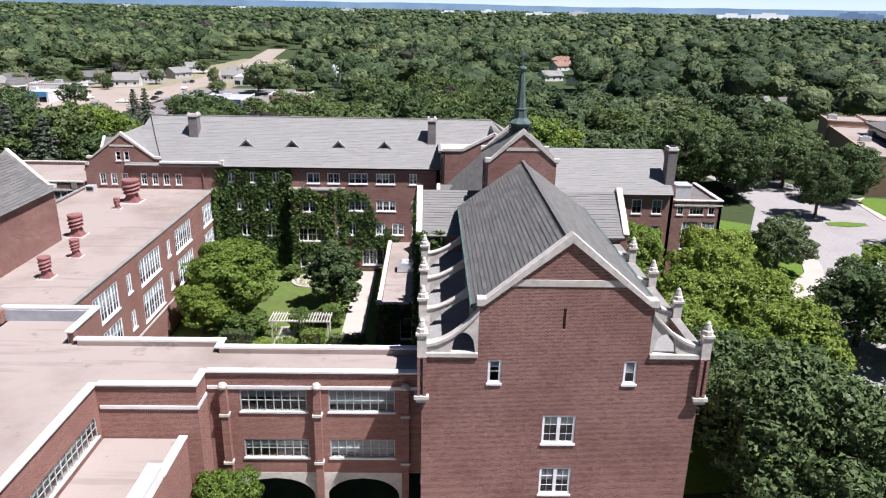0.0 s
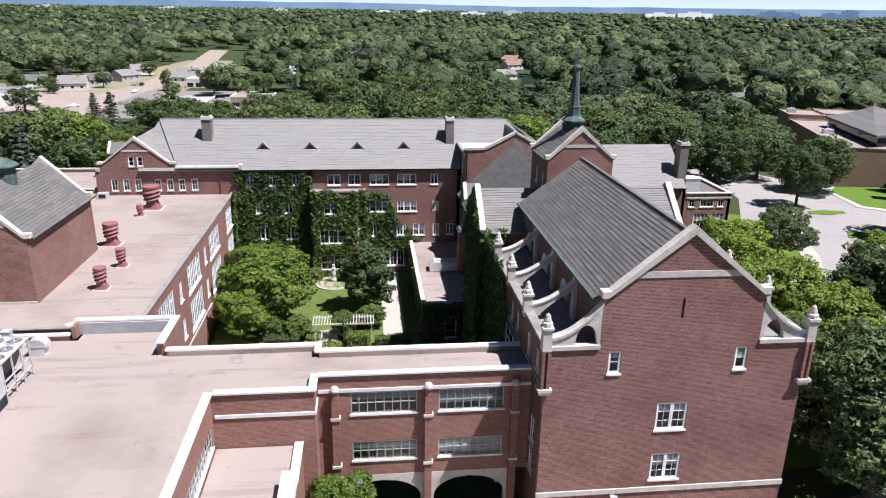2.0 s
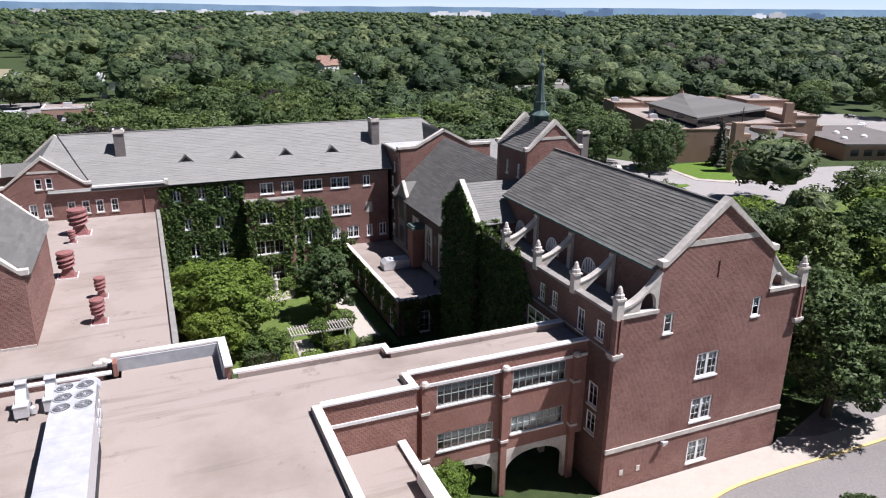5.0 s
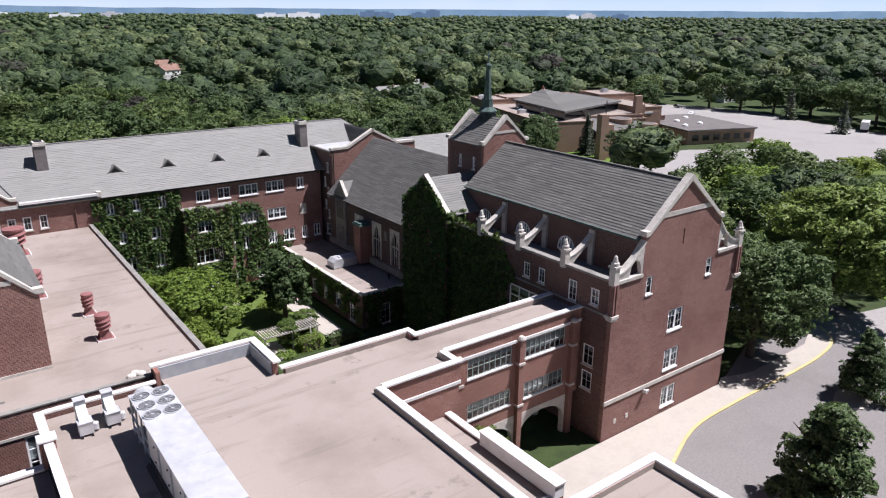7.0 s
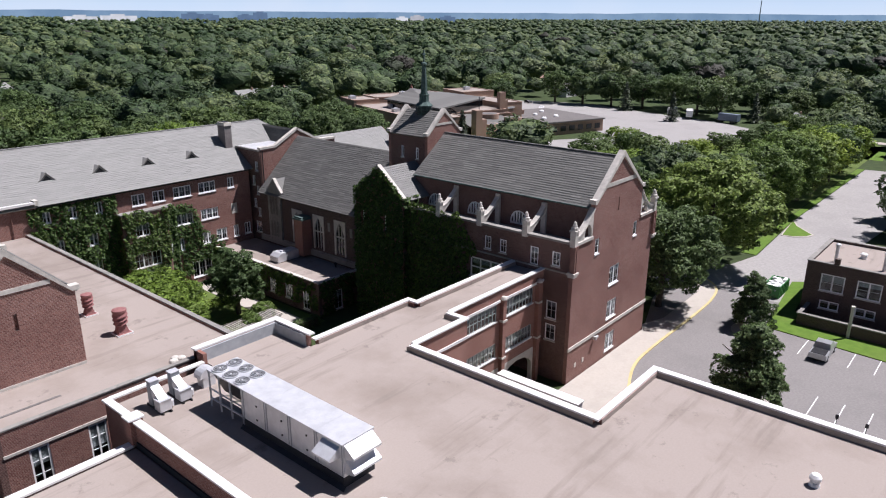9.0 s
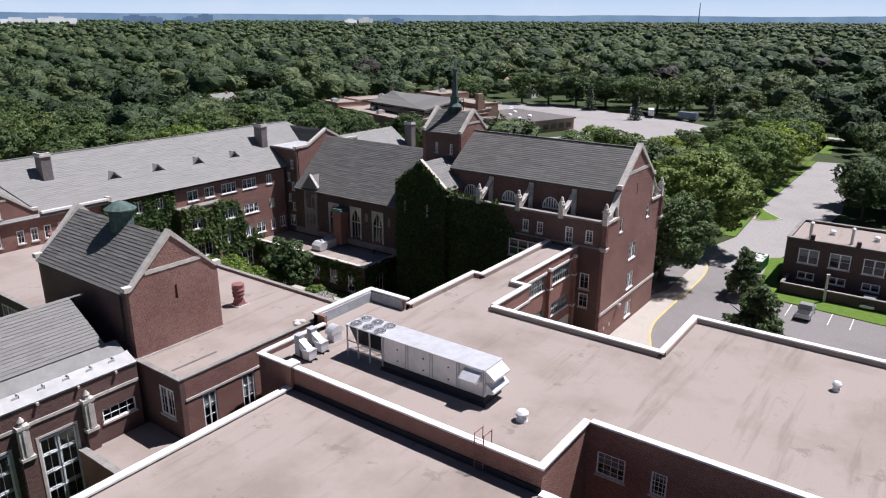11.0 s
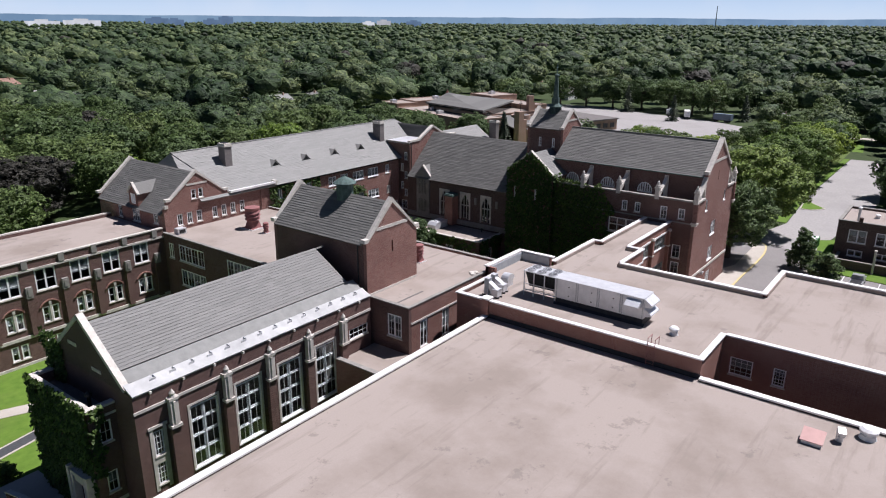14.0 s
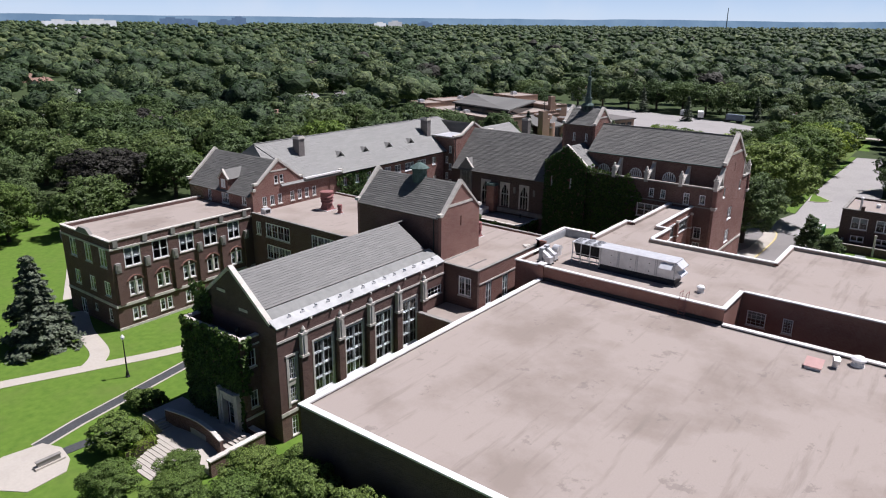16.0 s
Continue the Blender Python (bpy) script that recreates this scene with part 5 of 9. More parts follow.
facade(ww, "x-", LX0, LY0, LY1, 0, LZ, BRICK_BROWN_AND_SHADE, wbig, mull=0.2, border=0.18)
facade(ww, "y-", LY0, LX0 + 0.45, LX1 - 0.45, 0, LZ, BRICK, [(-48.5, -47.2, 7.4, 10.5, 2, 3), (-44.6, -43.3, 7.4, 10.5, 2, 3)], mull=0.12)
part("flat_roof", B((LX0 + 0.3, LX1 - 0.3, LY0 + 0.3, LY1, 12.15, 12.38)), ROOF_FLAT, ww, "pinkish gravel flat roof")
part("coping", B((LX1 - 0.4, LX1 + 0.08, LY0 - 0.05, LY1, LZ, LZ + 0.12)), STONE_GREY, ww)
part("coping", B((LX0 - 0.08, LX0 + 0.4, LY0 - 0.05, LY1, LZ, LZ + 0.12)), STONE_GREY, ww)
part("coping", B((LX0 + 0.4, LX1 - 0.4, LY0 - 0.06, LY0 + 0.36, LZ, LZ + 0.1)), STONE_GREY, ww)
part("stone_band", B((LX1, LX1 + 0.07, LY0, LY1, 3.5, 3.75)), STONE, ww)
part("stone_band", B((LX0 + 0.4, LX1 - 0.4, LY0 - 0.07, LY0, 10.6, 10.8)), STONE, ww)
part("patch", B((-49.5, -45.2, 57.4, 57.62, 12.38, 12.42)), ROOF_DARK, ww, "dark patched strip on the roof")

# ---- stage tower ----
stg = thing("stage_tower", (-45.6, 68, 12.4), "tall brick stage tower with slate roof", "tower")
SX0, SX1, SY0, SY1, SE = -50.2, -41.7, 61.2, 76.2, 18.45
SA = -45.95
wall(stg, "wall", "y-", SY0, SX0, SX1, 12.38, SE, BRICK, [(-46.1, -45.85, 16.6, 17.9)])
part("slit", B((-46.1, -45.85, SY0 + 0.25, SY0 + 0.3, 16.6, 17.9)), BRICK, stg)
wall(stg, "wall", "y+", SY1, SX0, SX1, 12.38, SE, BRICK)
# only this west wall is darkened, for the shade that lies on it
wall(stg, "wall", "x-", SX0, SY0 + 0.45, SY1 - 0.45, 12.0, SE, BRICK_BROWN_AND_SHADE)
wall(stg, "wall", "x+", SX1, SY0 + 0.45, SY1 - 0.45, 12.38, SE, BRICK)
for f, c in (("y-", SY0), ("y+", SY1)):
    gable_wall(stg, f, c + (0.002 if f == "y-" else -0.002), SX0, SX1, SE, SA, 22.35, BRICK)
    gable_coping(stg, f, c, SX0 + 0.1, SX1 - 0.1, SE + 0.1, SA, 22.4, STONE, h=0.36, kneel=0.45)
part("stone_band", B((-48.6, -43.3, SY0 - 0.05, SY0 + 0.1, 19.5, 19.85)), STONE, stg)
roof(stg, SLATE, ((SX0 - 0.4, SY0 + 0.46, SE - 0.15), (SX0 - 0.4, SY1 - 0.46, SE - 0.15), (SA, SY1 - 0.46, 22.3), (SA, SY0 + 0.46, 22.3)), ((SX1 + 0.4, SY1 - 0.46, SE - 0.15), (SX1 + 0.4, SY0 + 0.46, SE - 0.15), (SA, SY0 + 0.46, 22.3), (SA, SY1 - 0.46, 22.3)))
part("vent_drum", LA(-46.0, 68.3, [(1.0, 21.0), (1.0, 23.25), (1.08, 23.3), (1.08, 23.4)], 12), COPPER, stg, "weathered copper louvred drum")
part("vent_cap", LA(-46.0, 68.3, [(1.36, 23.38), (1.36, 23.5), (0.7, 23.95), (0.35, 24.1), (0.08, 24.2)], 12), COPPER, stg, "green copper vent cap")
part("downpipe", LA(SX0 - 0.1, SY0 + 1.2, [(0.08, 13.0), (0.08, 18.2)], 8), METAL_DARK, stg)
part("base_flashing", B((SX0, SX1, SY0 - 0.06, SY0, 12.38, 12.62)), STONE, stg)

# ---- lecture hall with tall windows ----
lec = thing("lecture_hall", (-65, 66, 0), "brick lecture hall with tall windows and stone buttresses", "building")
HY, HX0, HX1, HZ = 60.2, -78.2, -50.9, 13.05
tall = []
for x0, x1 in ((-73.5, -70.6), (-68.8, -65.9), (-63.9, -61.0), (-59.1, -56.3)):
    tall.append((x0, x1, 3.9, 9.9, 4, 8))
tall += [(-76.9, -76.0, 6.9, 9.2, 3, 4), (-76.9, -76.0, 4.2, 6.2, 3, 4), (-76.9, -76.0, 0.3, 2.6, 2, 3), (-54.2, -51.4, 8.9, 10.1, 4, 2)]
wall(lec, "wall", "y-", HY, HX0, HX1, 0, HZ, BRICK_BROWN_AND_SHADE, [v[:4] for v in tall])
for v in tall[:4]:
    win = window(lec, "y-", HY, *v[:4], 4, 4, border=0.2, bar=0.009, sill_mat=WHITE, deep=0.06)
    bm = bmesh.new()
    for u in (v[0] + (v[1] - v[0]) / 2,):
        lbox(bm, "y-", HY, u - 0.15, u + 0.15, 0.12, 0.32, v[2] + 0.2, v[3] - 0.2)
    for k in (1, 2, 3):
        z = v[2] + (v[3] - v[2]) * k / 4
        lbox(bm, "y-", HY, v[0] + 0.2, v[1] - 0.2, 0.125, 0.31, z - 0.12, z + 0.12)
    part("mullion", bm, WHITE, win)
    bm = bmesh.new()
    for u in (v[0] - 0.12, v[1] - 0.08):
        lbox(bm, "y-", HY, u, u + 0.2, -0.04, 0.1, v[2] - 0.1, v[3] + 0.1)
    lbox(bm, "y-", HY, v[0] - 0.12, v[1] + 0.12, -0.04, 0.1, v[3] + 0.1, v[3] + 0.28)
    part("surround", bm, STONE, win)
for v in tall[4:]:
    window(lec, "y-", HY, *v[:6], border=0.12)
part("surround", B((-77.2, -76.9, HY - 0.05, HY + 0.1, 3.7, 9.5), (-76.0, -75.7, HY - 0.05, HY + 0.1, 3.7, 9.5), (-77.3, -75.6, HY - 0.1, HY + 0.1, 9.5, 9.75), (-76.9, -76.0, HY - 0.04, HY + 0.05, 6.2, 6.9)), STONE, lec)
for x in (-75.0, -69.7, -64.9, -60.05, -55.3):
    b = part("buttress", B((x - 0.45, x + 0.45, HY - 0.45, HY, 0, 9.2)), BRICK_BROWN_AND_SHADE, lec)
    bm = B((x - 0.36, x + 0.36, HY - 0.5, HY - 0.02, 9.2, 11.6), (x - 0.5, x + 0.5, HY - 0.6, HY - 0.02, 9.0, 9.25), (x - 0.12, x + 0.12, HY - 0.58, HY - 0.5, 9.3, 11.4), (x - 0.46, x + 0.46, HY - 0.56, HY - 0.02, 11.5, 11.75))
    lathe(bm, x, HY - 0.28, [(0.3, 11.75), (0.2, 12.0), (0.26, 12.1), (0.05, 12.45)], 8)
    part("pinnacle", bm, STONE, b, "carved stone pinnacle")
part("stone_band", B((HX0 - 0.05, HX1, HY - 0.08, HY, 11.35, 11.6)), STONE, lec)
part("stone_band", B((HX0 - 0.05, -76.0, HY - 0.08, HY, 3.0, 3.4)), STONE, lec)
roof(lec, SLATE_MID, ((HX0 + 0.5, 62.4, 14.42), (HX1 - 1.2, 62.4, 14.42), (HX1 - 1.2, 67.2, 17.3), (HX0 + 0.5, 67.2, 17.3)), ((HX1, 74.2, 13.2), (HX0 + 0.5, 74.2, 13.2), (HX0 + 0.5, 67.2, 17.3), (HX1, 67.2, 17.3)), course=0.33)
part("roof_membrane", PR([(HX0 + 0.5, 61.3, 13.65), (HX1 - 0.2, 61.3, 13.65), (HX1 - 0.2, 62.5, 14.38), (HX0 + 0.5, 62.5, 14.38)], (0, 0.05, -0.12)), MEMBRANE, lec, "grey membrane strip above the gutter")
part("white_gutter", PR([(HX0, HY - 0.12, 13.05), (HX1, HY - 0.12, 13.05), (HX1, 61.35, 13.66), (HX0, 61.35, 13.66)], (0, 0.05, -0.15)), APRON, lec, "white sheet-metal gutter apron")
for i in range(14):
    x = HX0 + 2 + i * 1.8
    part("snow_guard", B((x, x + 0.5, 60.8, 60.86, 13.35, 13.6), (x + 0.44, x + 0.5, 60.8, 61.2, 13.4, 13.7)), METAL_LIGHT, lec)
for i in range(9):
    x = HX0 + 1.4 + i * 3.0
    part("overflow_spout", B((x, x + 0.18, HY - 0.25, HY, 12.75, 12.95)), STONE, lec)
wall(lec, "wall", "y+", 74.2, HX0, HX1, 0, 13.2, BRICK_BROWN_AND_SHADE)
wall(lec, "wall", "x-", HX0, HY + 0.45, 73.75, 0, 13.0, BRICK_BROWN_AND_SHADE)
# shade of the west gable painted as a darker brick than the walls
gable_wall(lec, "x-", HX0 + 0.002, 61.2, 73.2, 13.0, 67.2, 17.9, BRICK_SHADE)
part("coping", BE(0.6, 0.34, ((HX0 + 0.2, 61.0, 13.35), (HX0 + 0.2, 67.2, 18.25)), ((HX0 + 0.2, 73.6, 13.1), (HX0 + 0.2, 67.2, 18.25))), STONE, lec, "pale stone gable coping")
for y, z in ((64.6, 13.6), (68.2, 15.0)):
    part("gable_panel", B((HX0 - 0.05, HX0, y, y + 1.4, z, z + 0.3)), STONE, lec)
# entrance block
ent = thing("entrance_porch", (-80, 69, 0), "ivy-covered brick entrance block with stone doorway", "building")
EX0, EX1, EY0, EY1, EZ = -80.5, -78.2, 63.1, 73.1, 11.6
facade(ent, "y-", EY0, EX0, EX1, 0, EZ, BRICK_BROWN_AND_SHADE, [(-79.72, -78.72, 8.4, 10.35, 2, 2), (-79.72, -78.78, 3.75, 5.7, 2, 2)])
facade(ent, "x-", EX0, EY0 + 0.45, EY1, 0, EZ, BRICK_BROWN_AND_SHADE, [(64.4, 66.1, 1.3, 4.4, 2, 3)])
wall(ent, "wall", "y+", EY1, EX0 + 0.45, EX1, 0, EZ, BRICK_BROWN_AND_SHADE)
part("flat_roof", B((EX0 + 0.3, EX1, EY0 + 0.3, EY1 - 0.3, 10.5, 10.65)), ROOF_DARK, ent)
part("coping", B((EX0 - 0.1, EX0 + 0.5, EY0 - 0.1, EY1 + 0.1, EZ, EZ + 0.18), (EX0 + 0.5, EX1, EY0 - 0.1, EY0 + 0.5, EZ, EZ + 0.18), (EX0 + 0.5, EX1, EY1 - 0.5, EY1 + 0.1, EZ, EZ + 0.18)), STONE, ent)
part("stone_doorway", B((EX0 - 0.6, EX0, 63.7, 64.3, 0, 5.0), (EX0 - 0.6, EX0, 66.2, 66.8, 0, 5.0), (EX0 - 0.6, EX0, 63.7, 66.8, 5.0, 5.4), (EX0 - 0.45, EX0 - 0.1, 64.3, 66.2, 4.4, 5.0), (EX0 - 0.7, EX0, 63.55, 63.95, 0, 5.7), (EX0 - 0.7, EX0, 66.55, 66.95, 0, 5.7)), STONE, ent, "pale stone doorway")
part("stone_band", B((EX0 + 0.0, EX1, EY0 - 0.07, EY0, 10.75, 10.95), (EX0, EX1, EY0 - 0.07, EY0, 2.6, 2.9)), STONE, ent)
rvent = thing("roof_cowl", (-79.2, 65.2, 10.65), "small dark roof cowl", "roof vent")
part("pipe", LA(-79.2, 65.2, [(0.15, 10.6), (0.15, 11.9)], 10), METAL_DARK, rvent)
part("hat", LA(-79.2, 65.2, [(0.3, 11.9), (0.25, 12.1), (0.08, 12.3)], 10), METAL_DARK, rvent)
# entrance steps
steps = thing("entrance_steps", (-86, 67, 0), "stone entrance steps with brick parapet walls", "steps")
part("landing", B((-83.6, -80.5, 61.5, 75.0, 0, 1.3), (-85.4, -83.6, 72.6, 75.0, 0, 1.3)), CONCRETE, steps)
for i in range(4):
    part("step", B((-85.4, -84.0, 72.6 - 0.4 * (i + 1), 72.6 - 0.4 * i, 0, 1.3 - 0.15 * (i + 1))), CONCRETE, steps)
part("lower_landing", B((-86.3, -83.6, 61.5, 71.0, 0, 0.65)), CONCRETE, steps)
for i in range(9):
    part("step", B((-86.3 - 0.45 * (i + 1), -86.3 - 0.45 * i, 66.2 - 0.12 * i, 70.2 - 0.16 * i, 0, 0.62 - 0.065 * i)), CONCRETE, steps)
bm, cap = bmesh.new(), bmesh.new()
arc = [(-84.1 + 0.75 * math.sin(math.pi * i / 10), 72.2 - 0.98 * i) for i in range(11)]
for (ax, ay), (bx, by) in zip(arc, arc[1:]):
    prism(bm, [(ax - 0.17, ay, 0.5), (ax + 0.17, ay, 0.5), (bx + 0.17, by, 0.5), (bx - 0.17, by, 0.5)], (0, 0, 1.85))
    prism(cap, [(ax - 0.24, ay, 2.35), (ax + 0.24, ay, 2.35), (bx + 0.24, by, 2.35), (bx - 0.24, by, 2.35)], (0, 0, 0.12))
part("curved_parapet", fixed(bm), BRICK_BROWN_AND_SHADE, steps, "bowed brick parapet wall")
part("parapet_cap", fixed(cap), STONE, steps)
for i in range(4):
    part("step", B((-83.0 + 0.38 * i, -82.62 + 0.38 * i, 62.0, 65.0, 1.2, 1.45 + 0.15 * i)), CONCRETE, steps)
part("parapet", B((-86.4, -79.9, 61.0, 61.4, 0, 1.75), (-80.3, -79.9, 61.4, 62.9, 0, 1.75)), BRICK_BROWN_AND_SHADE, steps)
part("parapet_cap", B((-86.5, -79.8, 60.9, 61.5, 1.75, 1.9), (-80.4, -79.8, 61.5, 63.0, 1.75, 1.9)), STONE, steps)

# ---- classroom block on the lawn ----
cls = thing("classroom_block", (-63, 107, 0), "three-storey brick classroom block with stone bands", "building")
FX0, FX1, FY0, FY1, FZ = -74.2, -50.4, 100.3, 114.4, 13.2
fw = []
for x0, x1 in ((-72.3, -69.8), (-68.0, -65.5), (-63.7, -61.2), (-59.5, -57.1), (-55.1, -52.9)):
    fw += [(x0, x1, 9.1, 11.9, 2, 2), (x0 + 0.2, x0 + 1.1, 4.8, 6.9, 1, 2), (x0 + 1.35, x0 + 2.25, 4.8, 6.9, 1, 2), (x0 + 0.2, x0 + 1.1, 1.0, 2.9, 1, 2), (x0 + 1.35, x0 + 2.25, 1.0, 2.9, 1, 2)]
facade(cls, "y-", FY0, FX0, FX1, 0, FZ, BRICK_BROWN_AND_SHADE, fw, mull=0.2, border=0.17, sill_mat=STONE)
for x0 in (-72.3, -68.0, -63.7, -59.5, -55.1):
    xm = x0 + 1.22
    bm = bmesh.new()
    for k in range(8):
        a, b = k / 8, (k + 1) / 8
        q = lambda t: (xm - 1.3 + 2.6 * t, FY0 - 0.05, 7.0 + 0.75 * math.sin(math.pi * t) ** 0.7)
        beam(bm, q(a), q(b), 0.2, 0.14)
    part("hood_mould", fixed(bm), BRICK_NEW, cls)
    part("stone_mullion", B((xm - 0.12, xm + 0.12, FY0 - 0.08, FY0 + 0.1, 4.8, 7.2)), STONE, cls)
    part("keystone", B((xm - 0.16, xm + 0.16, FY0 - 0.12, FY0, 7.1, 7.5)), STONE, cls)
for x in (-73.4, -69.0, -64.6, -60.4, -56.2, -51.8):
    part("pilaster", B((x - 0.4, x + 0.4, FY0 - 0.3, FY0, 3.7, 8.6)), BRICK_BROWN_AND_SHADE, cls)
    part("stone_shield", B((x - 0.38, x + 0.38, FY0 - 0.38, FY0, 8.6, 10.0), (x - 0.2, x + 0.2, FY0 - 0.44, FY0 - 0.38, 8.9, 9.8)), STONE_GREY, cls, "carved stone shield panel")
    part("merlon", B((x - 0.35, x + 0.35, FY0 - 0.2, FY0 + 0.3, 12.3, 13.35)), STONE_GREY, cls)
part("stone_band", B((FX0 - 0.08, FX1, FY0 - 0.15, FY0, 11.95, 12.2)), STONE, cls)
part("stone_band", B((FX0 - 0.12, FX1, FY0 - 0.14, FY0, 3.45, 3.85)), STONE, cls)
part("stone_band", B((FX0 - 0.12, FX0, FY0, FY1, 11.95, 12.2), (FX0 - 0.12, FX0, FY0, FY1, 3.45, 3.85)), STONE, cls)
part("plinth", B((FX0 - 0.1, FX1, FY0 - 0.12, FY0, 0, 0.35)), STONE, cls)
fs = []
for y in (101.6, 105.8, 110.2):
    fs += [(y, y + 1.9, 9.1, 11.9, 2, 2), (y, y + 1.6, 4.8, 7.0, 2, 2)]
fs += [(102.0, 103.0, 1.0, 2.9, 1, 2), (106.2, 107.0, 1.6, 2.7, 1, 1), (109.6, 111.2, 0.1, 2.6, 2, 2)]
facade(cls, "x-", FX0, FY0 + 0.45, FY1, 0, FZ, BRICK_BROWN_AND_SHADE, fs, mull=0.2, border=0.17)
wall(cls, "wall", "y+", FY1, FX0 + 0.45, FX1, 0, FZ, BRICK_BROWN_AND_SHADE)
part("flat_roof", B((FX0 + 0.3, FX1, FY0 + 0.3, FY1 - 0.3, 12.5, 12.75)), ROOF_FLAT, cls, "pinkish gravel flat roof")
part("coping", B((FX0 - 0.1, FX0 + 0.45, FY0 - 0.1, FY1 + 0.1, FZ, FZ + 0.16), (FX0 + 0.45, FX1, FY0 - 0.1, FY0 + 0.4, FZ, FZ + 0.16), (FX0 + 0.45, FX1, FY1 - 0.4, FY1 + 0.1, FZ, FZ + 0.16)), STONE, cls)
part("stepped_crest", PR([(FX0 - 0.12, 105.2, 13.3), (FX0 - 0.12, 109.4, 13.3), (FX0 - 0.12, 108.3, 14.1), (FX0 - 0.12, 106.3, 14.1)], (0.5, 0, 0)), STONE_GREY, cls)

# ---- new block with the bridge ----
nb = thing("modern_block", (-28, 32, 0), "red brick block with flat roof and white copings", "building")
PZ, RF = 12.7, 12.3


def coping_run(parent, *runs):
    """White metal copings; runs are x0, x1, y0, y1 in plan, and perhaps a height."""
    for r in runs:
        z = r[4] if len(r) > 4 else PZ
        part("coping", B((r[0], r[1], r[2], r[3], z, z + 0.14)), COPING, parent)


for r in ((-43.4, -23.5, 27.3, 50.3), (-43.4, -28.3, 50.3, 53.5), (-35.5, -28.3, 53.5, 54.9), (-36.7, -14.3, 5.3, 27.3), (-23.5, -16.5, 43.7, 50.3), (-16.5, -0.4, 45.7, 49.3)):
    part("flat_roof", B((*r, RF - 0.3, RF)), ROOF_FLAT, nb, "pinkish gravel flat roof")
wall(nb, "wall", "x-", -43.75, 27.0, 53.8, 0, PZ, BRICK_NEW)
wall(nb, "wall", "y-", 27.0, -43.3, -37.0, 0, PZ, BRICK_NEW)
facade(nb, "x-", -37.0, 5.0, 27.45, 0, PZ, BRICK_NEW, [(24.1, 26.2, 8.9, 10.7, 4, 4, 0.6), (21.2, 22.3, 8.9, 10.7, 4, 5)], border=0.12)
wall(nb, "wall", "x+", -14.0, 5.0, 26.8, 0, PZ, BRICK_NEW)
wall(nb, "wall", "y+", 26.8, -23.2, -14.45, 0, PZ, BRICK_NEW)
wall(nb, "wall", "y-", 5.0, -36.55, -14.45, 0, PZ, BRICK_NEW)
strip = [(27.6, 42.9, 8.9, 10.5, 22, 2)]
facade(nb, "x+", -23.2, 26.8, 43.4, 0, PZ, BRICK_NEW, strip, frame=FRAME_GREY, border=0.08, bar=0.06, sill_mat=COPING)
wall(nb, "wall", "y-", 43.4, -23.2, -16.65, 0, PZ, BRICK_NEW)
wall(nb, "wall", "x+", -16.2, 43.4, 45.4, 0, PZ, BRICK_NEW)
part("stone_band", B((-23.0, -16.1, 43.3, 43.42, 10.85, 11.1), (-16.22, -16.1, 43.42, 45.3, 10.85, 11.1)), COPING, nb)
wall(nb, "wall", "y+", 50.6, -27.6, -16.2, 0, PZ, BRICK_NEW)
wall(nb, "wall", "x+", -16.2, 49.5, 50.15, 0, PZ, BRICK_NEW)
wall(nb, "wall", "x+", -28.0, 50.6, 55.2, 0, 13.35, BRICK_NEW)
wall(nb, "wall", "y+", 55.2, -36.0, -28.45, 0, 13.35, BRICK_NEW)
part("parapet_lining", B((-35.9, -28.5, 54.6, 54.74, RF, 13.3), (-28.6, -28.45, 50.7, 54.6, RF, 13.3)), FLASH, nb, "grey metal parapet lining")
wall(nb, "wall", "x-", -36.0, 53.8, 55.2, RF, 13.35, BRICK_NEW, th=0.3)
coping_run(nb, (-43.9, -43.35, 26.85, 53.9), (-43.35, -36.9, 26.85, 27.4), (-37.15, -36.6, 5.0, 26.85), (-14.45, -13.85, 5.0, 26.95), (-23.65, -14.45, 26.4, 26.95), (-23.65, -23.05, 26.95, 43.55), (-23.05, -16.05, 43.25, 43.85), (-16.6, -16.05, 43.85, 45.6), (-16.05, -0.45, 45.25, 45.8), (-16.05, -0.45, 49.1, 49.65), (-16.55, -16.05, 49.1, 50.75), (-27.9, -16.55, 50.2, 50.75), (-28.5, -27.9, 50.2, 55.3, 13.35), (-36.1, -28.5, 54.75, 55.35, 13.35), (-43.35, -36.1, 53.5, 53.95))
part("parapet_post", B((-44.1, -43.2, 49.5, 50.3, 11.0, 12.95)), BRICK_NEW, nb)
part("post_cap", B((-44.2, -43.1, 49.4, 50.4, 12.95, 13.08)), COPING, nb)
part("tar_flashing", B((-43.86, -43.75, 27.0, 49.6, 10.85, 11.3)), TAR, nb)
for r in ((-43.31, -43.28, 27.4, 53.5), (-43.3, -36.6, 27.42, 27.46), (-36.58, -36.54, 5.4, 27.4), (-14.48, -14.44, 5.4, 26.4), (-23.2, -14.5, 26.34, 26.38), (-23.68, -23.64, 26.8, 43.8), (-23.2, -16.7, 43.83, 43.87), (-16.68, -16.64, 43.9, 45.7), (-16.2, -0.45, 45.83, 45.87), (-16.2, -0.45, 49.04, 49.08), (-27.6, -16.6, 50.13, 50.17)):
    part("upturn", B((*r, RF, PZ - 0.01)), ROOF_FLAT, nb)
# bridge front with piers and windows
bwins = [(-13.8, -8.9, 9.45, 11.25, 8, 2, 0.35), (-7.3, -2.4, 9.45, 11.25, 8, 2, 0.7), (-13.75, -8.9, 5.45, 7.05, 8, 2, 0.4), (-7.3, -2.4, 5.45, 7.05, 8, 2, 0.8)]
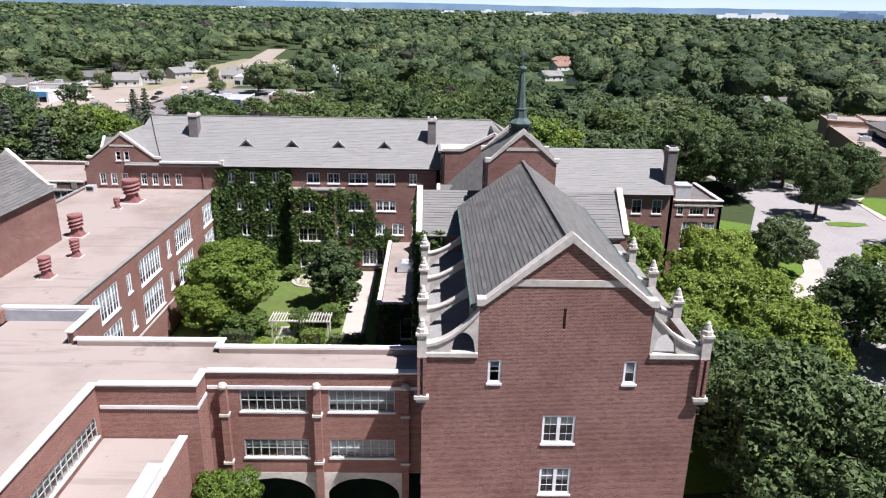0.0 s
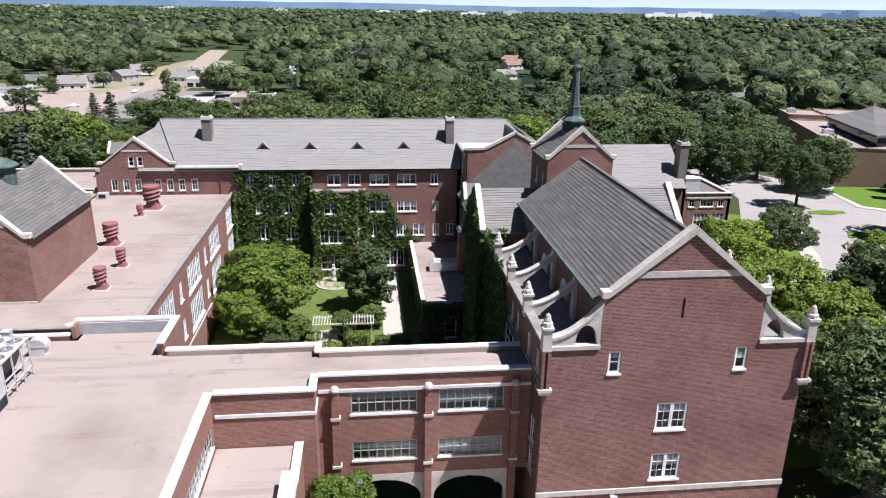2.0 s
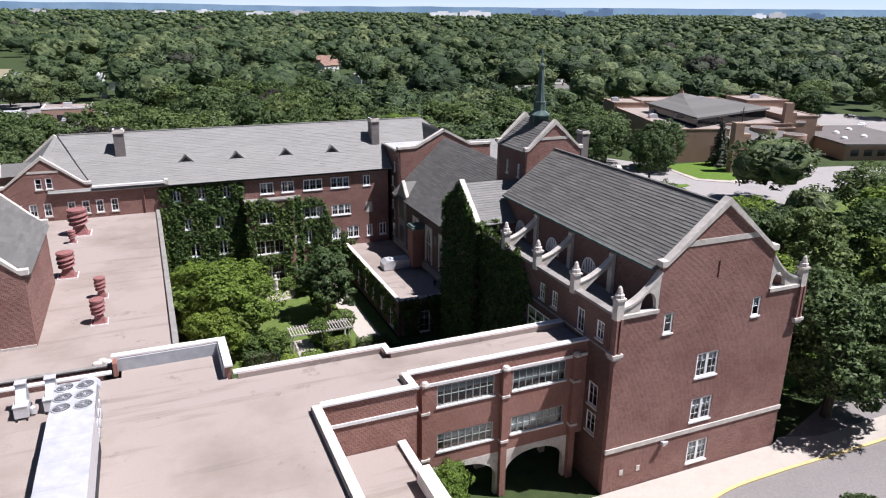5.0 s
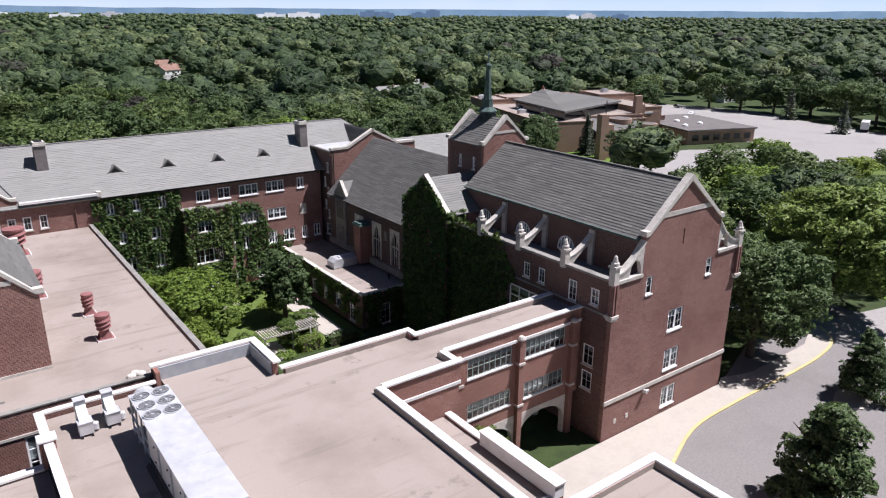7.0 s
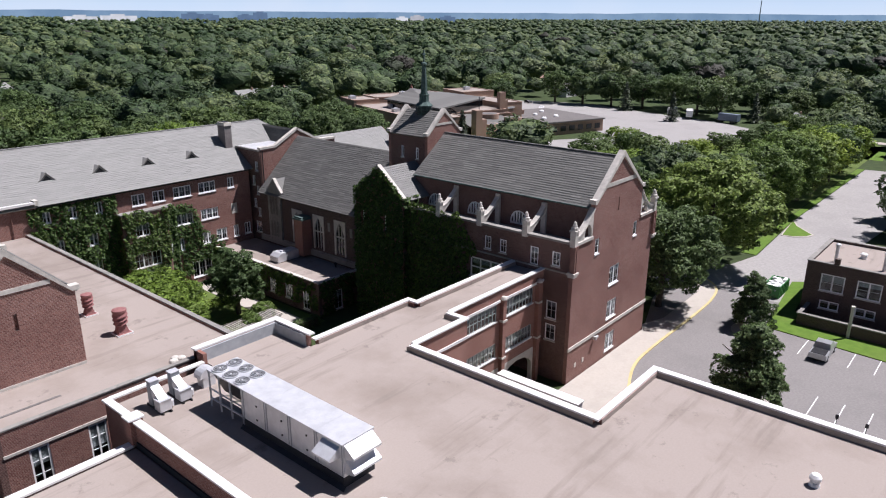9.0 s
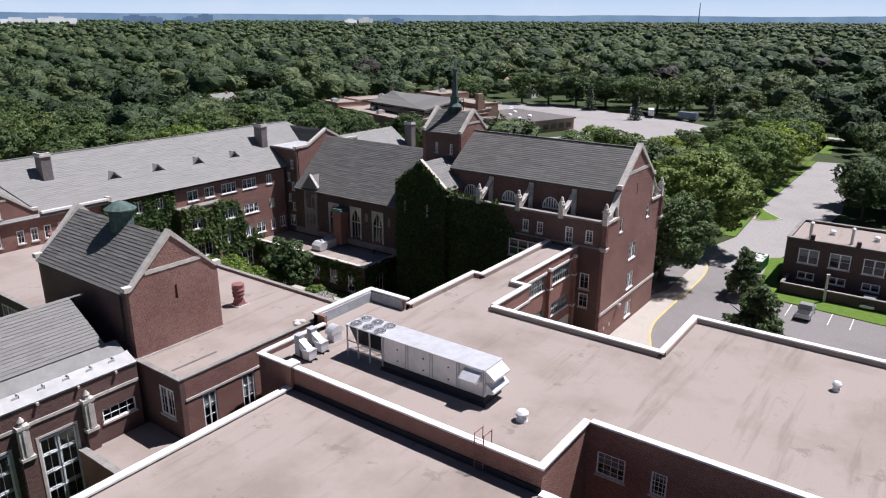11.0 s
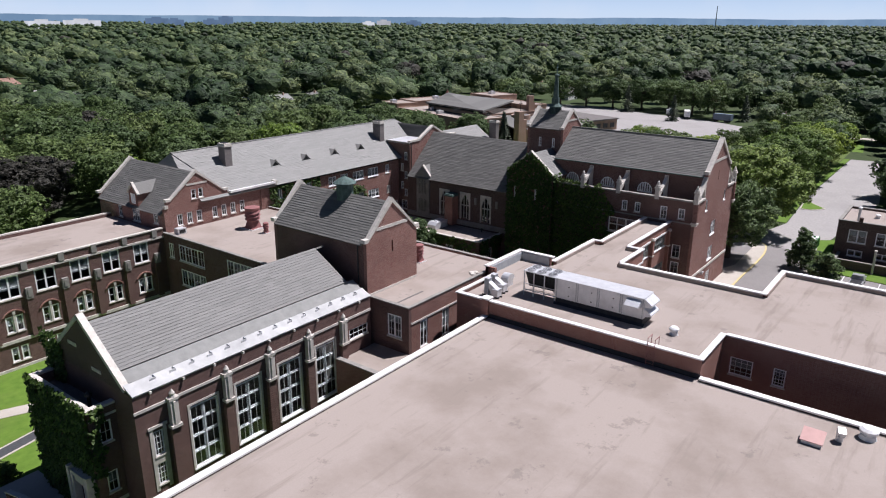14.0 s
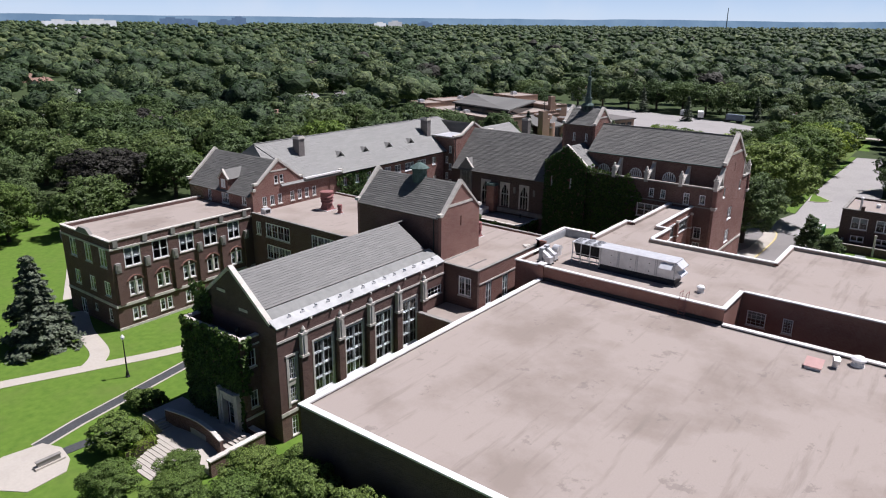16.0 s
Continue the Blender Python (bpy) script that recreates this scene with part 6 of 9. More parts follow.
facade(nb, "y-", 45.4, -16.2, -0.4, 4.1, PZ, BRICK_NEW, bwins, frame=FRAME_GREY, border=0.09, bar=0.06, sill_mat=COPING)
facade(nb, "y+", 49.5, -16.2, -0.4, 4.1, PZ, BRICK_NEW, bwins, frame=FRAME_GREY, border=0.09, bar=0.06, sill_mat=COPING)
part("bridge_floor", B((-16.2, -0.4, 45.5, 49.4, 4.0, 4.3)), CONCRETE, nb)
for x0, x1 in ((-15.0, -8.1), (-8.1, -1.6)):
    for f, c in (("y-", 45.4), ("y+", 49.5)):
        bm = bmesh.new()
        arch_plate(bm, f, c, x0, x1, 0.0, 4.1, 0.5, 1.9, -0.02, 0.45, False, 14, 3.6)
        part("arch", fixed(bm), STONE, nb, "segmental stone arch")
for x in (-14.9, -8.1, -1.6):
    part("pier", B((x - 0.27, x + 0.27, 44.95, 45.4, 0, 11.7)), BRICK_NEW, nb)
    for zb in (9.25, 5.15):
        part("pier_band", B((x - 0.36, x + 0.36, 44.85, 45.45, zb, zb + 0.2)), STONE, nb)
    bm = bmesh.new()
    lathe(bm, x, 45.1, [(0.34, 11.6), (0.36, 11.75), (0.24, 11.95), (0.08, 12.0)], 10)
    part("pier_cap", bm, STONE, nb)
part("lintel_band", B((-16.1, -0.4, 45.3, 45.4, 11.35, 11.6)), COPING, nb)
# low projecting room with its raised white parapet
lowv = thing("low_bay", (-20, 37, 0), "low brick bay with flat roof and white parapet", "building")
part("flat_roof", B((-23.1, -17.6, 31.0, 43.3, 8.2, 8.45)), ROOF_FLAT, lowv)
wall(lowv, "wall", "x+", -17.2, 31.0, 43.3, 0, 8.6, BRICK_NEW, [(34.0, 37.0, 1.0, 3.2), (39.0, 42.0, 1.0, 3.2)])
wall(lowv, "wall", "y-", 31.0, -23.1, -17.65, 0, 8.6, BRICK_NEW)
part("upstand", B((-18.0, -17.15, 31.0, 38.6, 8.6, 9.6)), WHITE, lowv, "thick white raised parapet")
part("upstand_cap", B((-18.05, -17.1, 30.9, 38.7, 9.6, 9.72)), COPING, lowv)
part("coping", B((-17.7, -17.1, 38.7, 43.3, 8.6, 8.75)), COPING, lowv)
part("coping", B((-23.1, -18.05, 30.9, 31.5, 8.6, 8.75)), COPING, lowv)
canopy = thing("entrance_canopy", (-13.8, 37.0, 0), "small sloping grey entrance canopy", "canopy")
part("slab", PR([(-16.9, 34.0, 3.0), (-13.2, 34.0, 2.6), (-13.2, 39.0, 2.6), (-16.9, 39.0, 3.0)], (0, 0, -0.25)), CONCRETE, canopy)
part("edge", BE(0.2, 0.4, ((-13.2, 34.0, 2.75), (-13.2, 39.0, 2.75))), STONE_GREY, canopy)
for y in (34.3, 38.7):
    part("post", B((-13.4, -13.2, y - 0.1, y + 0.1, 0, 2.4)), METAL_DARK, canopy)

# ---- gymnasium with the wide flat roof ----
gym = thing("gymnasium", (-64, 28, 0), "brick gymnasium with wide pinkish flat roof", "building")
part("flat_roof", B((-83.7, -43.9, 5.3, 49.6, 10.55, 10.85)), ROOF_FLAT, gym, "wide pinkish gravel roof with stains")
# gymnasium brick darkened for the shade lying on its west wall
wall(gym, "wall", "y+", 50.0, -84.1, -43.8, 0, 11.0, BRICK_SHADE)
wall(gym, "wall", "x-", -84.1, 5.0, 49.55, 0, 11.0, BRICK_SHADE)
wall(gym, "wall", "y-", 5.0, -83.65, -43.8, 0, 11.0, BRICK_SHADE)
wall(gym, "wall", "x+", -43.78, 5.0, 27.0, 0, 11.0, BRICK_SHADE)
part("coping", B((-84.25, -83.6, 4.9, 50.15, 11.0, 11.16)), COPING, gym)
part("coping", B((-83.6, -43.9, 49.5, 50.15, 11.0, 11.16)), COPING, gym)
part("coping", B((-44.3, -43.65, 4.9, 26.95, 11.0, 11.16)), COPING, gym)
part("coping", B((-83.6, -44.3, 4.9, 5.5, 11.0, 11.16)), COPING, gym)
# sunken terrace between gymnasium and lecture hall
ter = thing("link_roof", (-53.5, 55, 0), "small sunken flat roof between brick walls", "building")
part("flat_roof", B((-56.0, -50.5, 50.1, 60.1, 7.0, 7.3)), ROOF_FLAT, ter)
wall(ter, "wall", "x-", -56.4, 50.1, 60.1, 0, 7.7, BRICK)
part("coping", B((-56.5, -55.9, 50.1, 60.1, 7.7, 7.82)), STONE_GREY, ter)

# made-up partition that closes the view through the tall windows
part("inner_partition", B((HX0 + 0.6, HX1 - 0.6, HY + 3.2, HY + 3.3, 3.42, 12.6)), STONE_GREY, lec)
# storey floors and walls added behind the windows to block the view through
for owner, x0, x1, y0, y1, levels in ((lec, HX0 + 0.5, HX1 - 0.5, HY + 0.5, 73.6, (3.4,)), (cls, FX0 + 0.5, FX1 - 0.5, FY0 + 0.5, FY1 - 0.5, (0.3, 4.0, 8.2)), (ww, LX0 + 0.5, LX1 - 0.5, LY0 + 0.5, LY1 - 0.5, (0.3, 4.0, 8.2)),
                                      (hall, XL + 0.5, XR - 0.5, Y0 + 0.5, 65.5, (0.3, 4.2, 8.6, 12.7)), (wing, -29.5, 0.4, WY + 0.5, 116.5, (0.3, 4.4, 8.4, 12.5)), (nw, GX0 + 0.5, GX1 - 0.5, GY + 0.5, 117.0, (4.4, 8.4, 12.2))):
    for z in levels:
        part("storey_floor", B((x0, x1, y0, y1, z - 0.2, z)), ROOF_DARK, owner)
    part("inner_wall", B((x0 + 0.5, x1 - 0.5, (y0 + y1) / 2 - 0.1, (y0 + y1) / 2 + 0.1, 0.3, levels[-1] + 2.5)), STONE_GREY, owner)

# ---- rooftop plant ----
def turbine_vent(x, y, z, r, h):
    """A dull red roof ventilator with swirled fins on a square curb."""
    v = thing("roof_ventilator", (x, y, z), "dull red metal roof ventilator with swirled fins", "roof vent", "red ventilators")
    part("curb", B((x - r * 1.1, x + r * 1.1, y - r * 1.1, y + r * 1.1, z - 0.02, z + 0.12)), COPING, v, "white curb")
    bm = bmesh.new()
    prism(bm, [(x - r, y - r, z + 0.12), (x + r, y - r, z + 0.12), (x + r, y + r, z + 0.12), (x - r, y + r, z + 0.12)], (0, 0, 0.02))
    lathe(bm, x, y, [(r * 1.05, z + 0.12), (r * 0.72, z + h * 0.35), (r * 0.66, z + h * 0.42)], 4, math.pi / 4)
    part("base", bm, RUST_RED, v)
    bm = bmesh.new()
    n = 40
    prof = [(0.66, 0.40), (0.95, 0.46), (0.74, 0.56), (1.0, 0.62), (0.78, 0.72), (1.02, 0.78), (0.84, 0.88), (0.96, 0.93), (0.96, 1.0)]
    rings = []
    for k, (rr, hh) in enumerate(prof):
        rings.append([bm.verts.new((x + r * rr * math.cos(2 * math.pi * i / n), y + r * rr * math.sin(2 * math.pi * i / n), z + h * (hh + (0.045 * math.sin(2 * math.pi * i / n + 0.8) if k < 7 else 0)))) for i in range(n)])
    for a, b in zip(rings, rings[1:]):
        for i in range(n):
            bm.faces.new((a[i], a[(i + 1) % n], b[(i + 1) % n], b[i]))
    bm.faces.new(rings[-1])
    part("swirl_head", bm, RUST_RED, v)
    part("lid", LA(x, y, [(r * 0.9, z + h), (r * 0.7, z + h + 0.06), (0.05, z + h + 0.1)], 20), RUST_RED, v)


for x, y, r, h in ((-40.45, 92.95, 1.15, 3.1), (-40.65, 77.7, 0.85, 2.6), (-37.3, 64.4, 0.62, 2.2), (-37.35, 70.5, 0.52, 2.0), (-41.0, 89.4, 0.42, 1.5)):
    turbine_vent(x, y, 12.38, r, h)

FAN_GREY = plain("grey_fan_metal", (0.115, 0.115, 0.12), 0.6, 0.2)
ac = thing("rooftop_air_handler", (-37.7, 41, 12.3), "long white rooftop air handler with six fans", "air conditioner")
AX0, AX1, AY0, AY1, AZ0, AZ1 = -38.95, -36.55, 34.4, 48.2, 13.0, 15.15
part("curb", B((AX0 - 0.04, AX1 + 0.04, AY0 + 0.02, 44.1, 12.28, 12.98)), TAR, ac, "blue-black curb")
part("curb_flashing", PR([(AX0 - 0.3, AY0 - 0.2, 12.3), (AX0 - 0.3, 44.3, 12.3), (AX0 - 0.06, 44.3, 12.55), (AX0 - 0.06, AY0 - 0.2, 12.55)], (0.02, 0, -0.02)), TAR, ac)
for y0, y1 in ((AY0, 36.8), (36.8, 39.3), (39.3, 41.7), (41.7, 44.2)):
    part("panel_section", B((AX0, AX1, y0 + 0.015, y1 - 0.015, AZ0, AZ1)), METAL_LIGHT, ac)
    part("roof_sheet", B((AX0 - 0.06, AX1 + 0.06, y0 + 0.005, y1 - 0.005, AZ1, AZ1 + 0.05)), METAL_LIGHT, ac)
    for y in (y0 + 0.1, y1 - 0.14):
        part("seam", B((AX0 - 0.03, AX0, y, y + 0.05, AZ0 + 0.05, AZ1 - 0.05)), FLASH, ac)
for y in (37.6, 40.0, 42.6):
    for z in (13.4, 14.4):
        part("latch", B((AX0 - 0.05, AX0, y, y + 0.12, z, z + 0.1)), METAL_DARK, ac)
fr = [(AX0, AX0 + 0.1), (AX1 - 0.1, AX1)]
for x0, x1 in fr:
    for y in (44.25, 45.6, 46.9, 48.1):
        part("condenser_post", B((x0, x1, y, y + 0.1, 12.35, AZ1)), METAL_LIGHT, ac)
    part("condenser_rail", B((x0, x1, 44.25, 48.2, 12.95, 13.05), (x0, x1, 44.25, 48.2, 13.7, 13.76)), METAL_LIGHT, ac)
part("coil", PR([(AX0 + 0.25, 44.3, 15.0), (-37.85, 44.3, 13.1), (-37.65, 44.3, 13.1), (AX1 - 0.25, 44.3, 15.0)], (0, 3.8, 0)), METAL_DARK, ac, "dark condenser coil")
part("fan_deck", B((AX0 - 0.03, AX1 + 0.03, 44.22, 48.25, AZ1 - 0.05, AZ1 + 0.04)), METAL_LIGHT, ac)
for i, x in enumerate((-38.35, -37.15)):
    for j, y in enumerate((44.95, 46.25, 47.55)):
        f = part("fan", LA(x, y, [(0.55, AZ1 + 0.04), (0.55, AZ1 + 0.14), (0.5, AZ1 + 0.14), (0.5, AZ1 + 0.06)], 20), METAL_LIGHT, ac)
        part("fan_well", LA(x, y, [(0.49, AZ1 + 0.065), (0.49, AZ1 + 0.07)], 20), FAN_GREY, f)
        bm = bmesh.new()
        for k in range(4):
            a = math.pi / 2 * k + 0.4
            beam(bm, (x, y, AZ1 + 0.12), (x + 0.46 * math.cos(a), y + 0.46 * math.sin(a), AZ1 + 0.12), 0.2, 0.015)
        part("blade", fixed(bm), FAN_GREY, f)
        part("hub", LA(x, y, [(0.1, AZ1 + 0.1), (0.08, AZ1 + 0.16)], 10), METAL_LIGHT, f)
        bm = bmesh.new()
        for rr in (0.14, 0.2, 0.26, 0.32, 0.38, 0.44):
            for k in range(16):
                a, b = 2 * math.pi * k / 16, 2 * math.pi * (k + 1) / 16
                beam(bm, (x + rr * math.cos(a), y + rr * math.sin(a), AZ1 + 0.17), (x + rr * math.cos(b), y + rr * math.sin(b), AZ1 + 0.17), 0.012, 0.012)
        part("guard", fixed(bm), METAL_LIGHT, f)
part("intake_hood", PR([(AX0 + 0.1, AY0, 15.1), (AX0 + 0.1, AY0 - 0.75, 14.55), (AX0 + 0.1, AY0 - 0.75, 14.4), (AX0 + 0.1, AY0, 14.2)], (2.2, 0, 0)), METAL_LIGHT, ac, "sloping white intake hood")
part("intake_hood", PR([(AX0 + 0.1, AY0, 14.1), (AX0 + 0.1, AY0 - 0.75, 13.55), (AX0 + 0.1, AY0 - 0.75, 13.4), (AX0 + 0.1, AY0, 13.2)], (2.2, 0, 0)), METAL_LIGHT, ac, "sloping white intake hood")
part("side_hood", PR([(AX0, AY0 + 0.3, 14.95), (AX0 - 0.85, AY0 + 0.3, 14.42), (AX0 - 0.85, AY0 + 0.3, 14.3), (AX0, AY0 + 0.3, 14.2)], (0, 1.5, 0)), METAL_LIGHT, ac, "sloping white side hood")


def duct_fan(x, y, z, s, label):
    """An exhaust fan on rails: a cabinet with its motor and a tall upright duct behind."""
    d = thing("exhaust_fan", (x, y, z), label, "roof vent", "exhaust fans")
    for k in (-0.3, 0.3):
        part("rail", B((x + k - 0.05, x + k + 0.05, y - 1.3, y + 0.9, z - 0.02, z + 0.16)), METAL_DARK, d)
    part("cabinet", B((x - 0.42, x + 0.42, y - 1.15, y - 0.35, z + 0.16, z + 0.95)), METAL_LIGHT, d)
    part("cabinet_lid", B((x - 0.46, x + 0.46, y - 1.19, y - 0.31, z + 0.95, z + 1.0)), METAL_LIGHT, d)
    part("sloping_duct", PR([(x - 0.3, y - 0.9, z + 1.0), (x - 0.3, y + 0.1, z + 1.75 * s), (x - 0.3, y + 0.55, z + 1.4 * s), (x - 0.3, y - 0.35, z + 0.5)], (0.6, 0, 0)), METAL_LIGHT, d)
    part("outlet_pipe", B((x - 0.32, x + 0.32, y + 0.1, y + 0.65, z + 0.1, z + 2.1 * s)), FLASH, d, "blue-grey sheet-metal outlet")
    part("stack_rim", B((x - 0.36, x + 0.36, y + 0.06, y + 0.69, z + 2.1 * s, z + 2.16 * s)), METAL_LIGHT, d)
    part("motor", LA(x + 0.62, y - 0.7, [(0.18, z + 0.16), (0.18, z + 0.6), (0.1, z + 0.68)], 12), METAL_LIGHT, d)


duct_fan(-41.4, 50.9, 12.3, 0.95, "pale metal exhaust fan with upright duct")
duct_fan(-39.7, 51.2, 12.3, 0.9, "pale metal exhaust fan with upright duct")
hood = thing("gooseneck_vent", (-37.4, 51.2, 12.3), "pale blue-grey gooseneck vent hood", "roof vent")
part("throat", B((-37.9, -36.9, 50.8, 51.6, 12.28, 13.2)), METAL_LIGHT, hood)
bm = bmesh.new()
for k in range(8):
    a, b = math.pi * k / 8, math.pi * (k + 1) / 8
    q = lambda t: (-37.4 + 0.75 * math.cos(t), 50.75, 13.1 + 0.65 * math.sin(t))
    prism(bm, [q(a), q(b), (-37.4, 50.75, 13.1)], (0, 0.9, 0))
part("hood", fixed(bm), METAL_LIGHT, hood)


def mushroom(x, y, z, r, h, label="white mushroom-shaped roof vent", mat_=None):
    v = thing("mushroom_vent", (x, y, z), label, "roof vent", "mushroom vents")
    part("curb", LA(x, y, [(r * 1.0, z - 0.02), (r * 0.8, z + 0.3 * h)], 14), mat_ or WHITE, v)
    part("stem", LA(x, y, [(r * 0.6, z + 0.3 * h), (r * 0.6, z + 0.6 * h)], 14), mat_ or WHITE, v)
    part("cap", LA(x, y, [(r * 1.05, z + 0.55 * h), (r * 1.05, z + 0.75 * h), (r * 0.7, z + 0.95 * h), (r * 0.1, z + h)], 16), mat_ or WHITE, v)


mushroom(-39.0, 31.2, 12.3, 0.45, 0.85)
mushroom(-20.9, 13.8, 12.3, 0.33, 0.8)
mushroom(-45.3, 13.7, 10.85, 0.65, 1.0)
mushroom(-45.6, 10.6, 10.85, 0.5, 1.3, "grey mushroom-shaped roof vent", METAL_LIGHT)
pv = thing("pipe_hood", (-47.0, 15.4, 10.85), "pale curved pipe hood on the roof", "roof vent")
part("pipe", LA(-47.0, 15.4, [(0.28, 10.83), (0.28, 11.7)], 14), METAL_LIGHT, pv)
part("bend", BE(0.55, 0.5, ((-47.0, 15.4, 12.0), (-47.5, 15.2, 11.75))), METAL_LIGHT, pv)
hatch = thing("roof_hatch", (-48.5, 17.0, 10.85), "pinkish metal roof hatch with sloping lid", "roof hatch")
part("curb", B((-49.1, -47.9, 16.3, 17.7, 10.83, 11.15)), METAL_LIGHT, hatch)
part("lid", PR([(-49.2, 16.2, 11.15), (-47.8, 16.2, 11.6), (-47.8, 17.8, 11.6), (-49.2, 17.8, 11.15)], (0, 0, 0.06)), plain("pink_sheet", (0.5, 0.3, 0.27)), hatch, "faded pink lid")
ladder = thing("roof_ladder", (-43.9, 31.5, 10.9), "thin reddish steel roof ladder", "ladder")
for y in (31.2, 31.9):
    part("rail", BE(0.05, 0.05, ((-44.0, y, 10.9), (-44.0, y, 13.6))), RUST_RED, ladder)
    part("grab_rail", BE(0.05, 0.05, ((-44.0, y, 13.6), (-43.0, y, 13.6))), RUST_RED, ladder)
    part("grab_post", BE(0.05, 0.05, ((-43.0, y, 12.3), (-43.0, y, 13.6))), RUST_RED, ladder)
for k in range(8):
    part("rung", BE(0.03, 0.03, ((-44.0, 31.2, 11.1 + 0.3 * k), (-44.0, 31.9, 11.1 + 0.3 * k))), RUST_RED, ladder)
cb = thing("window_cooler", (-48.6, 98.7, 12.38), "small pale cooling unit on the roof", "air conditioner")
part("cabinet", B((-49.3, -48.0, 98.2, 99.2, 12.4, 13.2)), METAL_LIGHT, cb)
part("grille", B((-49.1, -48.2, 98.16, 98.2, 12.55, 13.05)), METAL_DARK, cb)
sb = thing("sandbags", (-36.9, 56.3, 12.38), "pale sandbags lying on the gravel roof", "sandbag", kind="stuff")
bm = bmesh.new()
for k, (dx, dy) in enumerate(((0, 0), (0.7, 0.1), (0.35, 0.4))):
    lathe(bm, -37.2 + dx, 56.2 + dy, [(0.3, 12.38), (0.36, 12.46), (0.28, 12.56), (0.05, 12.6)], 10)
part("bag", bm, STONE, sb)

# ---- courtyard ----
perg = thing("pergola", (-15.4, 77.5, 0), "white wooden pergola with open slats", "pergola")
for x in (-18.8, -15.4, -12.1):
    for y in (76.9, 78.9):
        part("post", B((x - 0.08, x + 0.08, y - 0.08, y + 0.08, 0, 2.2)), STONE, perg)
for y in (76.9, 78.9):
    part("beam", B((-19.1, -11.8, y - 0.05, y + 0.05, 2.1, 2.3)), STONE, perg)
for k in range(22):
    x = -19.0 + 0.34 * k
    part("slat", B((x - 0.04, x + 0.04, 76.4, 79.2, 2.3, 2.42)), STONE, perg)
st = LA(-17.4, 96.2, [(0.42, 0), (0.42, 0.6), (0.3, 0.7), (0.28, 1.0), (0.36, 1.4), (0.3, 1.9), (0.36, 2.2), (0.14, 2.4), (0.2, 2.6), (0.14, 2.8), (0.02, 2.85)], 14)
tagged(part("garden_statue", st, STONE), "pale stone garden statue on a plinth", "statue")
bed = LA(-17.4, 95.6, [(2.6, 0.0), (2.6, 0.18), (2.3, 0.2)], 24)
tagged(part("flower_bed_edge", bed, CONCRETE), "round concrete flower bed edging", "kerb", kind="structure")

# ---- street furniture ----


def lamp_post(x, y, h=5.6):
    l = thing("lamp_post", (x, y, 0), "dark green cast lamp post with globe", "street lamp", "lamp posts")
    part("base", LA(x, y, [(0.28, 0), (0.28, 0.12), (0.2, 0.2), (0.17, 0.7), (0.09, 0.85)], 12), METAL_DARK, l)
    part("pole", LA(x, y, [(0.09, 0.8), (0.06, h - 0.6)], 10), METAL_DARK, l)
    part("globe", LA(x, y, [(0.1, h - 0.6), (0.22, h - 0.4), (0.24, h - 0.2), (0.12, h), (0.03, h + 0.12)], 12), WHITE, l)


for x, y in ((-80.7, 86.7), (50.5, 79.0)):
    lamp_post(x, y)


def cobra_lamp(x, y, ang, h=10.0):
    l = thing("street_lamp", (x, y, 0), "tall grey street lamp with curved arm", "street lamp", "street lamps")
    part("pole", LA(x, y, [(0.12, 0), (0.08, h - 0.8)], 8), METAL_LIGHT, l)
    bm = bmesh.new()
    pts = [(x + math.cos(ang) * 2.6 * t, y + math.sin(ang) * 2.6 * t, h - 0.8 + 1.3 * math.sin(t * math.pi / 2)) for t in (0, 0.25, 0.5, 0.75, 1.0)]
    for a, b in zip(pts, pts[1:]):
        beam(bm, a, b, 0.1, 0.1)
    part("arm", fixed(bm), METAL_LIGHT, l)
    e = pts[-1]
    part("lamp_head", BE(0.32, 0.14, (e, (e[0] + math.cos(ang) * 0.8, e[1] + math.sin(ang) * 0.8, e[2] - 0.05))), METAL_LIGHT, l)


for x, y, a in ((92, 262, 2.6), (97, 238, 2.6), (140, 240, 2.6), (66, 268, 2.6), (30, 255, 2.8), (84, 166, 1.0)):
    cobra_lamp(x, y, a)
for i in range(3):
    y = 17.3 - 2.6 * i
    sg = thing("stall_sign", (9.6, y, 0), "small dark stall sign on a post", "sign", "stall signs")
    part("post", LA(9.6, y, [(0.04, 0), (0.04, 1.4)], 6), METAL_DARK, sg)
    part("plate", B((9.57, 9.62, y - 0.15, y + 0.15, 1.0, 1.45)), METAL_DARK, sg)


# ---- vehicles ----
def car_body(bm, prof, w, x0=0.0):
    """Side profile (length, height) pushed over the width, narrower above."""
    n = len(prof)
    zmax = max(p[1] for p in prof)
    L = [bm.verts.new((px, -w / 2 + 0.16 * max(0, (pz - 0.95) / (zmax - 0.95)), pz)) for px, pz in prof]
    R = [bm.verts.new((px, w / 2 - 0.16 * max(0, (pz - 0.95) / (zmax - 0.95)), pz)) for px, pz in prof]
    bm.faces.new(L)
    bm.faces.new(R[::-1])
    for i in range(n):
        bm.faces.new((L[i], R[i], R[(i + 1) % n], L[(i + 1) % n]))


TYRE = plain("tyre_rubber", (0.02, 0.02, 0.02), 0.9)
CAR_GLASS = plain("car_glass", (0.02, 0.025, 0.03), 0.05)


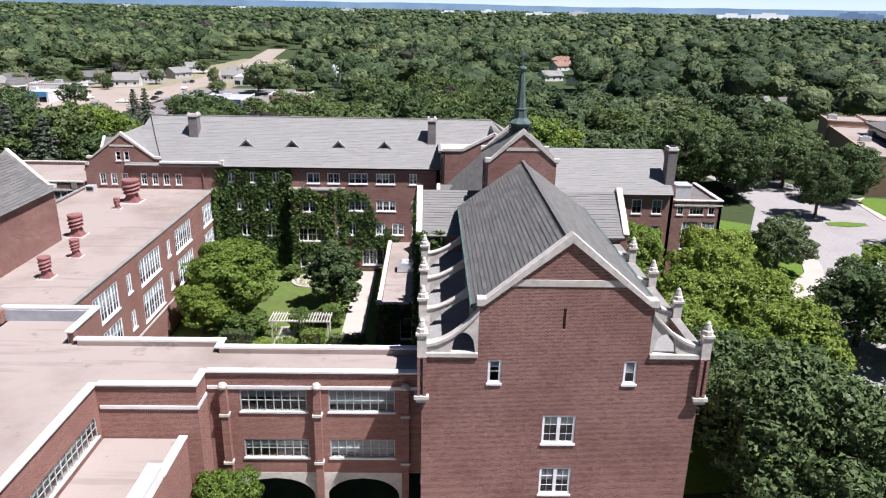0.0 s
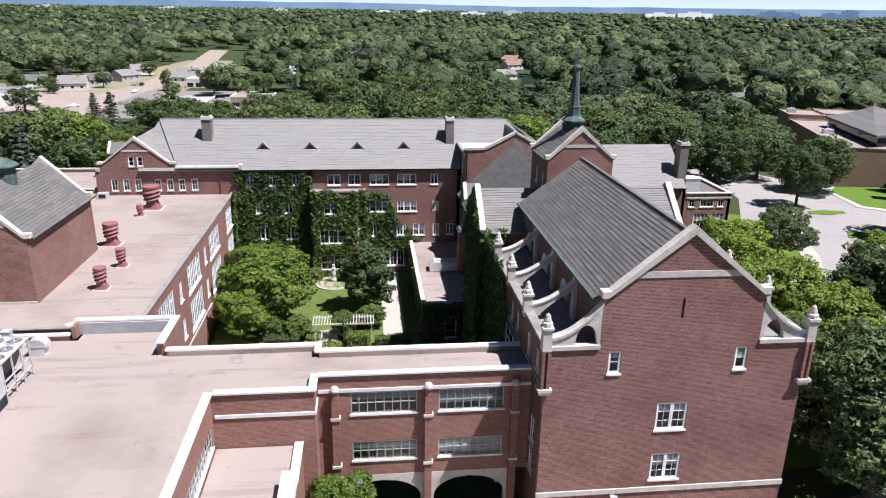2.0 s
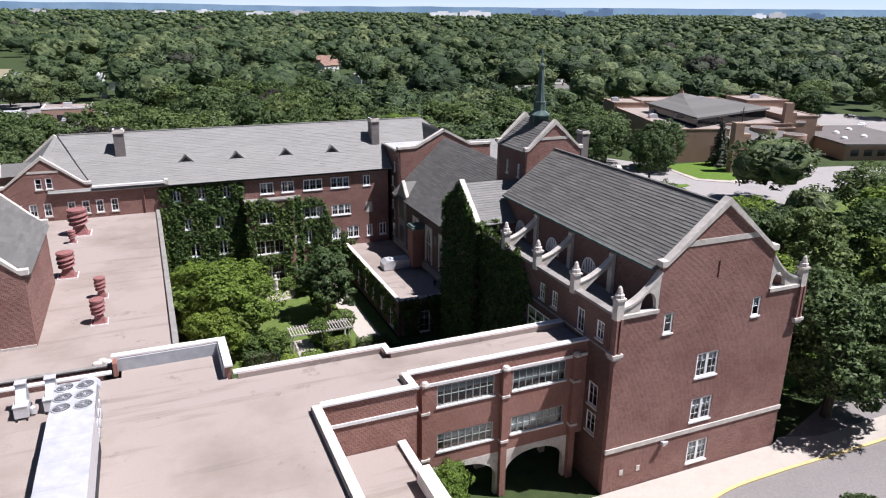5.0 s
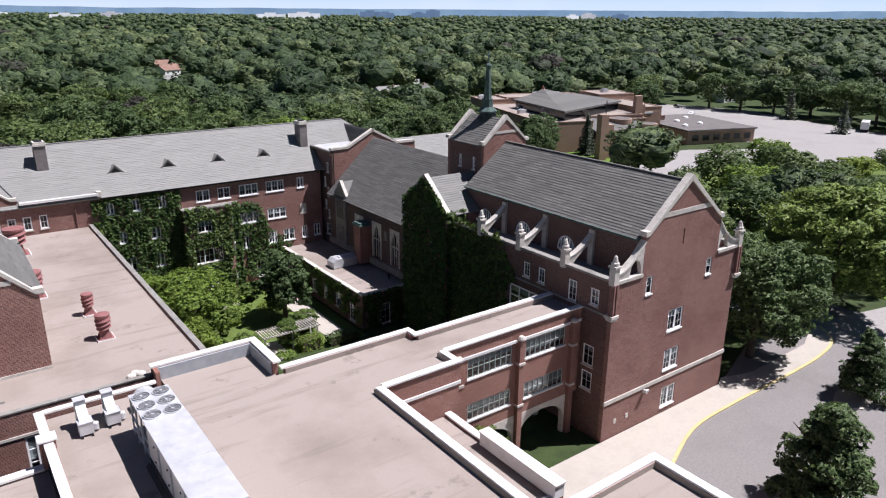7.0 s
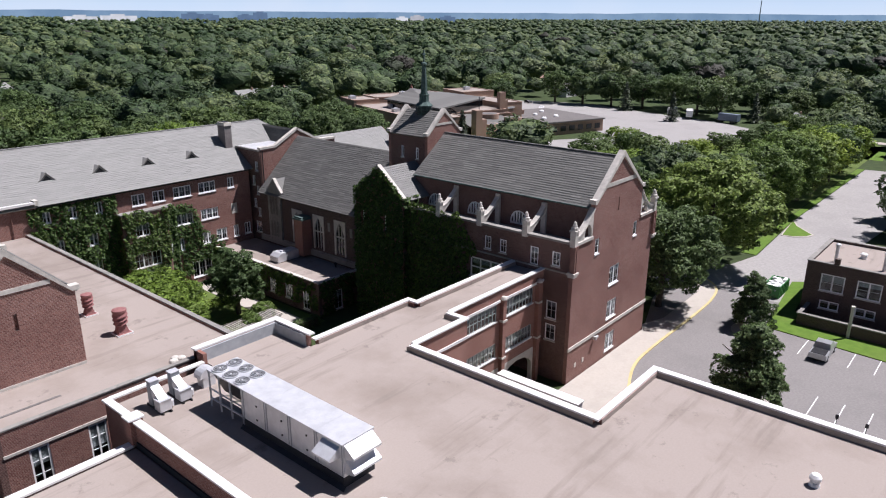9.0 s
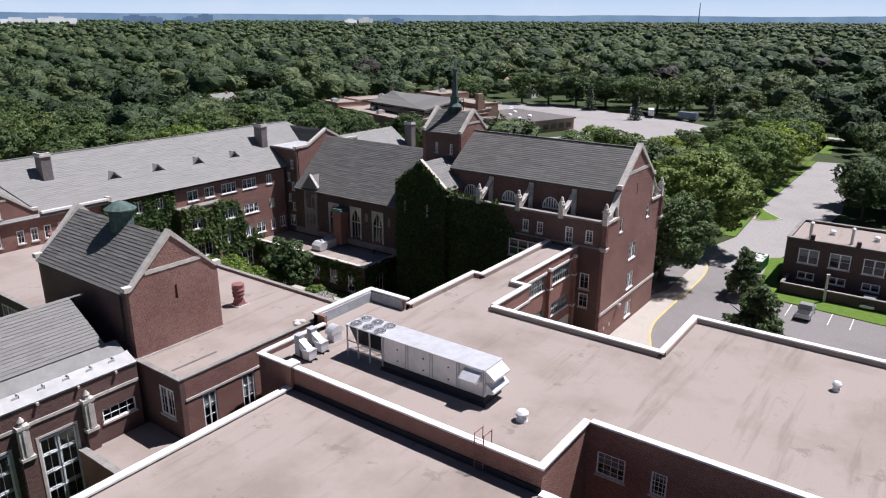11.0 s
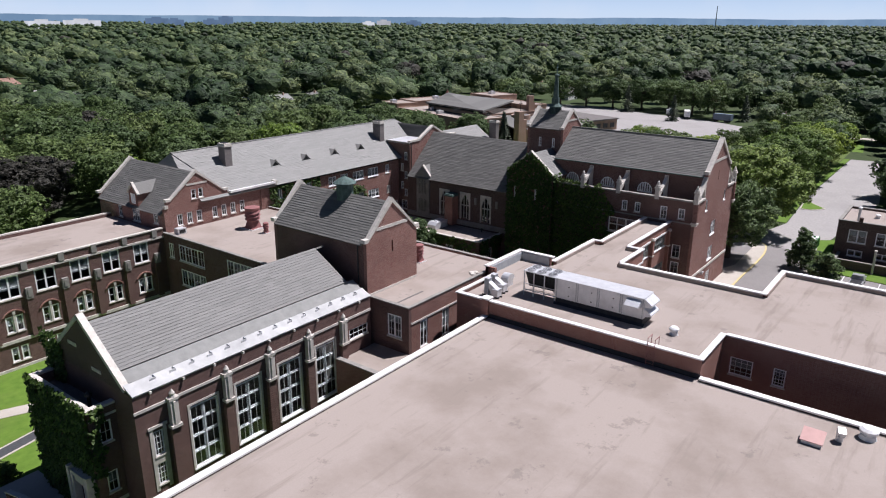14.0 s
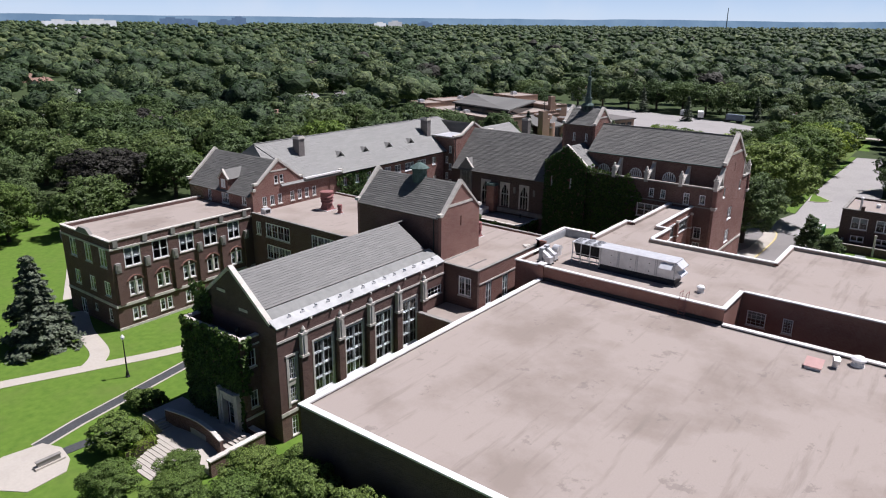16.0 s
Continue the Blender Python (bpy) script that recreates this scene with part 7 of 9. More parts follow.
def vehicle(name, at, ang, prof, w, paint, label, category, glass, wheels, extra=()):
    v = thing(name, (0, 0, 0), label, category)
    bm = bmesh.new()
    car_body(bm, prof, w)
    b = part("body", fixed(bm), paint, v)
    for q in glass:
        bm = bmesh.new()
        prism(bm, q, (0.02, 0, 0.012))
        part("window", fixed(bm), CAR_GLASS, v)
    for x in wheels:
        for s in (-1, 1):
            bm = bmesh.new()
            ring = [(x + 0.36 * math.cos(2 * math.pi * k / 14), s * (w / 2 + 0.02) - (0.12 if s > 0 else -0.12), 0.36 + 0.36 * math.sin(2 * math.pi * k / 14)) for k in range(14)]
            prism(bm, ring, (0, 0.14 * s, 0))
            wh = part("wheel", fixed(bm), TYRE, v)
            bm = bmesh.new()
            ring = [(x + 0.2 * math.cos(2 * math.pi * k / 10), s * (w / 2 + 0.045), 0.36 + 0.2 * math.sin(2 * math.pi * k / 10)) for k in range(10)]
            prism(bm, ring, (0, 0.01 * s, 0))
            part("rim", fixed(bm), METAL_LIGHT, wh)
    for n2, bx, m2 in extra:
        part(n2, B(bx), m2, v)
    v.matrix_basis = pose(*at, 0, 0, ang)
    return v


SILVER = plain("silver_car_paint", (0.48, 0.49, 0.50), 0.3, 0.5)
CARWHITE = plain("white_car_paint", (0.72, 0.72, 0.72), 0.3)
pick = [(0, 0.45), (0.05, 0.95), (1.3, 1.05), (2.0, 1.75), (3.4, 1.8), (3.6, 1.1), (5.5, 1.08), (5.55, 0.5), (5.3, 0.35), (0.2, 0.35)]
vehicle("pickup_truck", (23.4, 22.3, 0.025), 0, [(5.55 - a, b) for a, b in pick], 1.95, SILVER, "silver pickup truck parked in a stall", "pickup truck",
        [[(4.22, -0.75, 1.1), (4.22, 0.75, 1.1), (3.57, 0.68, 1.72), (3.57, -0.68, 1.72)]], (1.15, 4.4), [("bed_liner", (0.12, 1.85, -0.8, 0.8, 1.1, 1.13), METAL_DARK)])
sedan = [(0, 0.4), (0.02, 0.75), (1.2, 0.92), (1.9, 1.42), (3.2, 1.45), (4.0, 0.98), (4.6, 0.9), (4.65, 0.4)]
PAINTS = [CARWHITE, SILVER, plain("dark_blue_car_paint", (0.03, 0.04, 0.08), 0.3), plain("maroon_car_paint", (0.12, 0.02, 0.02), 0.3), plain("black_car_paint", (0.02, 0.02, 0.022), 0.3)]
NAMES = ["white", "silver", "dark blue", "maroon", "black"]
for i, (x, y, a, c) in enumerate(((208, 179, 20, 0), (226, 196, 70, 4), (-117, 300, 85, 4), (-100, 283, 10, 0), (-84, 282, 95, 1), (-160, 276, 20, 2), (-170, 272, 20, 0), (-122, 318, 80, 4), (-128, 290, 20, 0), (-136, 284, 25, 1), (-118, 340, 85, 0), (-110, 272, 40, 3), (-92, 278, 5, 4), (-66, 284, 0, 0), (-58, 283, 90, 1), (-150, 306, 30, 0), (-158, 310, 80, 2), (-124, 372, 95, 4), (-119, 410, 85, 0), (-112, 300, 12, 1), (-64, 330, 40, 3), (-146, 300, 30, 0), (-128, 372, 80, 1), (61, 288, 40, 0), (33, 15.5, 0, 1), (-100, 325, 60, 1))):
    vehicle("car", (x, y, 0.045), a, sedan, 1.8, PAINTS[c], NAMES[c] + " saloon car standing on the asphalt", "car", [[(1.25, -0.68, 0.96), (1.25, 0.68, 0.96), (1.86, 0.6, 1.38), (1.86, -0.6, 1.38)], [(3.3, -0.6, 1.38), (3.3, 0.6, 1.38), (3.95, 0.68, 1.02), (3.95, -0.68, 1.02)]], (0.85, 3.75))
trl = thing("cargo_trailer", (232, 128, 0), "small white cargo trailer in the lot", "trailer")
part("box", B((229.5, 234.5, 127, 129.4, 0.6, 2.9)), WHITE, trl)
part("wheel", B((231.5, 232.3, 126.9, 127.2, 0.03, 0.7)), TYRE, trl)
part("wheel", B((231.5, 232.3, 129.2, 129.5, 0.03, 0.7)), TYRE, trl)
dump = thing("dumpster", (43.6, 32.6, 0), "green steel skip filled with white rubbish", "dumpster")
GREENP = plain("green_steel_paint", (0.06, 0.22, 0.07), 0.5)
for bx in ((41.2, 46.0, 31.5, 31.6, 0.15, 1.9), (41.2, 46.0, 33.7, 33.8, 0.15, 1.9), (41.2, 41.3, 31.6, 33.7, 0.15, 1.9), (45.9, 46.0, 31.6, 33.7, 0.15, 1.9), (41.3, 45.9, 31.6, 33.7, 0.15, 0.3)):
    part("side_panel", B(bx), GREENP, dump)
for k in range(6):
    x = 41.6 + 0.8 * k
    part("rib", B((x, x + 0.12, 31.42, 31.5, 0.2, 1.85)), GREENP, dump)
rub = bmesh.new()
rng = random.Random(4)
for k in range(60):
    x, y, s = rng.uniform(41.5, 45.6), rng.uniform(31.8, 33.5), rng.uniform(0.2, 0.4)
    box(rub, x - s, x + s, y - s * 0.6, y + s * 0.6, 1.2, 1.55 + rng.uniform(0, 0.4))
for v in rub.verts:
    v.co += Vector((rng.uniform(-0.12, 0.12), rng.uniform(-0.12, 0.12), rng.uniform(-0.1, 0.1)))
part("rubbish", rub, WHITE, dump, "heap of white rubbish", "stuff")

# ---- brick building across the yard ----
rb = thing("annex_house", (45, 20, 0), "two-storey dark brick building with flat roof", "building")
rw = []
for y0 in (23.2, 18.9, 14.4):
    rw += [(y0, y0 + 2.9, 3.8, 6.2, 2, 2), (y0 + 0.2, y0 + 2.6, 1.3, 2.5, 2, 1)]
# the front stands in shadow, which is painted into its brick
facade(rb, "x-", 38.3, 11.0, 28.0, 0, 7.6, BRICK_SHADE, rw, mull=0.2, border=0.16)
facade(rb, "y+", 28.0, 38.75, 51.2, 0, 7.6, BRICK_SHADE, [(41, 42.4, 3.8, 6.2, 2, 2), (46, 47.4, 3.8, 6.2, 2, 2)])
wall(rb, "wall", "y-", 11.0, 38.75, 51.2, 0, 7.6, BRICK_SHADE)
wall(rb, "wall", "x+", 51.2, 11.45, 27.55, 0, 7.6, BRICK_SHADE)
part("flat_roof", B((38.6, 50.9, 11.3, 27.7, 7.1, 7.3)), ROOF_FLAT, rb)
part("coping", B((38.2, 38.8, 10.9, 28.1, 7.6, 7.72), (38.8, 51.3, 27.5, 28.1, 7.6, 7.72), (50.7, 51.3, 10.9, 27.5, 7.6, 7.72)), STONE_GREY, rb)
part("corner_stub", B((38.2, 38.9, 24.2, 24.8, 7.6, 8.5)), BRICK_SHADE, rb)
part("corner_stub", B((38.2, 38.9, 18.0, 18.6, 7.6, 8.5)), BRICK_SHADE, rb)
wall(rb, "terrace_wall", "x-", 33.6, 12.0, 27.2, 0, 1.6, BRICK_SHADE, th=0.3)
wall(rb, "terrace_wall", "y+", 27.2, 33.9, 38.3, 0, 1.6, BRICK_SHADE, th=0.3)
part("terrace_coping", B((33.5, 34.0, 11.9, 27.3, 1.6, 1.75), (34.0, 38.3, 26.8, 27.3, 1.6, 1.75)), STONE_GREY, rb)
part("terrace_floor", B((33.9, 38.3, 12.0, 26.9, 0.1, 0.25)), ASPHALT_DARK, rb)
for y in (25.2, 19.5):
    s2 = thing("flue_pipe", (41.0, y, 7.3), "pale flue pipe standing on the roof", "roof vent", "flue pipes")
    part("pipe", LA(41.0, y, [(0.22, 7.28), (0.22, 9.6)], 10), METAL_LIGHT, s2)
    part("hat", LA(41.0, y, [(0.36, 9.6), (0.36, 9.75), (0.1, 9.95)], 10), METAL_LIGHT, s2)
for y in (22.6, 16.5):
    mushroom(45.0, y, 7.3, 0.45, 0.8)
pl = thing("terrace_post", (33.4, 21.0, 0), "pale round post in front of the terrace", "post")
part("shaft", LA(33.2, 21.0, [(0.2, 0), (0.2, 4.2)], 10), STONE, pl)
part("cap", LA(33.2, 21.0, [(0.26, 4.2), (0.26, 4.4)], 10), STONE, pl)

# ---- modern church across the drive ----
HOUSE_RED = grain_mat("reddish_tiles", (0.20, 0.09, 0.07), (0.27, 0.13, 0.10), 3.0, 0.3)
ch = thing("modern_church", (0, 0, 0), "low tan brick church with broad dark roof", "church")


def church_block(x0, x1, y0, y1, z, roof_m, wall_m=None):
    """A flat-roofed brick block with a raised edge on all four sides."""
    part("wall", B((x0, x1, y0, y1, 0, z)), wall_m or BRICK_PINK, ch)
    part("flat_roof", B((x0 + 0.35, x1 - 0.35, y0 + 0.35, y1 - 0.35, z, z + 0.08)), roof_m, ch)
    part("coping", B((x0 - 0.08, x1 + 0.08, y0 - 0.08, y0 + 0.35, z, z + 0.3), (x0 - 0.08, x0 + 0.35, y0 + 0.35, y1 + 0.08, z, z + 0.3), (x1 - 0.35, x1 + 0.08, y0 + 0.35, y1 + 0.08, z, z + 0.3), (x0 + 0.35, x1 - 0.35, y1 - 0.35, y1 + 0.08, z, z + 0.3)), BRICK_PINK, ch)


for blk in ((-3.4, 13, -2.4, 44, 8.8, ROOF_FLAT), (13, 37, 8, 46, 8.6, ROOF_FLAT), (-4, 6, 44, 56, 10.3, ROOF_FLAT), (37, 51, 35.5, 50, 12.0, ROOF_FLAT), (6, 37, 46, 58, 10.6, ROOF_FLAT), (37, 47, 12.5, 35.5, 10.2, ROOF_FLAT), (29.5, 37, 6, 12.4, 7.6, ROOF_DARK), (47, 54, 20, 35.5, 6.0, ROOF_FLAT)):
    church_block(*blk)
eave = [(4.2, -1.0), (36.2, 20.0), (33.0, 44.0), (2.6, 33.5)]
part("roof_band", PR([(x * 0.94 + 1.1, y * 0.94 + 1.4, 8.9) for x, y in eave], (0, 0, 2.4)), CAR_GLASS, ch, "dark glazed band under the roof")
bm = bmesh.new()
prism(bm, [(x, y, 11.3) for x, y in eave], (0, 0, 0.5))
apex, n = Vector((15.5, 37.0, 14.6)), 8
for (ax, ay), (bx, by) in zip(eave, eave[1:] + eave[:1]):
    for i in range(n):
        # the slopes sag between eave and apex
        lo, hi = i / n, (i + 1) / n
        q = lambda x, y, t: Vector((x, y, 11.81)).lerp(apex, t) - Vector((0, 0, 0.5 * math.sin(math.pi * t)))
        pts = [q(ax, ay, lo), q(bx, by, lo), q(bx, by, hi), q(ax, ay, hi)]
        bm.faces.new([bm.verts.new(p) for p in (pts if i < n - 1 else pts[:3])])
part("broad_roof", fixed(bm), SLATE, ch, "broad sweeping dark roof")
part("roof_peak", LA(15.5, 37.0, [(1.0, 14.0), (0.5, 15.0), (0.05, 15.9)], 4), HOUSE_RED, ch, "small reddish peak")
for x, y, w, d, h in ((8.3, -15.5, 1.1, 2.6, 12.7), (11.4, -13.6, 1.1, 2.2, 9.6), (36.4, 10.6, 1.2, 1.7, 14.4), (38.9, 11.8, 0.9, 0.9, 11.4)):
    part("tower_slab", B((x - w, x + w, y - d / 2, y + d / 2, 0, h)), BRICK_PINK, ch, "tall tan brick slab")
part("cross", B((9.6, 9.75, -14.6, -14.45, 9.0, 16.4), (8.9, 10.45, -14.58, -14.47, 15.1, 15.3)), METAL_DARK, ch, "thin dark metal cross")
for x, y, r, h in ((19.1, -6.4, 2.9, 6.9), (31.6, -2.6, 3.0, 7.6), (26.5, 4.5, 3.6, 8.4)):
    dr = part("drum", LA(x, y, [(r, 0), (r, h)], 28), BRICK_PINK, ch, "round tan brick drum")
    part("drum_roof", LA(x, y, [(r - 0.4, h), (r - 0.5, h + 0.05)], 28), ROOF_DARK, dr)
bm = bmesh.new()
prism(bm, [(11.5, -9.0, 6.2), (17.0, -10.0, 5.6), (31.0, -5.5, 5.4), (34.0, 8.0, 7.4), (13.0, 8.0, 8.6)], (0, 0, -0.5))
part("entrance_roof", fixed(bm), SLATE, ch, "grey sloping entrance roof")
# flat dark panel imitates the shade under the entrance roof
part("entrance_shade", B((20.5, 30.5, -3.2, -3.0, 0, 5.2)), CAR_GLASS, ch, "dark panel painted in for the shade of the entrance")
for x in (22, 25, 28):
    part("door_post", B((x, x + 0.25, -3.3, -3.2, 0, 5.2)), METAL_DARK, ch)
for x in (39, 42.5, 49.2):
    part("window", B((x, x + 0.9, 12.4 if x < 47 else 19.9, 12.6 if x < 47 else 20.1, 1.5, 4.4)), CAR_GLASS, ch)
part("wall_sign", B((40.2, 43.6, 12.36, 12.5, 8.3, 8.9)), WHITE, ch)
for x, y, z in ((0, 20, 8.88), (4, 30, 8.88), (20, 52, 10.68), (28, 50, 10.68), (44, 44, 12.08), (-2, 50, 10.38)):
    part("roof_unit", B((x - 1.2, x + 1.2, y - 0.9, y + 0.9, z, z + 1.1), (x - 0.6, x + 0.6, y - 0.6, y + 0.6, z + 1.1, z + 1.3)), METAL_LIGHT, ch)
for k in range(9):
    part("bollard", LA(17.5 + 2.0 * k, -12.0 + 0.5 * k, [(0.14, 0), (0.14, 0.95), (0.05, 1.02)], 8), METAL_DARK, ch)
ch.matrix_basis = pose(102, 153, 0, 0, 0, -18)
low2 = thing("parish_hall", (0, 0, 0), "low dark-roofed brick parish hall", "building")
part("wall", B((47.2, 73, -2, 19.8, 0, 4.2), (54.2, 73, 19.8, 31, 0, 4.2)), BRICK_PINK, low2)
part("roof", B((46.8, 73.5, -2.5, 19.7, 4.2, 4.7), (54.2, 73.5, 19.7, 31.5, 4.2, 4.7)), ROOF_DARK, low2)
for k in range(6):
    part("window", B((49 + 4 * k, 51.4 + 4 * k, -2.06, -2.0, 1.2, 3.0)), CAR_GLASS, low2)
for x, y in ((56, 16), (60, 9), (64, 22), (52, 6)):
    part("roof_dome", LA(x, y, [(1.0, 4.7), (0.9, 5.1), (0.4, 5.45), (0.05, 5.5)], 14), WHITE, low2, "white plastic roof dome")
low2.matrix_basis = pose(102, 153, 0, 0, 0, -18)

# ---- houses and shops among the trees ----
HWALL = {"white": plain("white_siding", (0.68, 0.68, 0.66), 0.7), "tan": plain("tan_siding", (0.45, 0.38, 0.28), 0.7), "grey": plain("grey_siding", (0.40, 0.41, 0.42), 0.7), "brick": BRICK_PINK}
HROOF = {"grey": SLATE_LIGHT, "dark": SLATE, "brown": grain_mat("brown_shingles", (0.16, 0.10, 0.075), (0.24, 0.16, 0.12), 3.0, 0.3), "orange": grain_mat("orange_brown_shingles", (0.22, 0.135, 0.105), (0.30, 0.19, 0.145), 3.0, 0.3)}


def house(x, y, w, d, h, rh, wall_c, roof_c, ang, chim=True):
    o = thing("house", (0, 0, 0), f"{wall_c} house with {roof_c} gabled roof among trees", "house", "houses")
    part("wall", B((-w / 2, w / 2, -d / 2, d / 2, 0, h)), HWALL[wall_c], o)
    for s in (-1, 1):
        part("gable", PR([(s * w / 2, -d / 2, h), (s * w / 2, d / 2, h), (s * w / 2, 0, h + rh)], (-s * 0.2, 0, 0)), HWALL[wall_c], o)
    bm = bmesh.new()
    for s in (-1, 1):
        slope(bm, (-w / 2 - 0.4, s * (d / 2 + 0.5), h - 0.25), (w / 2 + 0.4, s * (d / 2 + 0.5), h - 0.25), (w / 2 + 0.4, 0, h + rh + 0.1), (-w / 2 - 0.4, 0, h + rh + 0.1), 0.6, 4.0)
    part("roof", fixed(bm), HROOF[roof_c], o)
    for s in (-1, 1):
        for k in range(3):
            u = -w / 2 + w * (k + 0.5) / 3
            win = part("window", B((u - 0.75, u + 0.75, s * d / 2 - 0.05, s * d / 2 + 0.05, 1.0, 2.3)), FRAME, o)
            part("pane", B((u - 0.6, u + 0.6, s * d / 2 - 0.07, s * d / 2 + 0.07, 1.12, 2.18)), CAR_GLASS, win)
    if chim:
        part("chimney", B((w * 0.2, w * 0.2 + 0.7, -0.9, -0.2, h, h + rh + 0.9)), BRICK_PINK, o)
    o.matrix_basis = pose(x, y, 0, 0, 0, ang)


HOUSES = [(-9, 256, 11, 8, 3.2, 2.4, "brick", "brown", 10), (55, 288, 13, 9, 3.2, 2.4, "white", "orange", -15), (83, 258, 12, 9, 3.2, 2.4, "tan", "brown", 20), (134, 294, 13, 9, 3.4, 3.0, "white", "grey", 5), (101, 560, 16, 10, 3.4, 2.6, "brick", "orange", 0), (82, 398, 14, 9, 3.2, 2.4, "white", "grey", 60),
          (-149, 354, 12, 9, 3.4, 3.2, "white", "grey", 12), (-146, 376, 12, 9, 3.2, 2.8, "grey", "dark", 40), (-143, 440, 12, 9, 3.2, 2.6, "white", "grey", 30), (-107, 391, 11, 8, 3.2, 2.6, "white", "grey", 0), (-196, 343, 11, 8, 3.4, 3.0, "white", "dark", 10), (-172, 368, 11, 8, 3.2, 2.6, "white", "dark", 15), (-140, 400, 12, 9, 3.2, 2.6, "grey", "grey", 60), (-184, 325, 11, 8, 3.2, 2.8, "white", "dark", 5), (-200, 330, 10, 8, 3.2, 2.8, "white", "grey", 70), (-112, 420, 11, 8, 3.0, 2.4, "white", "grey", 0),
          (90, 498, 14, 9, 3.3, 2.8, "white", "orange", 30), (13, 319, 12, 8, 3.2, 2.8, "white", "grey", 35), (140, 276, 12, 9, 4.6, 3.6, "white", "dark", 25), (96, 517, 12, 9, 3.3, 2.4, "tan", "orange", 5), (189, 360, 12, 9, 4.2, 3.2, "white", "grey", 15),
          (226, 76, 15, 9, 3.0, 2.0, "white", "grey", 30), (267, 202, 11, 9, 4.0, 3.0, "white", "dark", 0), (300, 130, 12, 9, 3.4, 2.6, "white", "grey", 60), (340, 92, 12, 9, 3.2, 2.4, "tan", "brown", 5), (310, 40, 12, 9, 3.2, 2.4, "white", "grey", 5), (260, 24, 12, 9, 3.2, 2.4, "grey", "brown", 8), (200, 300, 12, 9, 3.2, 2.4, "white", "brown", 40), (70, 420, 12, 9, 3.2, 2.6, "white", "grey", 20), (20, 440, 12, 9, 3.2, 2.6, "brick", "orange", 20), (250, 380, 12, 9, 3.2, 2.6, "white", "grey", 20), (-40, 400, 12, 9, 3.2, 2.6, "white", "grey", 70), (150, 430, 12, 9, 3.2, 2.6, "tan", "orange", 10), (330, 260, 12, 9, 3.2, 2.6, "white", "orange", 10), (400, 180, 12, 9, 3.2, 2.6, "white", "grey", 10)]
for hs in HOUSES:
    house(*hs)


def shop(x0, x1, y0, y1, h, wall_m, roof_m, label, band=None):
    s = thing("shop_building", ((x0 + x1) / 2, (y0 + y1) / 2, 0), label, "shop", "low shops")
    part("wall", B((x0, x1, y0, y1, 0, h)), wall_m, s)
    part("roof", B((x0 + 0.4, x1 - 0.4, y0 + 0.4, y1 - 0.4, h, h + 0.15)), roof_m, s)
    part("parapet", B((x0 - 0.1, x1 + 0.1, y0 - 0.1, y0 + 0.35, h, h + 0.5), (x0 - 0.1, x0 + 0.35, y0 + 0.35, y1, h, h + 0.5), (x1 - 0.35, x1 + 0.1, y0 + 0.35, y1, h, h + 0.5)), COPING, s)
    if band is not None:
        part("fascia_band", B((x0 + 0.5, x1 - 0.5, y0 - 0.35, y0 - 0.1, h - 1.6, h + 0.3)), band, s)
    k = int((x1 - x0) / 4)
    for i in range(k):
        u = x0 + (x1 - x0) * (i + 0.5) / k
        part("shop_window", B((u - 1.4, u + 1.4, y0 - 0.06, y0, 0.5, 2.5)), CAR_GLASS, s)
    part("roof_unit", B(((x0 + x1) / 2 - 1.5, (x0 + x1) / 2 + 1.5, (y0 + y1) / 2 - 1, (y0 + y1) / 2 + 1, h + 0.1, h + 1.5)), METAL_LIGHT, s)


ORANGE = plain("orange_fascia", (0.50, 0.17, 0.05)); BLUE = plain("blue_fascia", (0.06, 0.22, 0.40)); NAVY = plain("navy_fascia", (0.03, 0.06, 0.16)); REDP = plain("red_fascia", (0.45, 0.02, 0.02))
shop(-196, -171, 292, 306, 4.6, HWALL["tan"], ROOF_FLAT, "low shop with orange fascia", ORANGE)
shop(-170, -152, 285, 299, 4.2, HWALL["white"], METAL_LIGHT, "low shop with blue fascia", BLUE)
shop(-88, -71.5, 270, 290, 4.2, HWALL["grey"], METAL_LIGHT, "long low shop with navy fascia and pale flat roof", NAVY)
shop(-65, -49, 286, 300, 4.5, BRICK_PINK, ROOF_FLAT, "low brick shop with flat roof", None)
shop(-100, -76, 364, 380, 4.0, HWALL["white"], METAL_LIGHT, "low white shop with grey roof", None)
shop(-98, -86, 444, 454, 4.0, HWALL["white"], ROOF_FLAT, "small shop with red fascia", REDP)
shop(-176, -156, 316, 328, 4.2, HWALL["white"], ROOF_DARK, "low white shop beside the lot", None)
sil = thing("silo", (-48, 362, 0), "tall narrow white silo behind trees", "silo")
part("shell", LA(-48, 362, [(1.8, 0), (1.8, 10.0), (1.2, 11.0), (0.2, 11.5)], 18), WHITE, sil)


def trailer(x, y, ang, col, label):
    """A box trailer on wheels."""
    t = thing("trailer", (0, 0, 0), label, "trailer", "parked trailers")
    part("box", B((-4.0, 4.0, -1.25, 1.25, 1.0, 3.6)), col, t)
    part("chassis", B((-3.8, 5.0, -1.1, 1.1, 0.75, 0.98)), METAL_DARK, t)
    for sx in (-2.6, -1.5, 3.2):
        for sy in (-1.05, 1.05):
            part("wheel", B((sx - 0.45, sx + 0.45, sy - 0.15, sy + 0.15, 0, 0.85), (sx - 0.3, sx + 0.3, sy - 0.16, sy + 0.16, -0.0, 0.95)), METAL_DARK, t)
    t.matrix_basis = pose(x, y, 0.03, 0, 0, ang)


trailer(225, 118, 20, WHITE, "white box trailer at the lot's edge")
trailer(222, 101, 80, plain("slate_blue_paint", (0.16, 0.2, 0.26)), "blue-grey box trailer at the lot's edge")

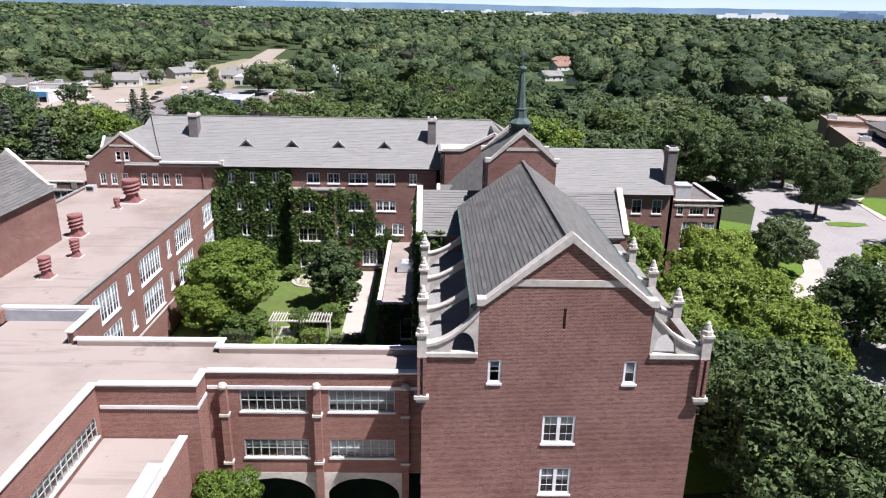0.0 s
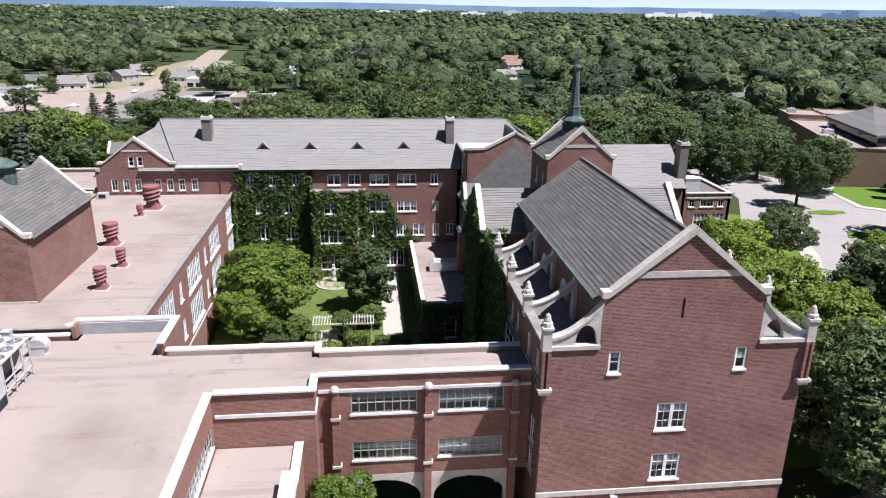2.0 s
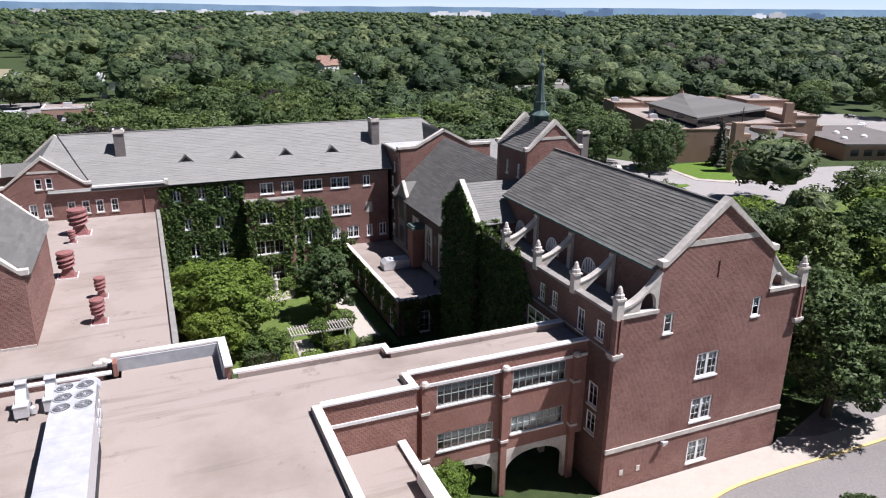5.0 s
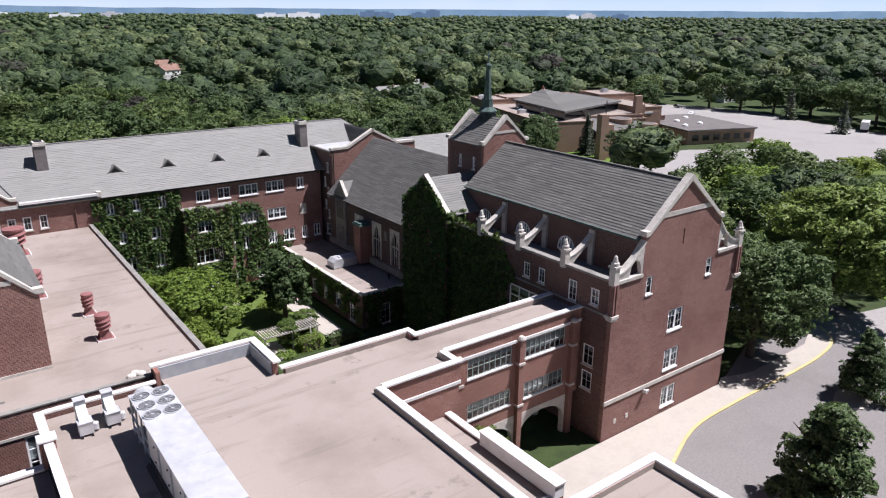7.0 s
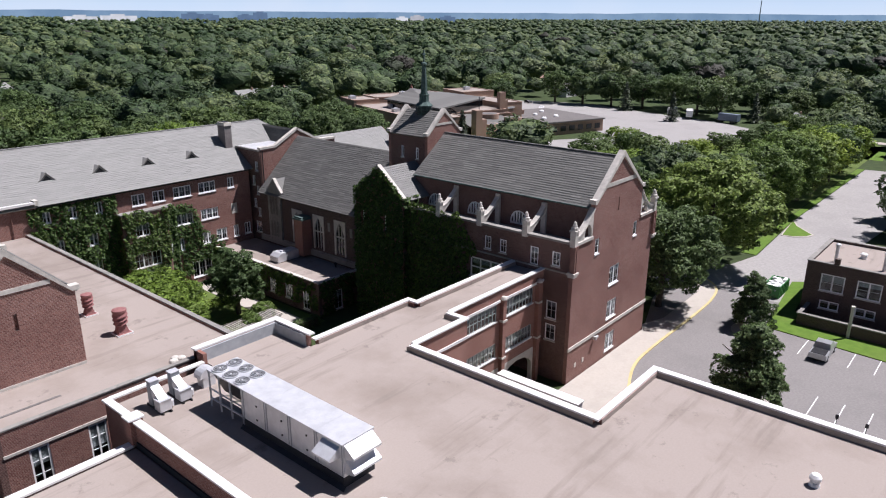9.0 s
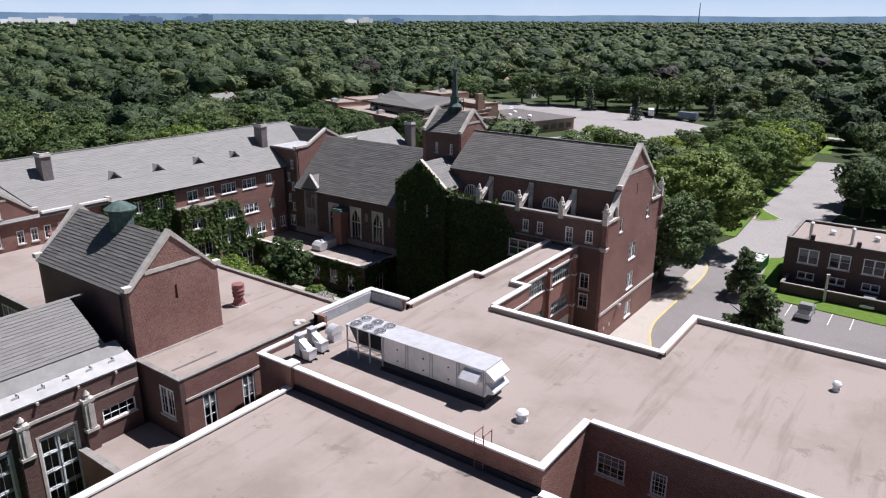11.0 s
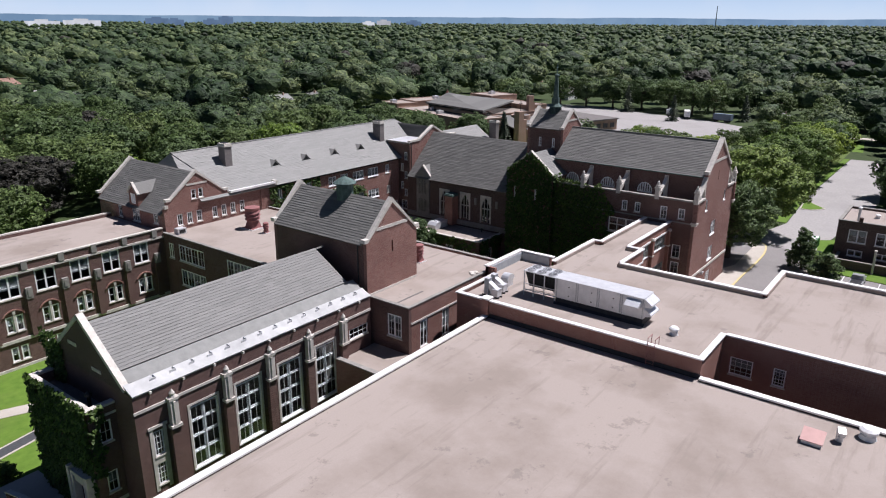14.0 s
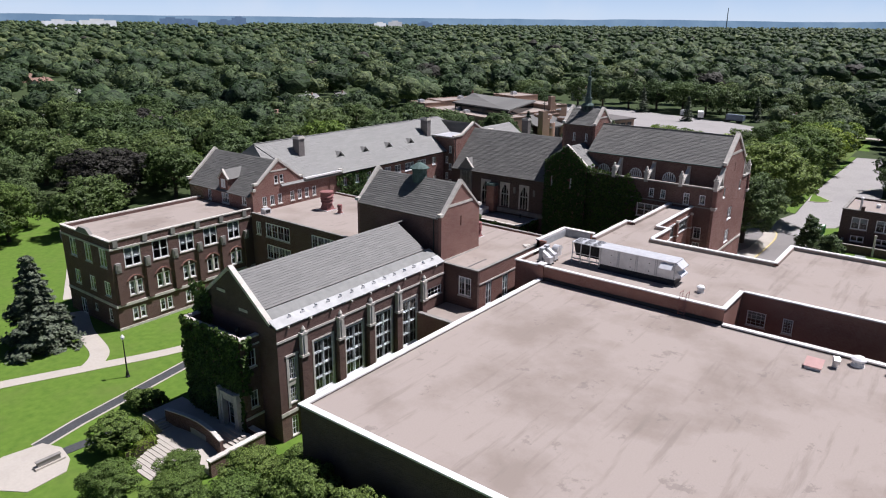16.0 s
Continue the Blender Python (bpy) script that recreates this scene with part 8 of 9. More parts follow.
# low stone sign on the plaza
sign = thing("stone_sign", (-95, 75.6, 0), "low dark stone sign on the plaza", "sign")
part("plinth", B((-96.5, -93.6, 75.2, 75.9, 0.03, 0.25)), CONCRETE, sign)
part("slab", B((-96.2, -94.0, 75.4, 75.75, 0.25, 0.72)), STONE_GREY, sign)
part("cap", B((-96.3, -93.9, 75.35, 75.8, 0.72, 0.8)), STONE_GREY, sign)

# ---- plants ----
def crown_points(rng, n, lobes=24, R=4.0, z0=1.6, z1=10.0, clumps=0, taper=0.0):
    """Places and outward directions of leaves: tufts that sit on the boughs of an uneven crown."""
    zc, zr = (z0 + z1) / 2, (z1 - z0) / 2
    L = []
    for i in range(lobes):
        u = -0.85 + 1.75 * (i + rng.uniform(0, 1)) / lobes
        a = i * 2.4 + rng.uniform(-0.5, 0.5)
        up = 1 - taper * (u + 0.85) / 1.75
        k = (math.sqrt(max(0.03, 1 - u * u)) if not taper else min(1.0, 0.75 + u + 0.85)) * rng.uniform(0.42, 0.86) * up
        L.append((R * k * math.cos(a), R * k * math.sin(a), zc + zr * u * (0.92 if taper else 0.74), R * rng.uniform(0.2, 0.4) * (0.45 + 0.55 * up)))
    L.append((0, 0, zc - (1.0 if taper else 0.0), R * (0.4 if taper else 0.55)))
    L = np.array(L)
    clumps = clumps or int(40 + 1.5 * math.sqrt(n))
    fine = 1.0 if clumps > 150 else 1.3
    m = 6 * clumps
    pick = rng.choice(len(L), m, p=L[:, 3] ** 2 / (L[:, 3] ** 2).sum())
    out = rng.normal(size=(m, 3)) + np.array([0, 0, 0.45])
    out /= np.linalg.norm(out, axis=1, keepdims=True)
    c = L[pick, :3] + out * L[pick, 3:4] * rng.uniform(0.86, 1.12, (m, 1))
    free = np.min(np.linalg.norm(c[:, None, :] - L[None, :, :3], axis=2) / L[None, :, 3], axis=1) > 0.84
    c, out = c[free][:clumps], out[free][:clumps]
    rad = R * fine * rng.uniform(0.085, 0.165, len(c))
    k = int(n * 0.7)
    pick = rng.choice(len(c), k, p=rad ** 2 / (rad ** 2).sum())
    d = rng.normal(size=(k, 3)) + 0.7 * out[pick]
    d /= np.linalg.norm(d, axis=1, keepdims=True)
    P = [c[pick] + d * rad[pick][:, None] * rng.uniform(0.7, 1.12, (k, 1)) * np.array([1, 1, 0.75])]
    D = [d + 0.35 * out[pick]]
    k = n - k
    pick = rng.choice(len(L), 2 * k, p=L[:, 3] ** 2 / (L[:, 3] ** 2).sum())
    d = rng.normal(size=(2 * k, 3))
    d /= np.linalg.norm(d, axis=1, keepdims=True)
    p = L[pick, :3] + d * L[pick, 3:4] * rng.uniform(0.78, 0.98, (2 * k, 1))
    near = np.min(np.linalg.norm(p[:, None, :] - L[None, :, :3], axis=2) / L[None, :, 3], axis=1)
    order = np.argsort(-near)[:k]
    P.append(p[order]); D.append(d[order])
    D = np.concatenate(D)
    return np.concatenate(P), D / np.linalg.norm(D, axis=1, keepdims=True)


def soft(p, d, z0, rng, jit=0.22):
    """Shading directions of the leaves: outward from their tuft, a little from the crown."""
    c = p - np.array([0, 0, (z0 + 10.0) / 2 - 1.0])
    c = c / np.maximum(np.linalg.norm(c, axis=1, keepdims=True), 1e-6)
    return 0.8 * d + 0.28 * c + np.array([0, 0, 0.12]) + rng.normal(size=d.shape) * jit


def tapered(bm, p0, p1, r0, r1, n=8):
    p0, p1 = Vector(p0), Vector(p1)
    q = (p1 - p0).to_track_quat("Z", "Y")
    a = [bm.verts.new(p0 + q @ Vector((r0 * math.cos(2 * math.pi * i / n), r0 * math.sin(2 * math.pi * i / n), 0))) for i in range(n)]
    b = [bm.verts.new(p1 + q @ Vector((r1 * math.cos(2 * math.pi * i / n), r1 * math.sin(2 * math.pi * i / n), 0))) for i in range(n)]
    for i in range(n):
        bm.faces.new((a[i], a[(i + 1) % n], b[(i + 1) % n], b[i]))
    bm.faces.new(a[::-1]); bm.faces.new(b)


def broad_tree(seed, leaf, cards, size, label, lobes=26, z0=1.7, R=4.0, taper=0.0):
    """A broad-leaved tree 10 m high: trunk, limbs, crown of many leaf sprays."""
    rng = np.random.default_rng(seed)
    t = thing("tree", (0, 0, 0), label, "tree", "broad-leaved trees")
    bm = bmesh.new()
    tapered(bm, (0, 0, -0.2), (0.1, 0.05, 4.2), 0.30, 0.2)
    tapered(bm, (0.1, 0.05, 4.2), (0.0, 0.2, 7.6), 0.2, 0.06)
    for k in range(6):
        a, z = k * 1.05 + rng.uniform(0, 0.5), rng.uniform(2.8, 5.2)
        tapered(bm, (0.05, 0.05, z), (2.4 * math.cos(a), 2.4 * math.sin(a), z + rng.uniform(1.2, 2.4)), 0.12, 0.03, 6)
    part("trunk", bm, BARK, t)
    p, d = crown_points(rng, cards, lobes, R, z0, taper=taper)
    nrm = d + np.array([0, 0, 0.25]) + rng.normal(size=d.shape) * 0.42
    add_mesh("crown", leaf_cards("crown", p, nrm, rng.uniform(size * 0.7, size * 1.25, len(p)), seed, 0.7, soft(p, d, z0, rng, 0.42 if cards > 4500 else 0.3)), leaf, t)
    return t


def spruce(seed, leaf, cards, label, thin=1.0, whorl=15, spread=0.13, power=1.0):
    """A conical conifer 10 m high with drooping whorls."""
    rng = np.random.default_rng(seed)
    t = thing("conifer", (0, 0, 0), label, "tree", "conifers")
    bm = bmesh.new()
    tapered(bm, (0, 0, -0.2), (0, 0, 9.6), 0.22, 0.03)
    part("trunk", bm, BARK, t)
    k = rng.integers(0, whorl, cards)
    z = 0.7 + 9.2 * (k + rng.uniform(-0.18, 0.18, cards)) / whorl
    reach = (1 - (z / 10.2) ** power) * 2.7 * thin + 0.12
    br = rng.integers(0, 11, cards)
    a = br * 2 * math.pi / 11 + k * 0.7 + rng.normal(0, spread, cards)
    f = np.sqrt(rng.uniform(0.04, 1, cards))
    ln = reach * (0.78 + 0.3 * np.sin(br * 2.1 + k * 1.3))
    p = np.stack([np.cos(a) * ln * f, np.sin(a) * ln * f, z - 0.42 * f * reach * 0.6 + rng.normal(0, 0.07, cards)], 1)
    nrm = np.stack([np.cos(a) * 0.6, np.sin(a) * 0.6, np.ones(cards)], 1) + rng.normal(size=(cards, 3)) * 0.4
    add_mesh("crown", leaf_cards("crown", p, nrm, rng.uniform(0.12, 0.3, cards) * (0.62 if cards > 15000 else 0.9) * (0.6 + 0.5 * reach / 2.8), seed), leaf, t)
    return t


def put_tree(src, x, y, h, r, turn, base_r=4.0, z=0.0):
    return copy_thing(src, pose(x, y, z, 0, 0, turn) @ Matrix.Diagonal((r / base_r, r / base_r, h / 10.0, 1)))


OAK = broad_tree(1, LEAF_OAK, 23000, 0.112, "large dark green oak on the grass")
MAPLE = broad_tree(2, LEAF_MAPLE, 20000, 0.122, "bright green maple with dense crown", 30)
MID1 = broad_tree(3, LEAF_MID, 4200, 0.20, "green broad-leaved tree with rounded crown", 26)
MID2 = broad_tree(4, LEAF_OAK, 4200, 0.20, "dark green broad-leaved tree", 20)
MID3 = broad_tree(5, LEAF_MAPLE, 4200, 0.20, "light green broad-leaved tree", 24)
MID4 = broad_tree(6, LEAF_MID, 4200, 0.205, "green tree with a tall uneven crown", 30, 1.4, 3.6)
BEECH = broad_tree(14, LEAF_PURPLE, 20000, 0.125, "large dark purple-green beech on the lawn", 30, 0.8)
PURPLE = broad_tree(7, LEAF_PURPLE, 3600, 0.22, "purple-brown leafy broad-leaved tree", 22)
STREET = broad_tree(13, LEAF_STREET, 23000, 0.112, "large green street tree beside the road", 30)
BUSHY = broad_tree(8, LEAF_STREET, 9000, 0.19, "dense green shrub-like tree", 26, 0.3)
LINDEN = broad_tree(9, LEAF_OAK, 9000, 0.16, "young dark green linden in the yard", 20, 1.0, 3.2)
SPRUCE = spruce(10, LEAF_SPRUCE, 20000, "blue-green spruce with drooping boughs")
SPRUCE2 = spruce(11, LEAF_SPRUCE, 3000, "dark conifer among the trees")
YARDCON = broad_tree(12, LEAF_OAK, 16000, 0.125, "dense dark green conical tree in the yard", 44, 0.4, 3.3, 0.8)
prototypes = [OAK, BEECH, MAPLE, MID1, MID2, MID3, MID4, PURPLE, STREET, BUSHY, LINDEN, SPRUCE, SPRUCE2, YARDCON]
# the trees near the school: kind, x, y, height, crown radius
NEAR = [(MAPLE, 27, 88, 11.5, 5.0), (MAPLE, 39, 90, 11.0, 5.5), (MAPLE, 31, 73, 11.0, 5.6), (MAPLE, 25.5, 62, 11.5, 5.2), (MAPLE, 33, 62, 9.5, 4.6), (OAK, 27.5, 43.6, 15.0, 7.0), (OAK, 25.5, 52, 12.5, 5.6), (OAK, 54, 101.5, 9, 4.6), (OAK, 76.8, 133, 13, 4.5), (OAK, 52, 76, 11, 5.6), (MAPLE, 22.5, 80, 10, 4.6),
        (MAPLE, 35.6, 46.8, 9.5, 3.6), (STREET, 49.6, 45.5, 17.5, 9.4), (OAK, 66, 49, 15.5, 7.2), (STREET, 80, 47, 16, 7.6), (STREET, 93, 46.5, 16.5, 7.8), (STREET, 106, 46, 15, 7.2), (MID3, 119, 45.5, 14.5, 7.0), (MID1, 132, 45.5, 13.5, 6.6), (MID3, 145, 45.5, 13, 6.6), (MID1, 158, 50, 12, 6.5), (MID1, 100, 60, 9, 5.5), (MID3, 115, 60, 8, 5.5), (MID1, 130, 60, 8, 5.5), (MID3, 146, 61, 7.5, 5.5), (MID1, 163, 60, 7.5, 5.5), (MID3, 180, 60, 8, 6.0), (OAK, 89, 22.5, 12, 5.2), (SPRUCE2, 146, 26, 9, 2.8), (MID2, 160, 27, 12, 6.0), (MID2, 116, 20, 12, 6.0), (MID1, 133, 20, 12, 6.0), (MID4, 55, 70, 12, 6.0), (MID1, 70, 70, 11, 6.5), (MID3, 84, 78, 11, 6.0), (MID1, 96, 92, 11, 6.5), (MID4, 106, 82, 11, 6.0), (MID3, 62, 88, 9, 4.5), (MID1, 118, 92, 9, 5.0), (MID3, 128, 100, 9, 5.0),
        (YARDCON, 28.5, 31.3, 7.6, 2.8), (YARDCON, 6.2, 25.0, 10.4, 4.1), (BUSHY, 9.0, 26.2, 2.2, 1.5), (MID2, 82, 158, 13, 6.0), (MID1, 91, 171, 12, 6.0), (MID2, 95, 190, 13, 7), (MID4, 73, 174, 12, 6), (SPRUCE, 107.5, 143.2, 12.5, 3.4), (OAK, 89.5, 145, 13, 6.4), (MID1, 84, 166, 11, 5.5), (OAK, 66, 146, 15, 6.5), (OAK, 56, 150, 16, 7.0), (MID2, 60, 172, 14, 8.0), (MID1, 50, 190, 14, 9.0), (MID4, 75, 200, 13, 8.0),
        (MAPLE, -25.0, 83.5, 9.6, 6.2), (LINDEN, -12.4, 85.6, 9.4, 3.6), (MAPLE, -28.4, 89.0, 7.6, 3.6), (MAPLE, -28.0, 93.6, 7.0, 3.0), (BUSHY, -12.2, 80.6, 3.0, 1.9), (BUSHY, -23.6, 78.4, 2.6, 1.8), (BUSHY, -11.0, 90.5, 2.4, 1.6), (BUSHY, -20.9, 77.6, 3.0, 1.9), (BUSHY, -15.5, 78.0, 3.4, 1.6), (BUSHY, -13.6, 94.8, 2.4, 1.8), (BUSHY, -20.2, 96.5, 2.2, 1.5), (BUSHY, -15.8, 97.0, 1.9, 1.3), (MAPLE, -14.6, 42.6, 6.2, 2.7),
        (SPRUCE, -83.4, 104.0, 13.5, 5.6), (BUSHY, -89.6, 72.6, 3.8, 2.7), (STREET, -89.2, 61.4, 4.0, 2.3), (STREET, -85.8, 55.0, 5.2, 3.0), (STREET, -82.5, 51.8, 5.0, 2.8), (STREET, -94.4, 64.6, 4.2, 2.6), (STREET, -87.2, 46.6, 8.0, 3.6), (STREET, -87.4, 40.0, 8.4, 3.6), (STREET, -87.4, 33.0, 8.0, 3.4), (STREET, -91.8, 58.0, 4.6, 2.8), (STREET, -90.5, 51.0, 6.2, 3.6), (BUSHY, -83.8, 78.6, 2.2, 1.6), (BUSHY, -82.9, 76.9, 2.6, 1.5),
        (BEECH, -40, 170, 14.5, 9.5), (OAK, -57, 180, 13, 6.0), (STREET, -66, 158, 12, 5.4), (MID1, -28, 186, 15, 9.0), (MID2, -16, 196, 15, 9.0), (MID1, -38, 205, 15, 9.0), (MID2, -2, 172, 13, 7.5), (MID1, 8, 186, 14, 8.0), (MID4, 20, 176, 13, 7.0), (MID2, 30, 190, 14, 8.0), (MID3, 12, 150, 11, 6.0), (MID1, 26, 146, 12, 6.5), (MID2, 40, 150, 13, 7.0), (MID1, -4, 148, 11, 6.0), (MID4, -18, 152, 11, 6.0), (MID1, -24, 166, 13, 7.0),
        (SPRUCE, -82.3, 150, 16.2, 6.0), (SPRUCE, -91.5, 153, 18.5, 6.4), (MAPLE, 37, 64.5, 11, 5.4), (MAPLE, 37.5, 73.5, 11, 5.2), (MAPLE, 36.5, 82.5, 11, 5.2), (MAPLE, -27.4, 78.0, 6.8, 3.4), (SPRUCE2, -86, 215, 15, 4.5), (MID2, -140, 240, 12, 7.0), (MID1, -86, 192, 9, 6.5), (MID1, -72, 196, 8.5, 6.0), (MID3, -98, 200, 8, 6.0), (MID1, -84, 246, 7.5, 5.5), (MID2, -62, 252, 6.5, 4.5), (MID1, -50, 246, 8, 5.0), (MID1, -100, 186, 12, 7.0), (MID2, -130, 190, 12, 7.5), (MID1, -122, 170, 13, 8.0), (MID2, -108, 160, 12, 7.0), (MID1, -96, 150, 13, 7.5), (MID4, -112, 138, 12, 6.5), (MID2, -136.7, 275, 9.5, 6.0), (MID1, -157, 345, 7, 4.2), (MID2, -139, 364, 7.5, 4.0), (MID4, -173, 352, 8, 4.5), (MID1, -187, 329, 7, 4.5), (MID2, -152, 338, 5, 3.0), (MID1, -97, 326, 6, 4.0), (MID4, -70, 332, 8, 5.0), (MID2, -60, 345, 9, 6.0), (MID1, -82, 340, 7, 5.0), (MID2, -152, 392, 9, 5.0), (MID4, -104, 402, 6, 3.0), (MID1, -135, 428, 8, 4.5), (SPRUCE2, -160, 372, 10, 3.2), (SPRUCE2, -99, 238, 12, 4.6), (MID1, -88, 250, 8, 5.4), (MID2, -70, 240, 8, 5.5), (MID4, -105.6, 350, 10, 2.6), (SPRUCE, -136, 240, 12, 4.0), (MID1, -102, 216, 9, 6.0), (MID2, -146, 405, 13, 6.0), (MID4, -60, 244, 8.5, 5.0), (SPRUCE2, 212, 120, 12, 3.4), (MID2, 232, 108, 15, 7.5), (MID2, 238, 120, 16, 8.0), (MID1, 242, 133, 15, 8.0), (MID2, 243, 147, 16, 8.5), (MID4, 242, 162, 15, 7.5), (MID2, 240, 176, 16, 8.0), (MID1, 238, 190, 15, 7.5), (SPRUCE2, 230, 94, 12, 3.6), (MID1, 214, 206, 14, 8.0), (MID2, 200, 196, 13, 7.0), (MID2, 250, 100, 15, 8.0), (MID1, 256, 118, 15, 8.0), (MID2, 258, 138, 16, 8.0), (SPRUCE2, 232, 150, 13, 4.0), (MID3, 196, 74, 6, 4.5), (MID1, 208, 74, 7, 5), (MID1, 104, 74, 8, 4.8), (MID4, 118, 78, 7.5, 4.6), (MID3, 133, 80, 7, 4.4), (MID1, 148, 78, 7, 4.6), (MID4, 160, 74, 7, 4.6), (MID2, 175, 72, 8, 5), (MID1, 188, 66, 9, 5.5), (MID2, 204, 62, 10, 6), (MID1, 220, 60, 11, 6.5), (MID2, 246, 84, 13, 7), (MID4, 240, 64, 12, 6.5)]
rng = random.Random(21)
for src, x, y, h, r in NEAR:
    base = 2.7 if src in (SPRUCE, SPRUCE2) else 3.1 if src is YARDCON else 3.2 if src is LINDEN else 4.0
    put_tree(src, x, y, h, r, rng.uniform(0, 360), base)


# keep-clear areas for the woods: roads, lots, houses, the school grounds, and gaps that open the camera's view
LINES = [([(40, 36), (160, 36)], 12), ([(-122, 215), (-123, 277), (-123, 340), (-120, 400), (-124, 500), (-136, 600), (-148, 700)], 20), ([(42, 42), (54, 82), (82, 128), (80, 165), (74, 190)], 10), ([(46, 285), (60, 340), (72, 420), (98, 540)], 9)]
RECTS = [(-140, -82, 396, 480), (-146, -94, 480, 580), (-152, -106, 580, 680), (95, 200, 54, 112), (-135, 62, -80, 145), (84, 205, 112, 218), (150, 232, 82, 112), (168, 238, 112, 150), (198, 236, 150, 206), (222, 246, 66, 84), (-215, -118, 215, 340), (-118, -44, 248, 322), (-118, -84, 322, 342), (-158, -78, 340, 396), (20, 60, -30, 60), (55, 90, -40, 34), (-70, 40, 140, 150), (-135, -36, 200, 252)]


def clear(x, y):
    """True where trees may stand."""
    ok = np.ones(len(x), bool)
    for x0, x1, y0, y1 in RECTS:
        ok &= ~((x > x0) & (x < x1) & (y > y0) & (y < y1))
    for hs in HOUSES:
        ok &= (x - hs[0]) ** 2 + (y - hs[1]) ** 2 > 100
        # lanes cleared towards two camera positions so that the houses show
        for ex, ey in ((-20, 0), (-100, 8)):
            ux, uy = ex - hs[0], ey - hs[1]
            r = math.hypot(ux, uy)
            along = ((x - hs[0]) * ux + (y - hs[1]) * uy) / r
            side = np.abs((x - hs[0]) * uy - (y - hs[1]) * ux) / r
            ok &= ~((along > 0) & (along < r * 0.085) & (side < 6))
    for pts, wd in LINES:
        for (ax, ay), (bx, by) in zip(pts, pts[1:]):
            dx, dy = bx - ax, by - ay
            t = np.clip(((x - ax) * dx + (y - ay) * dy) / (dx * dx + dy * dy), 0, 1)
            ok &= (x - ax - t * dx) ** 2 + (y - ay - t * dy) ** 2 > wd * wd
    return ok


def scatter(rng, r0, r1, step, a0=-50, a1=112):
    """Jittered places in a fan round the school."""
    n = int(0.5 * radians(a1 - a0) * (r1 * r1 - r0 * r0) / (step * step))
    a = np.radians(rng.uniform(a0, a1, n))
    r = np.sqrt(rng.uniform(r0 * r0, r1 * r1, n))
    x, y = -30 + r * np.sin(a), 40 + r * np.cos(a)
    keep = clear(x, y)
    gap = np.array([noise.noise((a * 0.012, b * 0.012, 2.0)) + 0.6 * noise.noise((a * 0.04, b * 0.04, 7.0)) for a, b in zip(x, y)]) if len(x) < 60000 else np.zeros(len(x))
    keep &= gap < (0.42 if r1 > 240 else 9.0)
    x, y = x[keep], y[keep]
    order = np.floor(x / step).astype(np.int64) * 100003 + np.floor(y / step).astype(np.int64)
    _, first = np.unique(order, return_index=True)
    return x[first], y[first]


wr = np.random.default_rng(5)
x, y = scatter(wr, 105, 235, 9.0)
taken = np.array([(n[1], n[2], n[4]) for n in NEAR])
free = np.array([np.all((taken[:, 0] - a) ** 2 + (taken[:, 1] - b) ** 2 > (taken[:, 2] * 0.75 + 3.5) ** 2) for a, b in zip(x, y)])
x, y = x[free], y[free]
kinds = [MID1, MID2, MID3, MID4, MID1, MID2, PURPLE, SPRUCE2]
for i, (a, b) in enumerate(zip(x[:100], y[:100])):
    src = kinds[int(wr.choice(8, p=[0.24, 0.22, 0.12, 0.2, 0.08, 0.08, 0.03, 0.03]))]
    h = wr.uniform(8, 17)
    put_tree(src, float(a), float(b), h, h * (0.27 if src is SPRUCE2 else wr.uniform(0.42, 0.58)), float(wr.uniform(0, 360)), 2.7 if src is SPRUCE2 else 4.0)
rest = (x[100:], y[100:])
for p in prototypes:
    for o in (*p.children_recursive, p):
        bpy.data.objects.remove(o)


def crown_core(rng, rings, segs, lobes=13):
    """A billowing crown body, boughs swelling out of one another, as loose triangles with their directions."""
    cen, rad = [], []
    for i in range(lobes):
        u = -0.35 + 1.3 * (i + rng.uniform(0, 1)) / lobes
        u = min(u, 0.95)
        a = i * 2.4 + rng.uniform(-0.5, 0.5)
        k = math.sqrt(1 - u * u) * rng.uniform(0.5, 0.72)
        cen.append((k * math.cos(a), k * math.sin(a), u * 0.66))
        rad.append(rng.uniform(0.27, 0.46))
    cen, rad = np.array(cen), np.array(rad)
    off = rng.uniform(0, 50, 3)
    G = np.empty((rings + 1, segs, 3))
    for i in range(rings + 1):
        th = 2.3 * i / rings
        for j in range(segs):
            ph = 2 * math.pi * (j + 0.5 * (i % 2)) / segs
            d = np.array([math.sin(th) * math.cos(ph), math.sin(th) * math.sin(ph), math.cos(th)])
            b = cen @ d
            disc = rad ** 2 - (cen ** 2).sum(1) + b * b
            r = np.where(disc > 0, b + np.sqrt(np.maximum(disc, 0)), 0).max()
            r = max(r, 0.56) * (1 + 0.13 * noise.noise(d * 4.1 + off) + 0.08 * noise.noise(d * 9.0 + off))
            G[i, j] = d * r * np.array([3.7, 3.7, 3.9]) + np.array([0, 0, 5.5])
    T = []
    for i in range(rings):
        for j in range(segs):
            a, b, c, d = G[i, j], G[i, (j + 1) % segs], G[i + 1, (j + 1) % segs], G[i + 1, j]
            T += [(a, d, c), (a, c, b)] if i else [(a, d, c)]
    T = np.array(T)
    N = T - np.array([0, 0, 5.0])
    N /= np.linalg.norm(N, axis=2, keepdims=True)
    F = np.cross(T[:, 1] - T[:, 0], T[:, 2] - T[:, 0])
    F /= np.maximum(np.linalg.norm(F, axis=1, keepdims=True), 1e-9)
    N = 0.6 * N + 0.55 * F[:, None, :]
    return T, N / np.linalg.norm(N, axis=2, keepdims=True)


